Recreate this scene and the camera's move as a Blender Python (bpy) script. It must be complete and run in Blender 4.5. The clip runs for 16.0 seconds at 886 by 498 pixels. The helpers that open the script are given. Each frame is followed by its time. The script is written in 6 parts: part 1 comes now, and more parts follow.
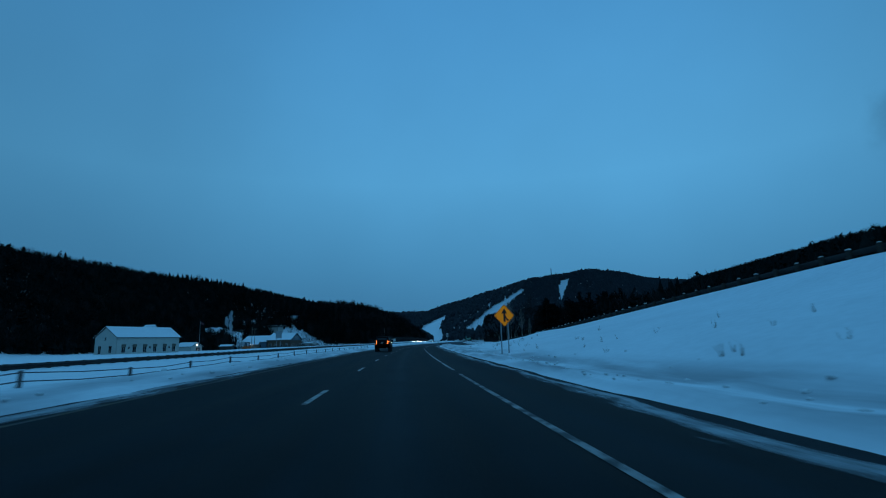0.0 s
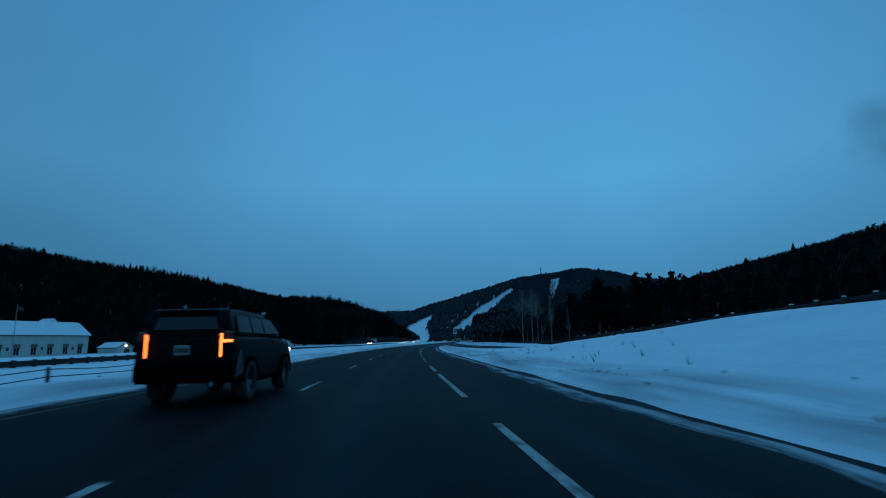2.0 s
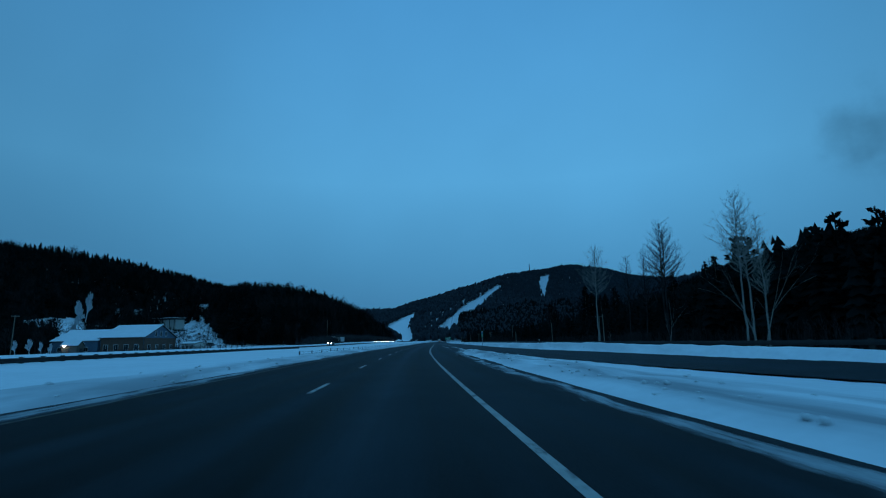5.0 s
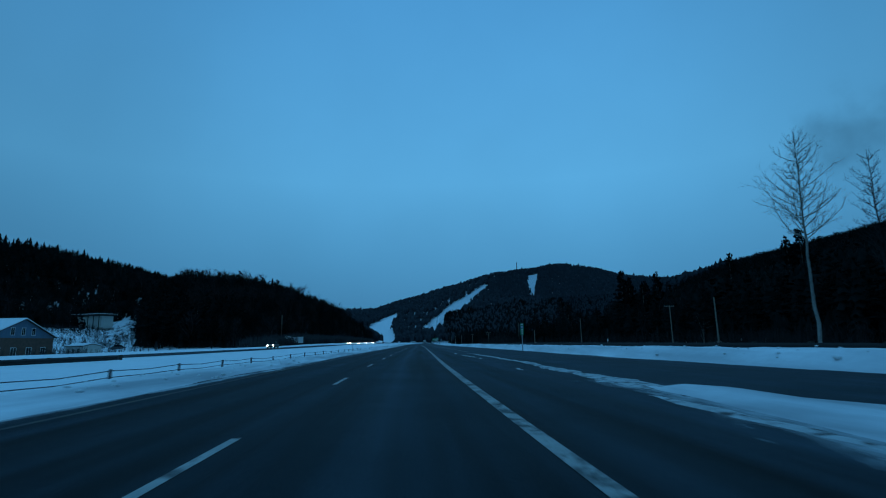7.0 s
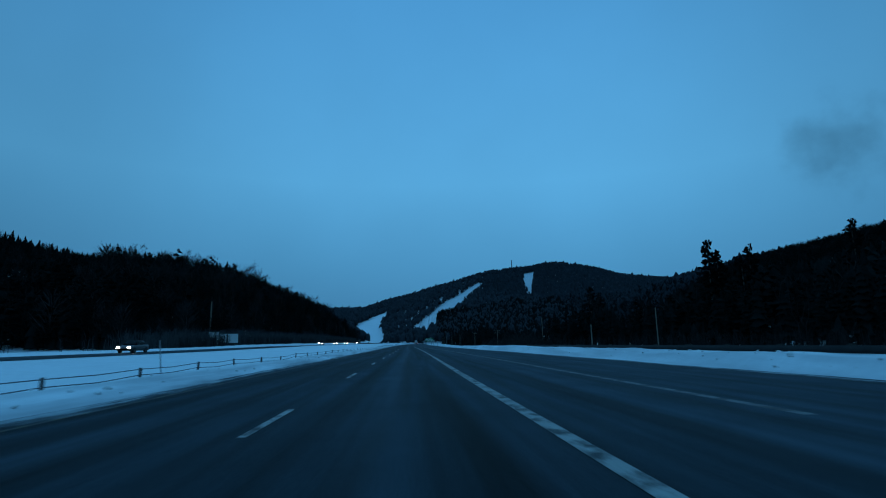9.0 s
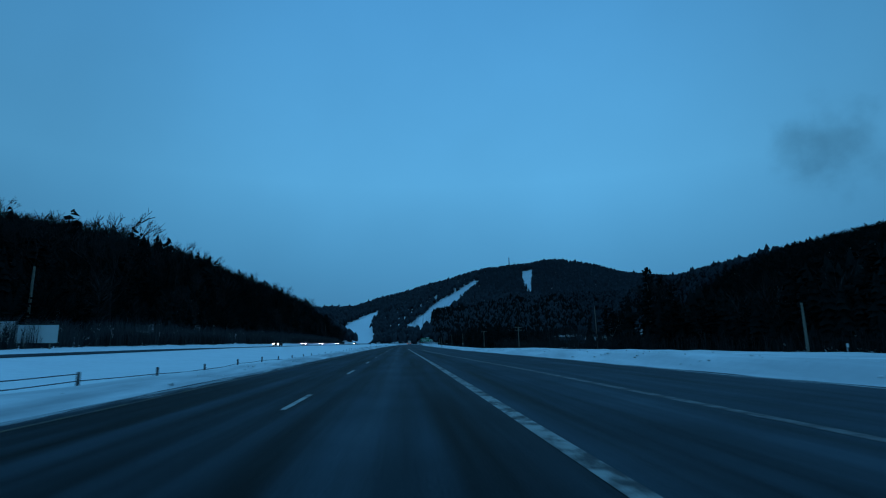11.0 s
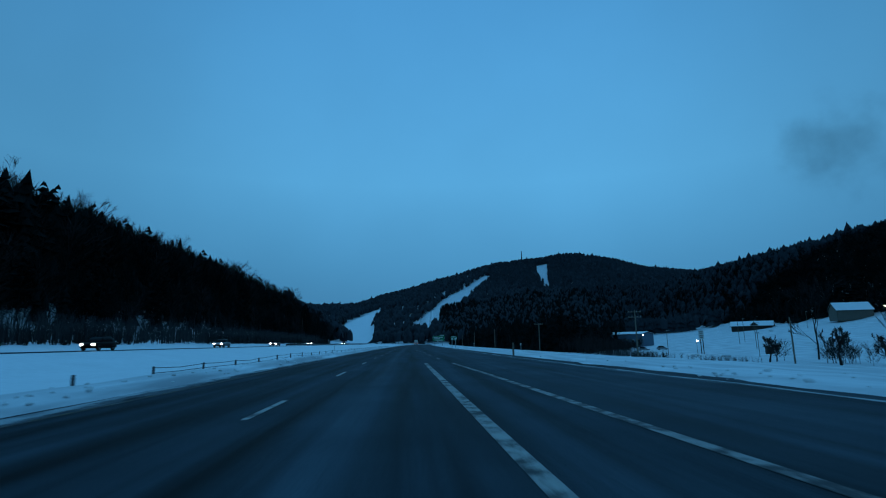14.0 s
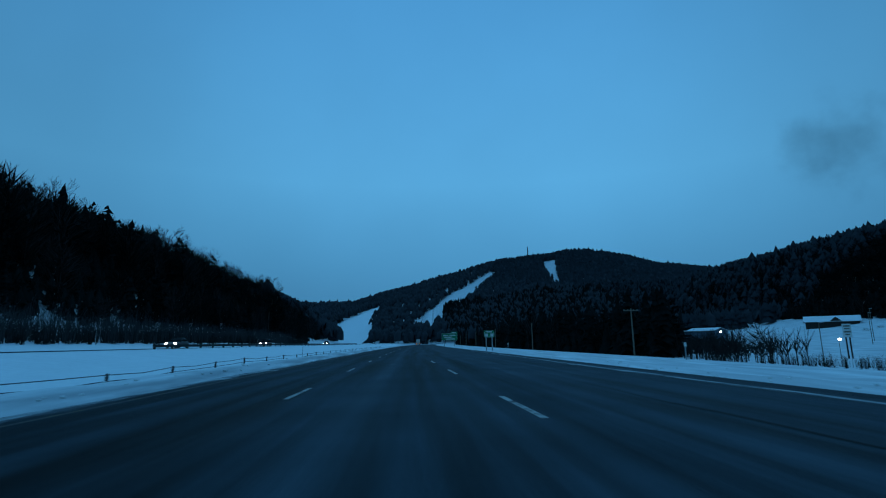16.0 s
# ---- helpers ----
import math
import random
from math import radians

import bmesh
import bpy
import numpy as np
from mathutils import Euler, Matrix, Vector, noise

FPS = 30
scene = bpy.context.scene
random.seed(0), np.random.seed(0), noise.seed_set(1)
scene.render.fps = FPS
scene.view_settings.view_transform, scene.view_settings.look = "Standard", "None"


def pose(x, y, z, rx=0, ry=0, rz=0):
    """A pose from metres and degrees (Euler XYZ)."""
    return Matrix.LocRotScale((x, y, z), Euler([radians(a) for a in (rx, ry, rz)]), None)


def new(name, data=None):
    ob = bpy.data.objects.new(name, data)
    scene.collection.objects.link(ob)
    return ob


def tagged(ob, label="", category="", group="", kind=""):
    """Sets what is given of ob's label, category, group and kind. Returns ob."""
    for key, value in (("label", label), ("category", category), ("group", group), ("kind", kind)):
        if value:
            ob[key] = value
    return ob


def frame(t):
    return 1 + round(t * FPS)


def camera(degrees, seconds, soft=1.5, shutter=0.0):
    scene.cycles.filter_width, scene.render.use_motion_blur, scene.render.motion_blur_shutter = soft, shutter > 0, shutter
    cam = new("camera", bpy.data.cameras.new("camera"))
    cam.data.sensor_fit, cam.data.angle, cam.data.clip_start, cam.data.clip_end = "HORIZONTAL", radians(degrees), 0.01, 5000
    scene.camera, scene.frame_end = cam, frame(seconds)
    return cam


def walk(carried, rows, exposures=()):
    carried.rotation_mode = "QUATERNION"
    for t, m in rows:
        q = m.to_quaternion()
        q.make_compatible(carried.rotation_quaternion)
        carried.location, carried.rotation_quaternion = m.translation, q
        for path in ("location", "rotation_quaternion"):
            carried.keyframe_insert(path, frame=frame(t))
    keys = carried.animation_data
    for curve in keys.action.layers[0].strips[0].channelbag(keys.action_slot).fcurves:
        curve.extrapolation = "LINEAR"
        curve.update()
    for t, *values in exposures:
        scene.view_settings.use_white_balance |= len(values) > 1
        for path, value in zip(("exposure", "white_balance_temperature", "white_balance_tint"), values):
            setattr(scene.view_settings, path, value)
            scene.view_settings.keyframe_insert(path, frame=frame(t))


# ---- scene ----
cam = camera(82.07, 16.0, soft=1.1, shutter=0.15)
PATH = [
    (0, pose(1.977, 0.27, 1.264, 100.26, 1.42, 3.02)),
    (0.5, pose(0.281, 14.53, 1.264, 100.26, 1.42, 2.64)),
    (1, pose(-1.310, 28.82, 1.264, 100.24, 1.33, 2.04)),
    (1.5, pose(-2.795, 43.11, 1.264, 100.28, 1.36, 1.63)),
    (2, pose(-4.173, 57.42, 1.264, 100.31, 1.22, 1.33)),
    (2.5, pose(-5.649, 71.71, 1.264, 100.29, 1.10, 0.99)),
    (3, pose(-7.013, 86.02, 1.264, 100.33, 1.02, 0.76)),
    (3.5, pose(-8.264, 100.35, 1.264, 100.26, 1.12, 0.61)),
    (4, pose(-9.401, 114.68, 1.264, 100.24, 1.04, 0.19)),
    (4.5, pose(-10.437, 129.03, 1.264, 100.23, 1.05, -0.20)),
    (5, pose(-11.346, 143.39, 1.264, 100.24, 1.11, -0.77)),
    (5.5, pose(-12.127, 157.76, 1.264, 100.25, 1.18, -1.39)),
    (6, pose(-12.778, 172.14, 1.264, 100.27, 1.23, -1.96)),
    (6.5, pose(-13.305, 186.54, 1.264, 100.28, 1.22, -2.37)),
    (7, pose(-13.734, 200.94, 1.264, 100.36, 1.13, -2.67)),
    (7.5, pose(-14.066, 215.35, 1.264, 100.25, 1.03, -2.97)),
    (8, pose(-14.299, 229.77, 1.264, 100.29, 1.05, -3.24)),
    (8.5, pose(-14.349, 244.20, 1.264, 100.45, 0.95, -3.54)),
    (9, pose(-14.350, 258.64, 1.264, 100.41, 0.87, -3.75)),
    (9.5, pose(-14.314, 273.07, 1.264, 100.45, 0.84, -4.01)),
    (10, pose(-14.269, 287.51, 1.264, 100.46, 0.82, -4.26)),
    (10.5, pose(-14.189, 301.95, 1.264, 100.46, 0.82, -4.45)),
    (11, pose(-14.116, 316.40, 1.264, 100.46, 0.83, -4.54)),
    (11.5, pose(-14.070, 330.85, 1.264, 100.48, 0.82, -4.48)),
    (12, pose(-13.970, 345.30, 1.264, 100.50, 0.69, -4.31)),
    (12.5, pose(-13.897, 359.75, 1.264, 100.48, 0.82, -4.16)),
    (13, pose(-13.838, 374.19, 1.264, 100.58, 0.77, -4.05)),
    (13.5, pose(-13.822, 388.63, 1.264, 100.43, 0.74, -4.03)),
    (14, pose(-13.809, 403.05, 1.264, 100.46, 0.87, -3.94)),
    (14.5, pose(-13.799, 417.47, 1.264, 100.44, 0.88, -3.86)),
    (15, pose(-13.814, 431.88, 1.264, 100.43, 0.94, -3.81)),
    (15.5, pose(-13.805, 446.27, 1.264, 100.44, 0.93, -3.87)),
    (16, pose(-13.772, 460.67, 1.264, 100.45, 0.89, -3.87)),
]
walk(cam, PATH, [(0, -0.15), (3.5, -0.13), (6.5, 0.0), (16, 0.0)])

# The road: heading in degrees to the right of +y, every 60 m from 60 m before the start.
ROAD_S = [-60, 0, 60, 120, 180, 240, 300, 360, 420, 480, 540, 600, 660, 720, 780, 840, 900]
ROAD_H = [-9.49, -7.71, -5.93, -4.04, -1.9, -0.28, 0.31, -0.14, -0.2, 0.21, 0.65, 1.1, 1.54, 1.99, 2.43, 2.88, 3.32]
DASH_PHASE = 10.90

# ---- sky and light ----
world = bpy.data.worlds.new("dusk_sky")
scene.world = world
world.use_nodes = True
wn, wl = world.node_tree.nodes, world.node_tree.links
wn.clear()
w_out, w_bg = wn.new("ShaderNodeOutputWorld"), wn.new("ShaderNodeBackground")
w_co, w_sep = wn.new("ShaderNodeTexCoord"), wn.new("ShaderNodeSeparateXYZ")
w_ramp = wn.new("ShaderNodeValToRGB")
wl.new(w_co.outputs["Generated"], w_sep.inputs[0])
wl.new(w_sep.outputs["Z"], w_ramp.inputs[0])
for e, (p_, c_) in zip((w_ramp.color_ramp.elements[0], w_ramp.color_ramp.elements[1]),
                       ((0.0, (0.044, 0.180, 0.350, 1)), (0.62, (0.066, 0.292, 0.600, 1)))):
    e.position, e.color = p_, c_
mid = w_ramp.color_ramp.elements.new(0.30)
mid.color = (0.086, 0.345, 0.632, 1)
low_ = w_ramp.color_ramp.elements.new(0.14)
low_.color = (0.063, 0.262, 0.490, 1)
# an overcast sky is brightest overhead
top_ = w_ramp.color_ramp.elements.new(0.88)
top_.color = (0.108, 0.46, 0.90, 1)
# soft unevenness of the overcast and one small darker cloud low ahead to the right
w_noise = wn.new("ShaderNodeTexNoise")
w_noise.inputs["Scale"].default_value, w_noise.inputs["Detail"].default_value = 2.2, 4.0
wl.new(w_co.outputs["Generated"], w_noise.inputs["Vector"])
w_var = wn.new("ShaderNodeMapRange")
w_var.inputs["From Min"].default_value, w_var.inputs["From Max"].default_value = 0.3, 0.7
w_var.inputs["To Min"].default_value, w_var.inputs["To Max"].default_value = 0.95, 1.07
wl.new(w_noise.outputs["Fac"], w_var.inputs["Value"])
CLOUD = Vector((0.655, 0.697, 0.292)).normalized()
w_dot = wn.new("ShaderNodeVectorMath")
w_dot.operation = "DISTANCE"
w_n2 = wn.new("ShaderNodeTexNoise")
w_n2.inputs["Scale"].default_value, w_n2.inputs["Detail"].default_value = 18.0, 6.0
wl.new(w_co.outputs["Generated"], w_n2.inputs["Vector"])
w_off = wn.new("ShaderNodeVectorMath")
w_off.operation = "MULTIPLY_ADD"
wl.new(w_n2.outputs["Color"], w_off.inputs[0])
w_off.inputs[1].default_value = (0.13, 0.13, 0.13)
wl.new(w_co.outputs["Generated"], w_off.inputs[2])
wl.new(w_off.outputs[0], w_dot.inputs[0])
w_dot.inputs[1].default_value = CLOUD + Vector((0.065, 0.065, 0.065))
w_cl = wn.new("ShaderNodeMapRange")
w_cl.interpolation_type = "SMOOTHSTEP"
w_cl.inputs["From Min"].default_value, w_cl.inputs["From Max"].default_value = 0.0, 0.095
w_cl.inputs["To Min"].default_value, w_cl.inputs["To Max"].default_value = 0.66, 1.0
wl.new(w_dot.outputs["Value"], w_cl.inputs["Value"])
# lens vignetting put into the sky: brightest along the view, dimmer towards the sides
w_ah = wn.new("ShaderNodeVectorMath")
w_ah.operation = "DISTANCE"
w_ah.inputs[1].default_value = Vector((0.16, 0.95, 0.30)).normalized()
wl.new(w_co.outputs["Generated"], w_ah.inputs[0])
w_fo = wn.new("ShaderNodeMapRange")
w_fo.interpolation_type = "SMOOTHSTEP"
w_fo.inputs["From Min"].default_value, w_fo.inputs["From Max"].default_value = 0.1, 1.0
w_fo.inputs["To Min"].default_value, w_fo.inputs["To Max"].default_value = 1.12, 0.74
wl.new(w_ah.outputs["Value"], w_fo.inputs["Value"])
w_m1, w_m2 = wn.new("ShaderNodeMath"), wn.new("ShaderNodeMath")
w_m1.operation = w_m2.operation = "MULTIPLY"
wl.new(w_var.outputs[0], w_m1.inputs[0])
wl.new(w_cl.outputs[0], w_m1.inputs[1])
wl.new(w_m1.outputs[0], w_m2.inputs[0])
wl.new(w_fo.outputs[0], w_m2.inputs[1])
wl.new(w_ramp.outputs[0], w_bg.inputs["Color"])
wl.new(w_m2.outputs[0], w_bg.inputs["Strength"])
wl.new(w_bg.outputs[0], w_out.inputs[0])


# ---- materials ----
def material(name, colour, rough=0.8, metal=0.0, spread=0.25, scale=3.0, fine=40.0, bump=0.0, spec=0.3, emit=None, strength=0.0, per_object=0.0, coords="Object"):
    """A surface whose colour varies at two scales, with fine relief."""
    m = bpy.data.materials.new(name)
    m.use_nodes = True
    n, l = m.node_tree.nodes, m.node_tree.links
    b = n["Principled BSDF"]
    b.inputs["Roughness"].default_value, b.inputs["Metallic"].default_value = rough, metal
    b.inputs["Specular IOR Level"].default_value = spec
    co = n.new("ShaderNodeTexCoord")
    big, small = n.new("ShaderNodeTexNoise"), n.new("ShaderNodeTexNoise")
    big.inputs["Scale"].default_value, big.inputs["Detail"].default_value = scale, 3.0
    small.inputs["Scale"].default_value, small.inputs["Detail"].default_value = fine, 2.0
    for t in (big, small):
        l.new(co.outputs[coords], t.inputs["Vector"])
    add = n.new("ShaderNodeMath")
    l.new(big.outputs["Fac"], add.inputs[0])
    l.new(small.outputs["Fac"], add.inputs[1])
    rng = n.new("ShaderNodeMapRange")
    rng.inputs["From Min"].default_value, rng.inputs["From Max"].default_value = 0.6, 1.4
    rng.inputs["To Min"].default_value, rng.inputs["To Max"].default_value = 1 - spread, 1 + spread
    l.new(add.outputs[0], rng.inputs["Value"])
    value = rng.outputs[0]
    if per_object:
        info = n.new("ShaderNodeNewGeometry")
        r2 = n.new("ShaderNodeMapRange")
        r2.inputs["To Min"].default_value, r2.inputs["To Max"].default_value = 1 - per_object, 1 + per_object
        l.new(info.outputs["Random Per Island"], r2.inputs["Value"])
        mu = n.new("ShaderNodeMath")
        mu.operation = "MULTIPLY"
        l.new(value, mu.inputs[0])
        l.new(r2.outputs[0], mu.inputs[1])
        value = mu.outputs[0]
    mix = n.new("ShaderNodeMix")
    mix.data_type, mix.blend_type = "RGBA", "MULTIPLY"
    mix.inputs["Factor"].default_value = 1.0
    mix.inputs[6].default_value = (*colour, 1)
    comb = n.new("ShaderNodeCombineColor")
    for k in range(3):
        l.new(value, comb.inputs[k])
    l.new(comb.outputs[0], mix.inputs[7])
    l.new(mix.outputs[2], b.inputs["Base Color"])
    if bump:
        bp = n.new("ShaderNodeBump")
        bp.inputs["Strength"].default_value, bp.inputs["Distance"].default_value = bump, 0.05
        l.new(add.outputs[0], bp.inputs["Height"])
        l.new(bp.outputs[0], b.inputs["Normal"])
    if emit:
        b.inputs["Emission Color"].default_value = (*emit, 1)
        b.inputs["Emission Strength"].default_value = strength
    return m


M_SNOW = material("snow", (0.80, 0.83, 0.86), 0.7, spread=0.07, scale=0.25, fine=2.5, bump=0.35, spec=0.2)
def soil_snow(m):
    """Grey plough spray on the banks beside the road."""
    n, l = m.node_tree.nodes, m.node_tree.links
    b = n["Principled BSDF"]
    uv, sep, tn = n.new("ShaderNodeUVMap"), n.new("ShaderNodeSeparateXYZ"), n.new("ShaderNodeTexNoise")
    l.new(uv.outputs[0], sep.inputs[0])
    vm = n.new("ShaderNodeVectorMath")
    vm.operation = "MULTIPLY"
    vm.inputs[1].default_value = (0.85, 0.11, 1.0)
    l.new(uv.outputs[0], vm.inputs[0])
    l.new(vm.outputs[0], tn.inputs["Vector"])
    tn.inputs["Scale"].default_value, tn.inputs["Detail"].default_value = 1.0, 6.0
    ramp_ = n.new("ShaderNodeValToRGB")
    off = n.new("ShaderNodeMapRange")
    off.inputs["From Min"].default_value, off.inputs["From Max"].default_value = -10.0, 22.0
    l.new(sep.outputs["X"], off.inputs["Value"])
    l.new(off.outputs[0], ramp_.inputs[0])
    els = ramp_.color_ramp.elements
    els[0].position, els[0].color = 0.0, (0, 0, 0, 1)
    els[1].position, els[1].color = 1.0, (0, 0, 0, 1)
    for p_, v_ in ((0.07, 0.0), (0.10, 0.12), (0.14, 0.75), (0.17, 0.95), (0.5, 0.3), (0.546, 0.15), (0.574, 0.9), (0.628, 0.8), (0.668, 0.08), (0.88, 0.05)):
        e = els.new(p_)
        e.color = (v_, v_, v_, 1)
    rng = n.new("ShaderNodeMapRange")
    rng.inputs["From Min"].default_value, rng.inputs["From Max"].default_value = 0.32, 0.62
    l.new(tn.outputs["Fac"], rng.inputs["Value"])
    # the bank beyond the merge is grey all over
    far, side = n.new("ShaderNodeMapRange"), n.new("ShaderNodeMapRange")
    far.inputs["From Min"].default_value, far.inputs["From Max"].default_value = 165.0, 215.0
    far.inputs["To Max"].default_value = 0.5
    side.inputs["From Min"].default_value, side.inputs["From Max"].default_value = 11.5, 13.0
    l.new(sep.outputs["Y"], far.inputs["Value"])
    l.new(sep.outputs["X"], side.inputs["Value"])
    both, more = n.new("ShaderNodeMath"), n.new("ShaderNodeMath")
    both.operation, more.operation = "MULTIPLY", "MAXIMUM"
    l.new(far.outputs[0], both.inputs[0])
    l.new(side.outputs[0], both.inputs[1])
    l.new(both.outputs[0], more.inputs[0])
    l.new(ramp_.outputs[0], more.inputs[1])
    mu = n.new("ShaderNodeMath")
    mu.operation = "MULTIPLY"
    l.new(more.outputs[0], mu.inputs[0])
    l.new(rng.outputs[0], mu.inputs[1])
    mix = n.new("ShaderNodeMix")
    mix.data_type = "RGBA"
    l.new(mu.outputs[0], mix.inputs["Factor"])
    l.new(b.inputs["Base Color"].links[0].from_socket, mix.inputs[6])
    mix.inputs[7].default_value = (0.27, 0.28, 0.30, 1)
    l.new(mix.outputs[2], b.inputs["Base Color"])


soil_snow(M_SNOW)
M_SNOW_PLOUGHED = material("ploughed_snow", (0.70, 0.72, 0.73), 0.75, spread=0.16, scale=0.8, fine=6.0, bump=0.6, spec=0.15)
M_NEEDLES = material("conifer_needles", (0.0080, 0.0115, 0.0108), 1.0, spread=0.35, scale=0.08, fine=1.2, per_object=0.3, spec=0.0)
M_TWIGS = material("bare_twigs", (0.024, 0.022, 0.021), 1.0, spread=0.3, scale=0.1, fine=2.0, per_object=0.4, spec=0.1)
M_BARK = material("grey_bark", (0.12, 0.105, 0.09), 0.9, spread=0.35, scale=1.0, fine=12.0, bump=0.4, spec=0.15)
M_BIRCH = material("birch_bark", (0.24, 0.21, 0.185), 0.8, spread=0.45, scale=2.0, fine=14.0, bump=0.3, spec=0.2)
M_FROST = material("frosted_twigs", (0.72, 0.74, 0.76), 0.9, spread=0.3, scale=0.5, fine=8.0, spec=0.1)
M_POLE = material("weathered_pole_wood", (0.17, 0.14, 0.11), 0.85, spread=0.35, scale=1.5, fine=18.0, bump=0.4)
M_STEEL = material("galvanised_steel", (0.34, 0.35, 0.36), 0.5, 0.75, spread=0.2, scale=1.2, fine=20.0, bump=0.1)
M_RAIL = material("weathered_rail_steel", (0.022, 0.021, 0.021), 0.8, 0.0, spread=0.4, scale=1.2, fine=15.0, bump=0.2)
M_CABLE = material("dull_steel_cable", (0.12, 0.12, 0.125), 0.6, 0.6, spread=0.2, scale=2.0, fine=30.0)
M_BLACK = material("black_rubber", (0.012, 0.012, 0.013), 0.85, spread=0.4, scale=6.0, fine=60.0, bump=0.2)


# ---- mesh helpers ----
def mesh_of(name, verts, faces, mat, smooth=False, uv=None):
    me = bpy.data.meshes.new(name)
    verts = np.asarray(verts, dtype=np.float32).reshape(-1, 3)
    faces = np.asarray(faces, dtype=np.int32)
    k = faces.shape[1]
    me.vertices.add(len(verts))
    me.vertices.foreach_set("co", verts.ravel())
    me.loops.add(faces.size)
    me.loops.foreach_set("vertex_index", faces.ravel())
    me.polygons.add(len(faces))
    me.polygons.foreach_set("loop_start", np.arange(0, faces.size, k, dtype=np.int32))
    if smooth:
        me.polygons.foreach_set("use_smooth", np.ones(len(faces), dtype=bool))
    me.update(calc_edges=True)
    if uv is not None:
        lay = me.uv_layers.new(name="UVMap")
        lay.data.foreach_set("uv", np.asarray(uv, dtype=np.float32)[faces.ravel()].ravel())
    me.materials.append(mat)
    return me


def part(name, bm, mat, parent=None, label="", smooth=False):
    """Links a bmesh as one mesh object, under its thing if one is given."""
    me = bpy.data.meshes.new(name)
    bmesh.ops.recalc_face_normals(bm, faces=bm.faces)
    bm.to_mesh(me)
    bm.free()
    me.materials.append(mat)
    if smooth:
        for f in me.polygons:
            f.use_smooth = True
    ob = new(name, me)
    if parent is not None:
        ob.parent = parent
    if label:
        tagged(ob, label)
    return ob


def piece(name, me, parent, m=None):
    ob = new(name, me)
    ob.parent = parent
    if m is not None:
        ob.matrix_basis = m
    return ob


def thing(name, m, label, category, group="", kind=""):
    ob = new(name)
    ob.matrix_basis = m
    ob.empty_display_size = 0.3
    return tagged(ob, label, category, group, kind)


def box(bm, size, at=(0, 0, 0), rot=None, bevel=0.0):
    r = bmesh.ops.create_cube(bm, size=1.0)
    vs = r["verts"]
    bmesh.ops.scale(bm, vec=size, verts=vs)
    if bevel:
        es = list({e for v in vs for e in v.link_edges})
        out = bmesh.ops.bevel(bm, geom=es, offset=bevel, segments=1, affect="EDGES", profile=0.5)
        vs = list({v for f in out["faces"] for v in f.verts} | {v for v in vs if v.is_valid})
    if rot is not None:
        bmesh.ops.rotate(bm, cent=(0, 0, 0), matrix=rot.to_3x3(), verts=vs)
    bmesh.ops.translate(bm, vec=at, verts=vs)
    return vs


def rod(bm, a, b, r0, r1=None, sides=8):
    a, b = Vector(a), Vector(b)
    d = b - a
    r = bmesh.ops.create_cone(bm, cap_ends=True, segments=sides, radius1=r0, radius2=r0 if r1 is None else r1, depth=d.length)
    m = Matrix.Translation((a + b) / 2) @ d.to_track_quat("Z", "Y").to_matrix().to_4x4()
    bmesh.ops.transform(bm, matrix=m, verts=r["verts"])
    return r["verts"]


def poly(bm, pts, thick, axis=1):
    """A flat outline (in x, z) given thickness along y."""
    lo = [bm.verts.new((x, -thick / 2, z)) for x, z in pts]
    hi = [bm.verts.new((x, thick / 2, z)) for x, z in pts]
    bm.faces.new(lo)
    bm.faces.new(hi[::-1])
    for k in range(len(pts)):
        bm.faces.new((lo[k - 1], lo[k], hi[k], hi[k - 1]))
    return lo + hi


# ---- the road's line and the lie of the land ----
_s = np.arange(-240.0, 3001.0, 1.0)
_h = np.radians(np.interp(_s, ROAD_S, ROAD_H))
_x = np.concatenate([[0], np.cumsum(np.sin((_h[1:] + _h[:-1]) / 2))])
_y = np.concatenate([[0], np.cumsum(np.cos((_h[1:] + _h[:-1]) / 2))])
_x, _y = _x - _x[240], _y - _y[240]


def xy(s, u):
    """World x, y of a point s metres along the road and u metres right of its lane line."""
    a = np.interp(s, _s, _h)
    return np.interp(s, _s, _x) + np.cos(a) * u, np.interp(s, _s, _y) - np.sin(a) * u


def head(s):
    return float(np.degrees(np.interp(s, _s, _h)))


def su(x, y):
    s = y.copy() if isinstance(y, np.ndarray) else float(y)
    for _ in range(4):
        a = np.interp(s, _s, _h)
        dx, dy = x - np.interp(s, _s, _x), y - np.interp(s, _s, _y)
        s = s + dx * np.sin(a) + dy * np.cos(a)
        u = dx * np.cos(a) - dy * np.sin(a)
    return s, u


def smooth(a, b, x):
    t = np.clip((x - a) / (b - a), 0, 1)
    return t * t * (3 - 2 * t)


def waves(x, y, f, seed):
    """Cheap smooth noise from a few sines, -1 to 1."""
    g = np.random.RandomState(seed)
    out = 0
    for k in range(7):
        a, ph, q = g.uniform(0, 6.28), g.uniform(0, 6.28), f * g.uniform(0.6, 1.9)
        out = out + np.sin((x * np.cos(a) + y * np.sin(a)) * q + ph)
    return out / 4.0


LEFT_EDGE = -4.6


def bank(s):
    return np.tan(np.radians(np.interp(s, [0, 130, 200, 260, 330], [1.75, 1.1, 0.9, 0.4, 0.0])))


def road_z(s, u):
    return -bank(s) * (np.clip(u, -6, 9) - 2.3)


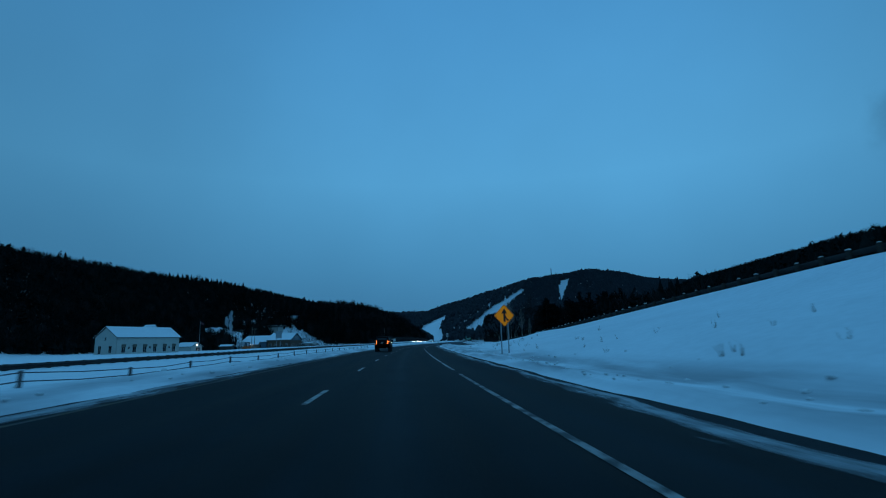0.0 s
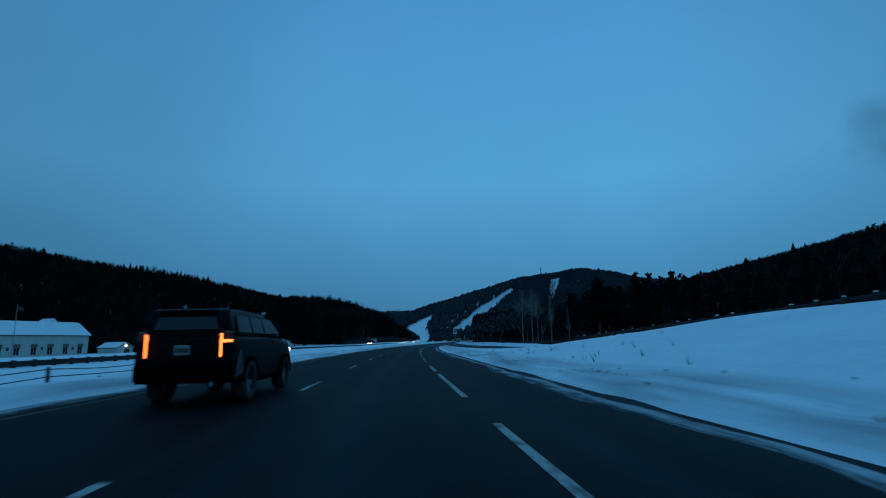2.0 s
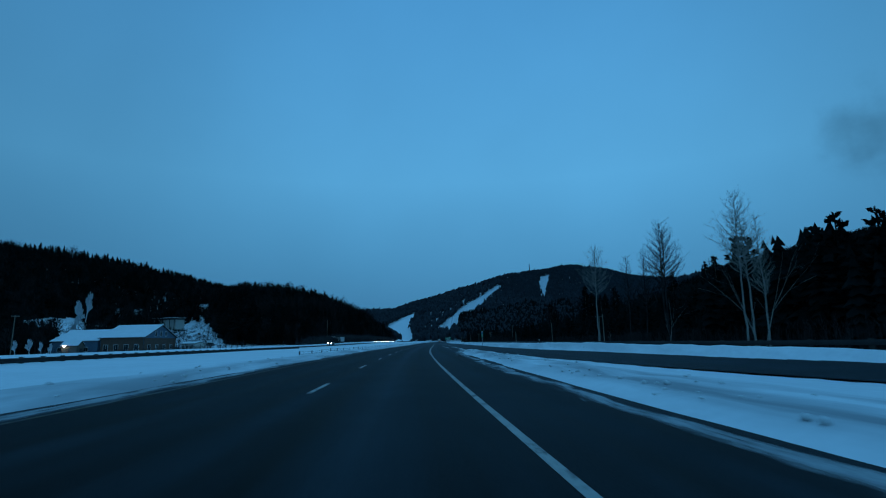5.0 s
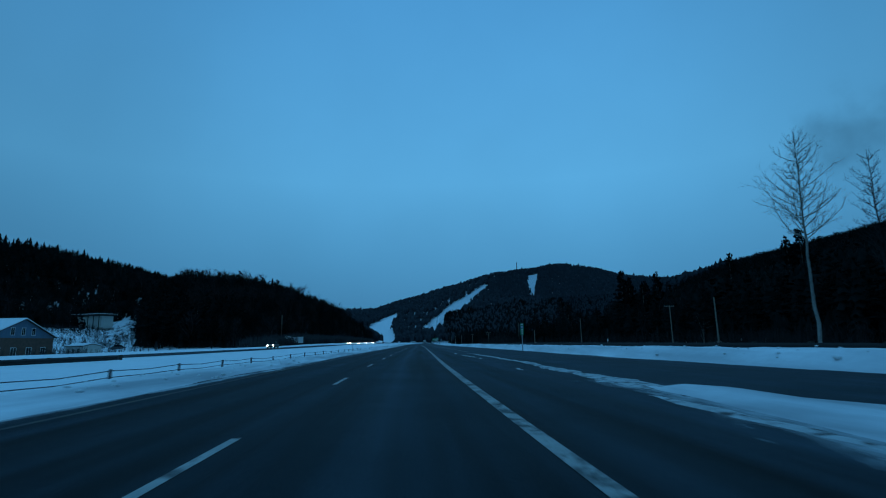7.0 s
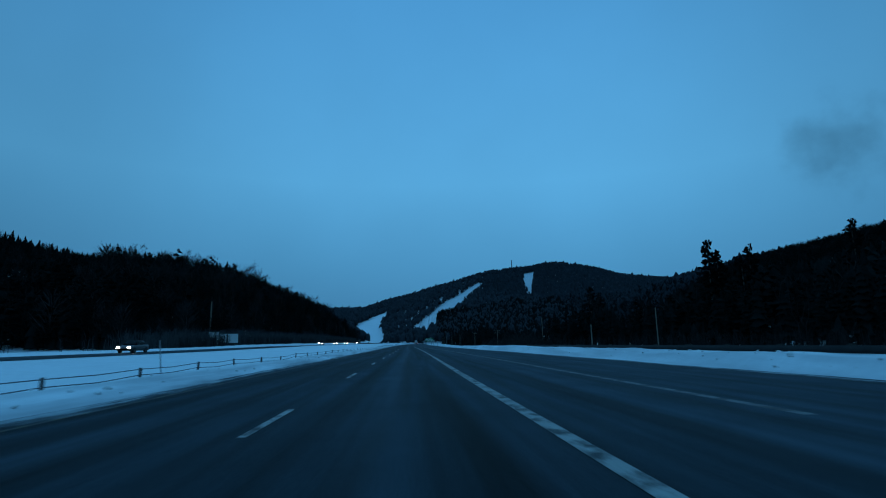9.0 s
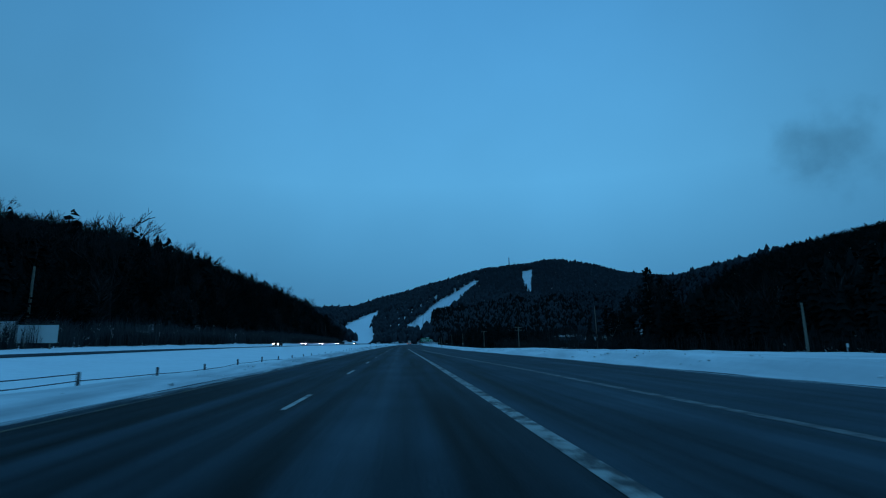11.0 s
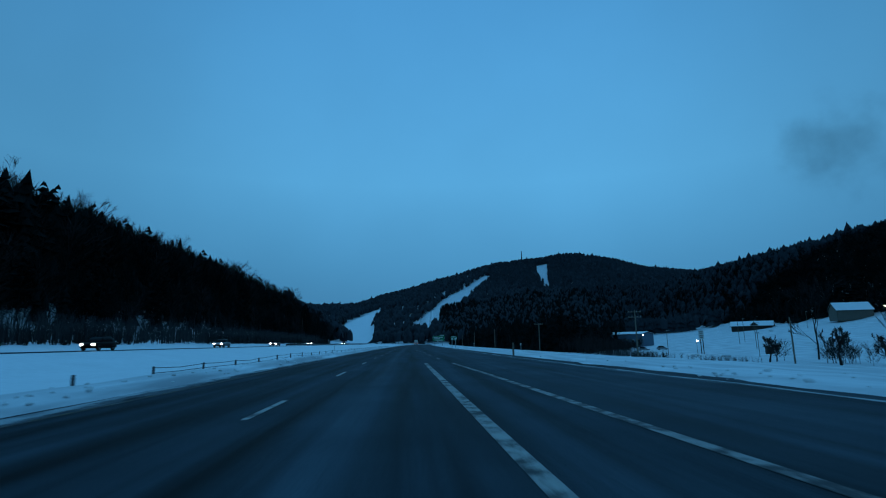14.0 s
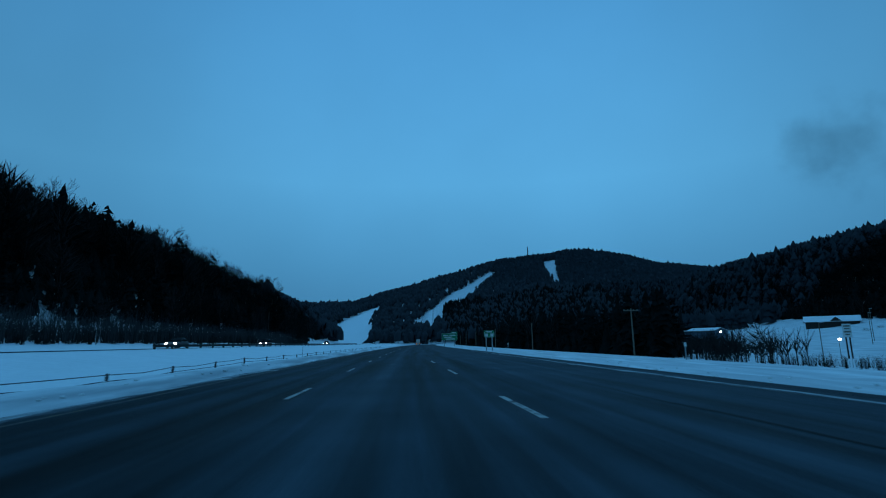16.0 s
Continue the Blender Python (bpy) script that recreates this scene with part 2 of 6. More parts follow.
def right_edge(s):
    return np.interp(s, [-100, 0, 60, 100, 140, 190, 196, 204, 208, 213, 217, 222], [7.2, 7.3, 7.8, 7.7, 7.2, 7.5, 7.4, 7.6, 8.2, 8.6, 8.7, 9.0])


def ramp_left(s):
    return np.interp(s, [-100, 26, 100, 130, 145, 165, 180, 197, 205, 212, 216, 220], [27.5, 27.5, 27.0, 24.0, 20.5, 16.5, 13.8, 12.0, 11.0, 10.1, 9.4, 8.7])


def ramp_right(s):
    return np.interp(s, [-100, 26, 100, 130, 145, 180, 205, 217, 239, 274, 344, 372, 400, 445, 513, 700], [36, 36, 35, 33, 29.5, 23.5, 19.9, 18.4, 17.0, 16.2, 14.0, 13.5, 12.7, 12.0, 12.4, 12.4])


def ramp_z(s):
    return np.interp(s, [-100, 26, 68, 98, 116, 127, 138, 150, 185, 215], [8.0, 4.7, 2.8, 1.6, 0.8, 0.3, -0.05, -0.28, -0.18, 0.0])


def opp_z(s):
    return np.interp(s, [-100, 100, 136, 260, 330, 400, 540, 700], [0.0, 0.2, 0.35, 0.45, 0.6, 0.95, 1.1, 1.1])


OPP_NEAR, OPP_FAR = -24.5, -36.5


def table(x, pts):
    return np.interp(x, [p[0] for p in pts], [p[1] for p in pts])


def woods_start(u):
    """Where the left-hand woods begin, behind the clearing."""
    return 362 + 1.9 * np.maximum(0.0, np.abs(u) - 82)


def near_woods(s, u):
    """Left-hand woods that come down to the opposite carriageway."""
    return s > woods_start(u)


def ground_z(s, u):
    s, u = np.broadcast_arrays(np.asarray(s, float), np.asarray(u, float))
    x, y = xy(s, u)
    lump = waves(x, y, 0.9, 3) * 0.5 + waves(x, y, 2.3, 5) * 0.3
    wig = waves(x, y, 0.35, 11) * 0.22 + waves(x, y, 1.5, 12) * 0.14
    roll = waves(x, y, 0.035, 7)
    # left of the road
    d = LEFT_EDGE - u + wig * 0.7
    left = table(-u, [(4, 0.02), (6.4, 0.17), (9, 0.12), (14, 0.05), (20, 0.2), (24, 0.4)])
    left = left + (opp_z(s) - 0.35) * smooth(12, 23, -u)
    left = left * smooth(0, 1.6, d) + lump * 0.07 * smooth(0, 0.8, d) * (1 - smooth(3, 9, d))
    left = left + 0.14 * smooth(0.0, 0.7, d) * (1 - smooth(1.2, 3.0, d)) + road_z(s, np.full_like(u, -5.0)) * (1 - smooth(6, 18, -u))
    left = np.where(d < 0, road_z(s, u) - 0.07, left)
    on_opp = (u < OPP_NEAR + 0.15 * wig) & (u > OPP_FAR + 0.15 * wig)
    yard = table(-u, [(36, 0.3), (50, -0.6), (70, -1.2), (170, -1.0), (195, 6), (230, 28), (280, 58), (330, 74), (400, 82), (700, 86)])
    slope_up = table(-u, [(36, 0.3), (50, -0.6), (85, -0.4), (120, 3.5), (150, 9), (170, 12), (190, 15), (215, 26), (250, 45), (280, 59), (330, 74), (400, 82), (700, 86)])
    c = smooth(330, 420, s)
    clear = yard * (1 - c) + slope_up * c
    woods = table(-u, [(36, 0.35), (44, 1.6), (52, 6), (64, 16), (80, 24), (120, 32), (177, 38), (250, 58), (330, 75), (400, 82), (700, 86)])
    b = smooth(300, 480, s) * (1 - (1 - smooth(-25, 50, s - woods_start(u))) * (1 - smooth(480, 540, s)))
    beyond = clear * (1 - b) + woods * b + roll * 1.6 * smooth(170, 220, -u)
    beyond = beyond * (1 - smooth(560, 700, s) * (1 - smooth(-25, 45, -u - 0.162 * (s - 461)))) * (1 - 0.3 * smooth(1000, 1500, s))
    beyond = beyond + opp_z(s) * (1 - smooth(40, 80, -u))
    left = np.where(u < OPP_FAR, beyond + 0.25 * smooth(0, 1.5, OPP_FAR - u), left)
    left = np.where(on_opp, opp_z(s) - 0.07, left)
    # right of the road
    re, rl, rr, rz = right_edge(s), ramp_left(s), ramp_right(s), ramp_z(s)
    merged = s > 217 + wig * 2
    d = u - re + wig * 0.4
    foot = road_z(s, re)
    up = np.clip((u - re - 2.2) / np.maximum(rl - re - 3.2, 0.5), 0, 1)
    isle = foot * (1 - up) + rz * up + 0.22 * smooth(0, 0.9, d) * (1 - up * 0.5) + lump * 0.15 * smooth(0, 0.8, d) * (1 - smooth(4, 9, d))
    isle = isle + (0.36 * smooth(1.0, 2.2, rz) + 0.4 * smooth(76, 94, s) * (1 - smooth(120, 134, s))) * smooth(-6.0, -2.2, u - rl)
    isle = isle - 0.15 * up * smooth(108, 130, s)
    isle = isle - 0.1 * smooth(0.3, 1.0, np.clip(u - rl + 1.0 + wig * 0.5, 0, 1))
    isle = np.where(d < 0, road_z(s, u) - 0.07, isle)
    isle = np.where(merged, road_z(s, u) - 0.07, isle)
    isle = np.where((u > rl + wig * 0.3), np.where(merged, road_z(s, u), np.where(s > 185, np.minimum(rz, road_z(s, u)), rz)) - 0.07, isle)
    d2 = u - rr + wig
    rb = np.where(s > 217, road_z(s, rr), rz)
    bankh = np.interp(s, [0, 110, 130, 160, 215, 275, 345, 375, 392, 403, 418, 450, 470, 520, 700], [0.5, 0.7, 1.0, 1.15, 0.75, 0.64, 0.58, 0.36, 0.36, 0.15, 0.15, 0.24, 0.14, 0.25, 0.4])
    slope = table(u, [(0, 0), (22, 0), (30, -0.7), (45, -1.3), (62, -0.9), (90, 5), (150, 18), (250, 47), (340, 61), (450, 70), (900, 74)])
    field = table(u, [(0, 0), (20, -0.3), (30, -0.85), (42, -1.8), (70, -3.2), (100, -3.3), (130, -0.5), (205, 6.5), (236, 13), (270, 40), (310, 62), (360, 77), (450, 89), (900, 92)])
    q = smooth(405, 450, s) * (1 - smooth(1150, 1350, s))
    rise = slope * (1 - q) + field * q + roll * 1.2 * smooth(60, 140, u)
    # the open snowy slope before the corner of the woods
    rise = rise + 2.75 * smooth(31, 45, u) * (1 - smooth(70, 110, u)) * smooth(60, 110, s) * (1 - smooth(154, 180, s))
    rise = rise * (1 - 0.2 * smooth(1100, 1600, s))
    side = rb + bankh * smooth(0, 1.5, d2) + lump * 0.13 * smooth(0, 1.0, d2) * (1 - smooth(7, 16, d2))
    side = side * (1 - smooth(6, 40, d2)) + bankh * 0.4 * smooth(6, 40, d2) + rise
    right = np.where(d2 > 0, side, isle)
    z = np.where(u < 1.0, left, right)
    # the ski mountain ahead and the ridge that closes the valley
    ridge = np.interp(x, [-900, -400, -210, -137, -49, 40, 146, 207, 261, 315, 386, 440, 502, 627, 800, 1200],
                      [70, 80, 82, 87, 106, 135, 161, 179, 185, 191, 203, 196, 182, 162, 150, 130])
    foot_y = np.interp(x, [-300, -60, 60, 250, 500], [1000, 960, 900, 850, 850])
    m = np.clip((y - foot_y) / (1600 - foot_y), 0, 1.15)
    mount = ridge * (m ** 1.15) * np.where(m > 1, 1 - (m - 1) * 0.6, 1) + roll * 3 * smooth(0.05, 0.3, m)
    return np.where(m > 0, np.maximum(z, mount), z)


def gz(s, u):
    return float(ground_z(np.array([s]), np.array([u]))[0])


def at(s, u, z=None, turn=0.0):
    """Pose on the ground at s, u, facing along the road."""
    x, y = xy(s, u)
    return pose(float(x), float(y), gz(s, u) if z is None else z, 0, 0, turn - head(s))


def spread_rows(lo, hi, fine0, fine1, step, grow, top):
    """Even steps between fine0 and fine1, growing steps outside."""
    mid_ = list(np.arange(fine0, fine1 + 1e-6, step))
    d, v = step, fine1
    while v < hi:
        d = min(d * grow, top)
        v += d
        mid_.append(v)
    d, v = step, fine0
    while v > lo:
        d = min(d * grow, top)
        v -= d
        mid_.insert(0, v)
    return np.array(mid_)


S_ROWS = spread_rows(-230, 2900, -12, 545, 1.8, 1.12, 40)
U_ROWS = spread_rows(-2400, 2400, -9.0, 24.0, 0.4, 1.10, 60)
gs, gu = np.meshgrid(S_ROWS, U_ROWS, indexing="ij")
g_x, g_y = xy(gs, gu)
g_z = ground_z(gs, gu)
nu = len(U_ROWS)
ii = (np.arange(len(S_ROWS) - 1)[:, None] * nu + np.arange(nu - 1)[None, :]).ravel()
ground = new("ground", mesh_of("ground", np.stack([g_x, g_y, g_z], -1).reshape(-1, 3), np.stack([ii, ii + 1, ii + nu + 1, ii + nu], 1), M_SNOW, smooth=True, uv=np.stack([gu, gs], -1).reshape(-1, 2)))
tagged(ground, "snow-covered valley floor and hillsides with ploughed banks", "ground", kind="structure")


# ---- carriageways ----
def asphalt(name, colour):
    m = material(name, colour, 0.62, spread=0.42, scale=0.35, fine=30.0, bump=0.25, spec=0.04)
    n, l = m.node_tree.nodes, m.node_tree.links
    b = n["Principled BSDF"]
    uv = n.new("ShaderNodeUVMap")
    sep = n.new("ShaderNodeSeparateXYZ")
    l.new(uv.outputs[0], sep.inputs[0])
    # dark wheel tracks along each lane, a pale salty band between them and a gritty shoulder
    across = n.new("ShaderNodeMapRange")
    across.inputs["From Min"].default_value, across.inputs["From Max"].default_value = -6.0, 14.0
    l.new(sep.outputs["X"], across.inputs["Value"])
    wav = n.new("ShaderNodeValToRGB")
    l.new(across.outputs[0], wav.inputs[0])
    wav.color_ramp.elements[0].color = wav.color_ramp.elements[1].color = (0.5, 0.5, 0.5, 1)
    # left lane values are set lower: lens vignetting painted into the road
    for u_, v_ in ((-4.6, 0.45), (-3.1, 0.05), (-2.3, 0.15), (-1.9, 0.4), (-1.5, 0.15), (-0.7, 0.05), (0.1, 0.35), (0.75, 0.10), (1.45, 0.45), (1.85, 1.0), (2.25, 0.45), (3.0, 0.10), (4.0, 0.4), (5.0, 0.55), (5.8, 0.12), (7.2, 0.7)):
        wav.color_ramp.elements.new((u_ + 6.0) / 20.0).color = (v_, v_, v_, 1)
    st = n.new("ShaderNodeTexNoise")
    vm = n.new("ShaderNodeVectorMath")
    vm.operation = "MULTIPLY"
    vm.inputs[1].default_value = (1.6, 0.05, 1.0)
    l.new(uv.outputs[0], vm.inputs[0])
    l.new(vm.outputs[0], st.inputs["Vector"])
    st.inputs["Scale"].default_value, st.inputs["Detail"].default_value = 1.0, 4.0
    ad = n.new("ShaderNodeMath")
    ad.operation = "MULTIPLY_ADD"
    ad.inputs[1].default_value = 0.30
    l.new(wav.outputs[0], ad.inputs[0])
    l.new(st.outputs["Fac"], ad.inputs[2])
    fac = n.new("ShaderNodeMapRange")
    fac.inputs["From Min"].default_value, fac.inputs["From Max"].default_value = 0.38, 0.95
    fac.inputs["To Min"].default_value, fac.inputs["To Max"].default_value = 0.1, 3.6
    l.new(ad.outputs[0], fac.inputs["Value"])
    old = b.inputs["Base Color"].links[0].from_socket
    mix = n.new("ShaderNodeMix")
    mix.data_type, mix.blend_type = "RGBA", "MULTIPLY"
    mix.inputs["Factor"].default_value = 1.0
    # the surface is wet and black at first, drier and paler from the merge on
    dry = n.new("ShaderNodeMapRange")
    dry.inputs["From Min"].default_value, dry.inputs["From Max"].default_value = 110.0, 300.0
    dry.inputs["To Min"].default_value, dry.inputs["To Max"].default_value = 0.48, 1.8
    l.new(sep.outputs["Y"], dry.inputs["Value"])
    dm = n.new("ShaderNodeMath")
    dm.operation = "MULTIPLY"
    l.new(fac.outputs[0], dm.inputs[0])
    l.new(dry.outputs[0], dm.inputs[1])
    comb = n.new("ShaderNodeCombineColor")
    for k in range(3):
        l.new(dm.outputs[0], comb.inputs[k])
    l.new(old, mix.inputs[6])
    l.new(comb.outputs[0], mix.inputs[7])
    l.new(mix.outputs[2], b.inputs["Base Color"])
    ro = n.new("ShaderNodeMapRange")
    ro.inputs["To Min"].default_value, ro.inputs["To Max"].default_value = 0.5, 0.8
    l.new(st.outputs["Fac"], ro.inputs["Value"])
    l.new(ro.outputs[0], b.inputs["Roughness"])
    return m


M_ASPHALT = asphalt("damp_asphalt", (0.0090, 0.0135, 0.0170))


def strip(name, s0, s1, step, left_, right_, zf, mat, cols=8):
    ss = np.arange(s0, s1 + step / 2, step)
    f = np.linspace(0, 1, cols)
    lo = np.array([left_(s) for s in ss])[:, None]
    hi = np.array([right_(s) for s in ss])[:, None]
    uu = lo + (hi - lo) * f[None, :]
    sm = np.repeat(ss[:, None], cols, 1)
    px, py = xy(sm, uu)
    pz = zf(sm, uu)
    k = (np.arange(len(ss) - 1)[:, None] * cols + np.arange(cols - 1)[None, :]).ravel()
    return mesh_of(name, np.stack([px, py, pz], -1).reshape(-1, 3), np.stack([k, k + 1, k + cols + 1, k + cols], 1), mat, uv=np.stack([uu, sm], -1).reshape(-1, 2))


def road_right(s):
    return float(np.where(s < 205, right_edge(s) + 1.2, np.where(s < 220, right_edge(s) + 1.2 + (s - 205) / 15.0 * (ramp_right(s) - right_edge(s)), ramp_right(s) + 1.0)))


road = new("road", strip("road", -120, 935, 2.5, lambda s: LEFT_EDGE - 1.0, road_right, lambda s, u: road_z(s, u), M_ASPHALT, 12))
tagged(road, "dark damp asphalt highway with worn white lines", "road", kind="structure")
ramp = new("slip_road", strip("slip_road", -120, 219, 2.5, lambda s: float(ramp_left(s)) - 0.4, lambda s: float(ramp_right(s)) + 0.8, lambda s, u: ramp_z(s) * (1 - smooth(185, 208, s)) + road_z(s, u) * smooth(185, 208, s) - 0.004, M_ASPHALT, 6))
tagged(ramp, "dark asphalt slip road descending to the highway", "road", kind="structure")
opp = new("opposite_road", strip("opposite_road", -120, 935, 5, lambda s: OPP_FAR - 0.6, lambda s: OPP_NEAR + 0.6, lambda s, u: opp_z(s) + 0 * u, M_ASPHALT, 6))
tagged(opp, "asphalt carriageway beyond the snowy median", "road", kind="structure")


def worn_paint(name, colour, wear):
    m = material(name, colour, 0.7, spread=0.25, scale=1.5, fine=25.0, spec=0.3)
    n, l = m.node_tree.nodes, m.node_tree.links
    b = n["Principled BSDF"]
    co = n.new("ShaderNodeTexCoord")
    t = n.new("ShaderNodeTexNoise")
    t.inputs["Scale"].default_value, t.inputs["Detail"].default_value, t.inputs["Roughness"].default_value = 1.7, 6.0, 0.7
    l.new(co.outputs["Object"], t.inputs["Vector"])
    r = n.new("ShaderNodeMapRange")
    r.inputs["From Min"].default_value, r.inputs["From Max"].default_value = wear - 0.06, wear + 0.06
    l.new(t.outputs["Fac"], r.inputs["Value"])
    mix = n.new("ShaderNodeMix")
    mix.data_type = "RGBA"
    mix.inputs[6].default_value = (0.035, 0.035, 0.037, 1)
    l.new(b.inputs["Base Color"].links[0].from_socket, mix.inputs[7])
    l.new(r.outputs[0], mix.inputs["Factor"])
    l.new(mix.outputs[2], b.inputs["Base Color"])
    return m


M_LINE = worn_paint("worn_white_paint", (0.37, 0.365, 0.345), 0.44)
M_LINE_OLD = worn_paint("faded_white_paint", (0.30, 0.29, 0.28), 0.50)
M_LINE_FAINT = worn_paint("almost_worn_off_paint", (0.15, 0.15, 0.15), 0.50)
M_LINE_GORE = worn_paint("chipped_white_paint", (0.32, 0.315, 0.30), 0.47)
M_LINE_YELLOW = worn_paint("faded_yellow_paint", (0.075, 0.062, 0.030), 0.52)


def stripe(name, s0, s1, uf, width, mat, step=3.0, lift=0.006):
    n = max(2, int((s1 - s0) / step) + 1)
    ss = np.linspace(s0, s1, n)
    wd = width if callable(width) else (lambda s: width)
    vs, fs = [], []
    for k, s in enumerate(ss):
        for sgn in (-1, 1):
            u = uf(s) + sgn * wd(s) / 2
            px, py = xy(s, u)
            vs.append((float(px), float(py), float(road_z(s, u)) + lift))
    fs = [(2 * k, 2 * k + 1, 2 * k + 3, 2 * k + 2) for k in range(n - 1)]
    ob = new(name, mesh_of(name, vs, fs, mat))
    ob.parent = road
    return ob


for k in range(-3, 60):
    s0 = DASH_PHASE + 12.192 * k
    tagged(stripe("lane_dash", s0, s0 + 3.05, lambda s: 0.0, 0.13, M_LINE, 1.6), "worn white lane dash")


def wide_u(s):
    return float(np.interp(s, [-100, 20, 60, 100, 200, 260, 300, 345, 400, 440], [4.2, 4.25, 4.25, 4.0, 4.05, 4.45, 4.4, 4.3, 4.1, 4.05]))


def thin_u(s):
    return float(np.interp(s, [222, 290, 340, 369, 400, 425, 445], [9.6, 8.9, 8.05, 7.1, 6.6, 6.1, 5.5]))


tagged(stripe("edge_line", -60, 21, wide_u, 0.14, M_LINE_OLD, 2.0), "worn white edge line")
for s0, s1 in ((24, 31.5), (33, 57), (60.5, 66), (70, 79), (81, 86)):
    tagged(stripe("edge_line", s0, s1, wide_u, 0.15, M_LINE, 1.0), "worn and broken white edge line")
for s0, ln in ((92.5, 2.6), (96.4, 2.8), (103.5, 1.8), (107.5, 2.4), (112.5, 1.2), (115.5, 4.5)):
    tagged(stripe("edge_line", s0, s0 + ln, wide_u, 0.16, M_LINE_OLD, 1.0), "patchy white edge line")
tagged(stripe("edge_line", 121, 196, wide_u, 0.14, M_LINE, 2.0), "worn white edge line")
tagged(stripe("gore_line", 196, 437, wide_u, lambda s: float(np.interp(s, [196, 230, 330, 437], [0.22, 0.27, 0.27, 0.23])), M_LINE_GORE, 2.0), "wide worn white gore line")
tagged(stripe("gore_line", 268, 400, thin_u, 0.26, M_LINE_FAINT, 2.0), "faint smeared white gore line")
tagged(stripe("gore_line", 400, 437, thin_u, 0.22, M_LINE_OLD, 2.0), "faded white gore line")
tagged(stripe("edge_line", -60, 560, lambda s: LEFT_EDGE + 0.75, 0.12, M_LINE_YELLOW, 3.0), "faded yellow edge line")
for k in range(5):
    s0 = 445.2 + 12.19 * k + 0.3 * k
    tagged(stripe("lane_dash", s0, s0 + 3.6, lambda s: float(np.interp(s, [440, 470, 500, 560], [5.5, 5.2, 4.4, 3.9])), 0.14, M_LINE if k > 1 else M_LINE_OLD, 1.6), "worn white lane dash")


# dark tar seams and cracks in the asphalt
M_TAR = material("tar_seam", (0.003, 0.004, 0.005), 0.6, spread=0.4, scale=2.0, fine=20.0, spec=0.05)
for s0, s1, u0, w in ((441.5, 451, 7.35, 0.24), (449, 464, 7.45, 0.15), (168, 190, 6.0, 0.14), (452, 478, 8.3, 0.12), (482, 505, 8.5, 0.09)):
    tagged(stripe("tar_seam", s0, s1, lambda s, b=u0: b + 0.10 * math.sin(s * 0.35 + b) + 0.05 * math.sin(s * 1.3), lambda s, b=w, a=s0, z=s1: b * min(1.0, 0.15 + (s - a) / 6, 0.15 + (z - s) / 6) * (0.75 + 0.25 * math.sin(s * 0.9)), M_TAR, 1.5, 0.005), "dark tar seam in the asphalt")

# ---- woods ----
def conifer(layers, sides, seed, ragged=0.25, stem=True):
    """A unit spruce or pine: trunk, then drooping ragged whorls; 1 m high."""
    g = np.random.RandomState(seed)
    v, f = [], []
    for k in range(3 if stem else 0):
        a = 2 * math.pi * k / 3
        v += [(0.02 * math.cos(a), 0.02 * math.sin(a), -0.05), (0.012 * math.cos(a), 0.012 * math.sin(a), 0.4)]
    for k in range(3 if stem else 0):
        f += [(2 * k, (2 * k + 2) % 6, 2 * k + 1), ((2 * k + 2) % 6, (2 * k + 3) % 6, 2 * k + 1)]
    for j in range(layers):
        t = j / layers
        z0 = 0.12 + 0.83 * t
        r = 0.19 * (1 - t) ** 0.85 * g.uniform(0.8, 1.2) + 0.012
        top = min(1.0, z0 + 1.25 / layers)
        c = len(v)
        v.append((g.uniform(-0.01, 0.01), g.uniform(-0.01, 0.01), top))
        ph = g.uniform(0, 6.28)
        for k in range(sides):
            a = ph + 2 * math.pi * k / sides
            q = r * (1 + ragged * g.uniform(-1, 1)) * (1.0 if k % 2 == 0 else 0.55)
            v.append((q * math.cos(a), q * math.sin(a), z0 - r * 0.28 * (1 if k % 2 == 0 else 0.1) + g.uniform(-0.01, 0.01)))
        for k in range(sides):
            f.append((c, c + 1 + k, c + 1 + (k + 1) % sides))
    return np.array(v), np.array(f)


def pine(seed, clumps=26):
    """A unit white pine: bare lower trunk and flat, open clumps of needles."""
    g = np.random.RandomState(seed)
    v, f = [], []
    for k in range(4):
        a = 2 * math.pi * k / 4
        v += [(0.018 * math.cos(a), 0.018 * math.sin(a), -0.05), (0.006 * math.cos(a), 0.006 * math.sin(a), 0.95)]
    for k in range(4):
        f += [(2 * k, (2 * k + 2) % 8, 2 * k + 1), ((2 * k + 2) % 8, (2 * k + 3) % 8, 2 * k + 1)]
    for j in range(clumps):
        z = 0.3 + 0.7 * (j / (clumps - 1)) + g.uniform(-0.02, 0.02)
        r = (0.23 * (1 - (z - 0.3) / 0.75) + 0.03) * g.uniform(0.5, 1.2)
        a = g.uniform(0, 6.28)
        cx, cy = 0.65 * r * math.cos(a), 0.65 * r * math.sin(a)
        for q in range(5):
            b, e = g.uniform(0, 6.28), g.uniform(0.5, 1.0) * (r * 0.6 + 0.02) * (0.72 if clumps > 30 else 1.0)
            c = len(v)
            px, py, pz = cx + e * 0.4 * math.cos(b), cy + e * 0.4 * math.sin(b), z + g.uniform(-0.01, 0.02)
            v += [(px, py, pz + 0.02), (px + e * math.cos(b), py + e * math.sin(b), pz + g.uniform(-0.005, 0.03)), (px + e * 0.7 * math.cos(b + 0.8), py + e * 0.7 * math.sin(b + 0.8), pz - 0.012), (px - 0.3 * e * math.cos(b), py - 0.3 * e * math.sin(b), pz - 0.01)]
            f += [(c, c + 1, c + 2), (c, c + 2, c + 3), (c, c + 3, c + 1)]
    return np.array(v), np.array(f)


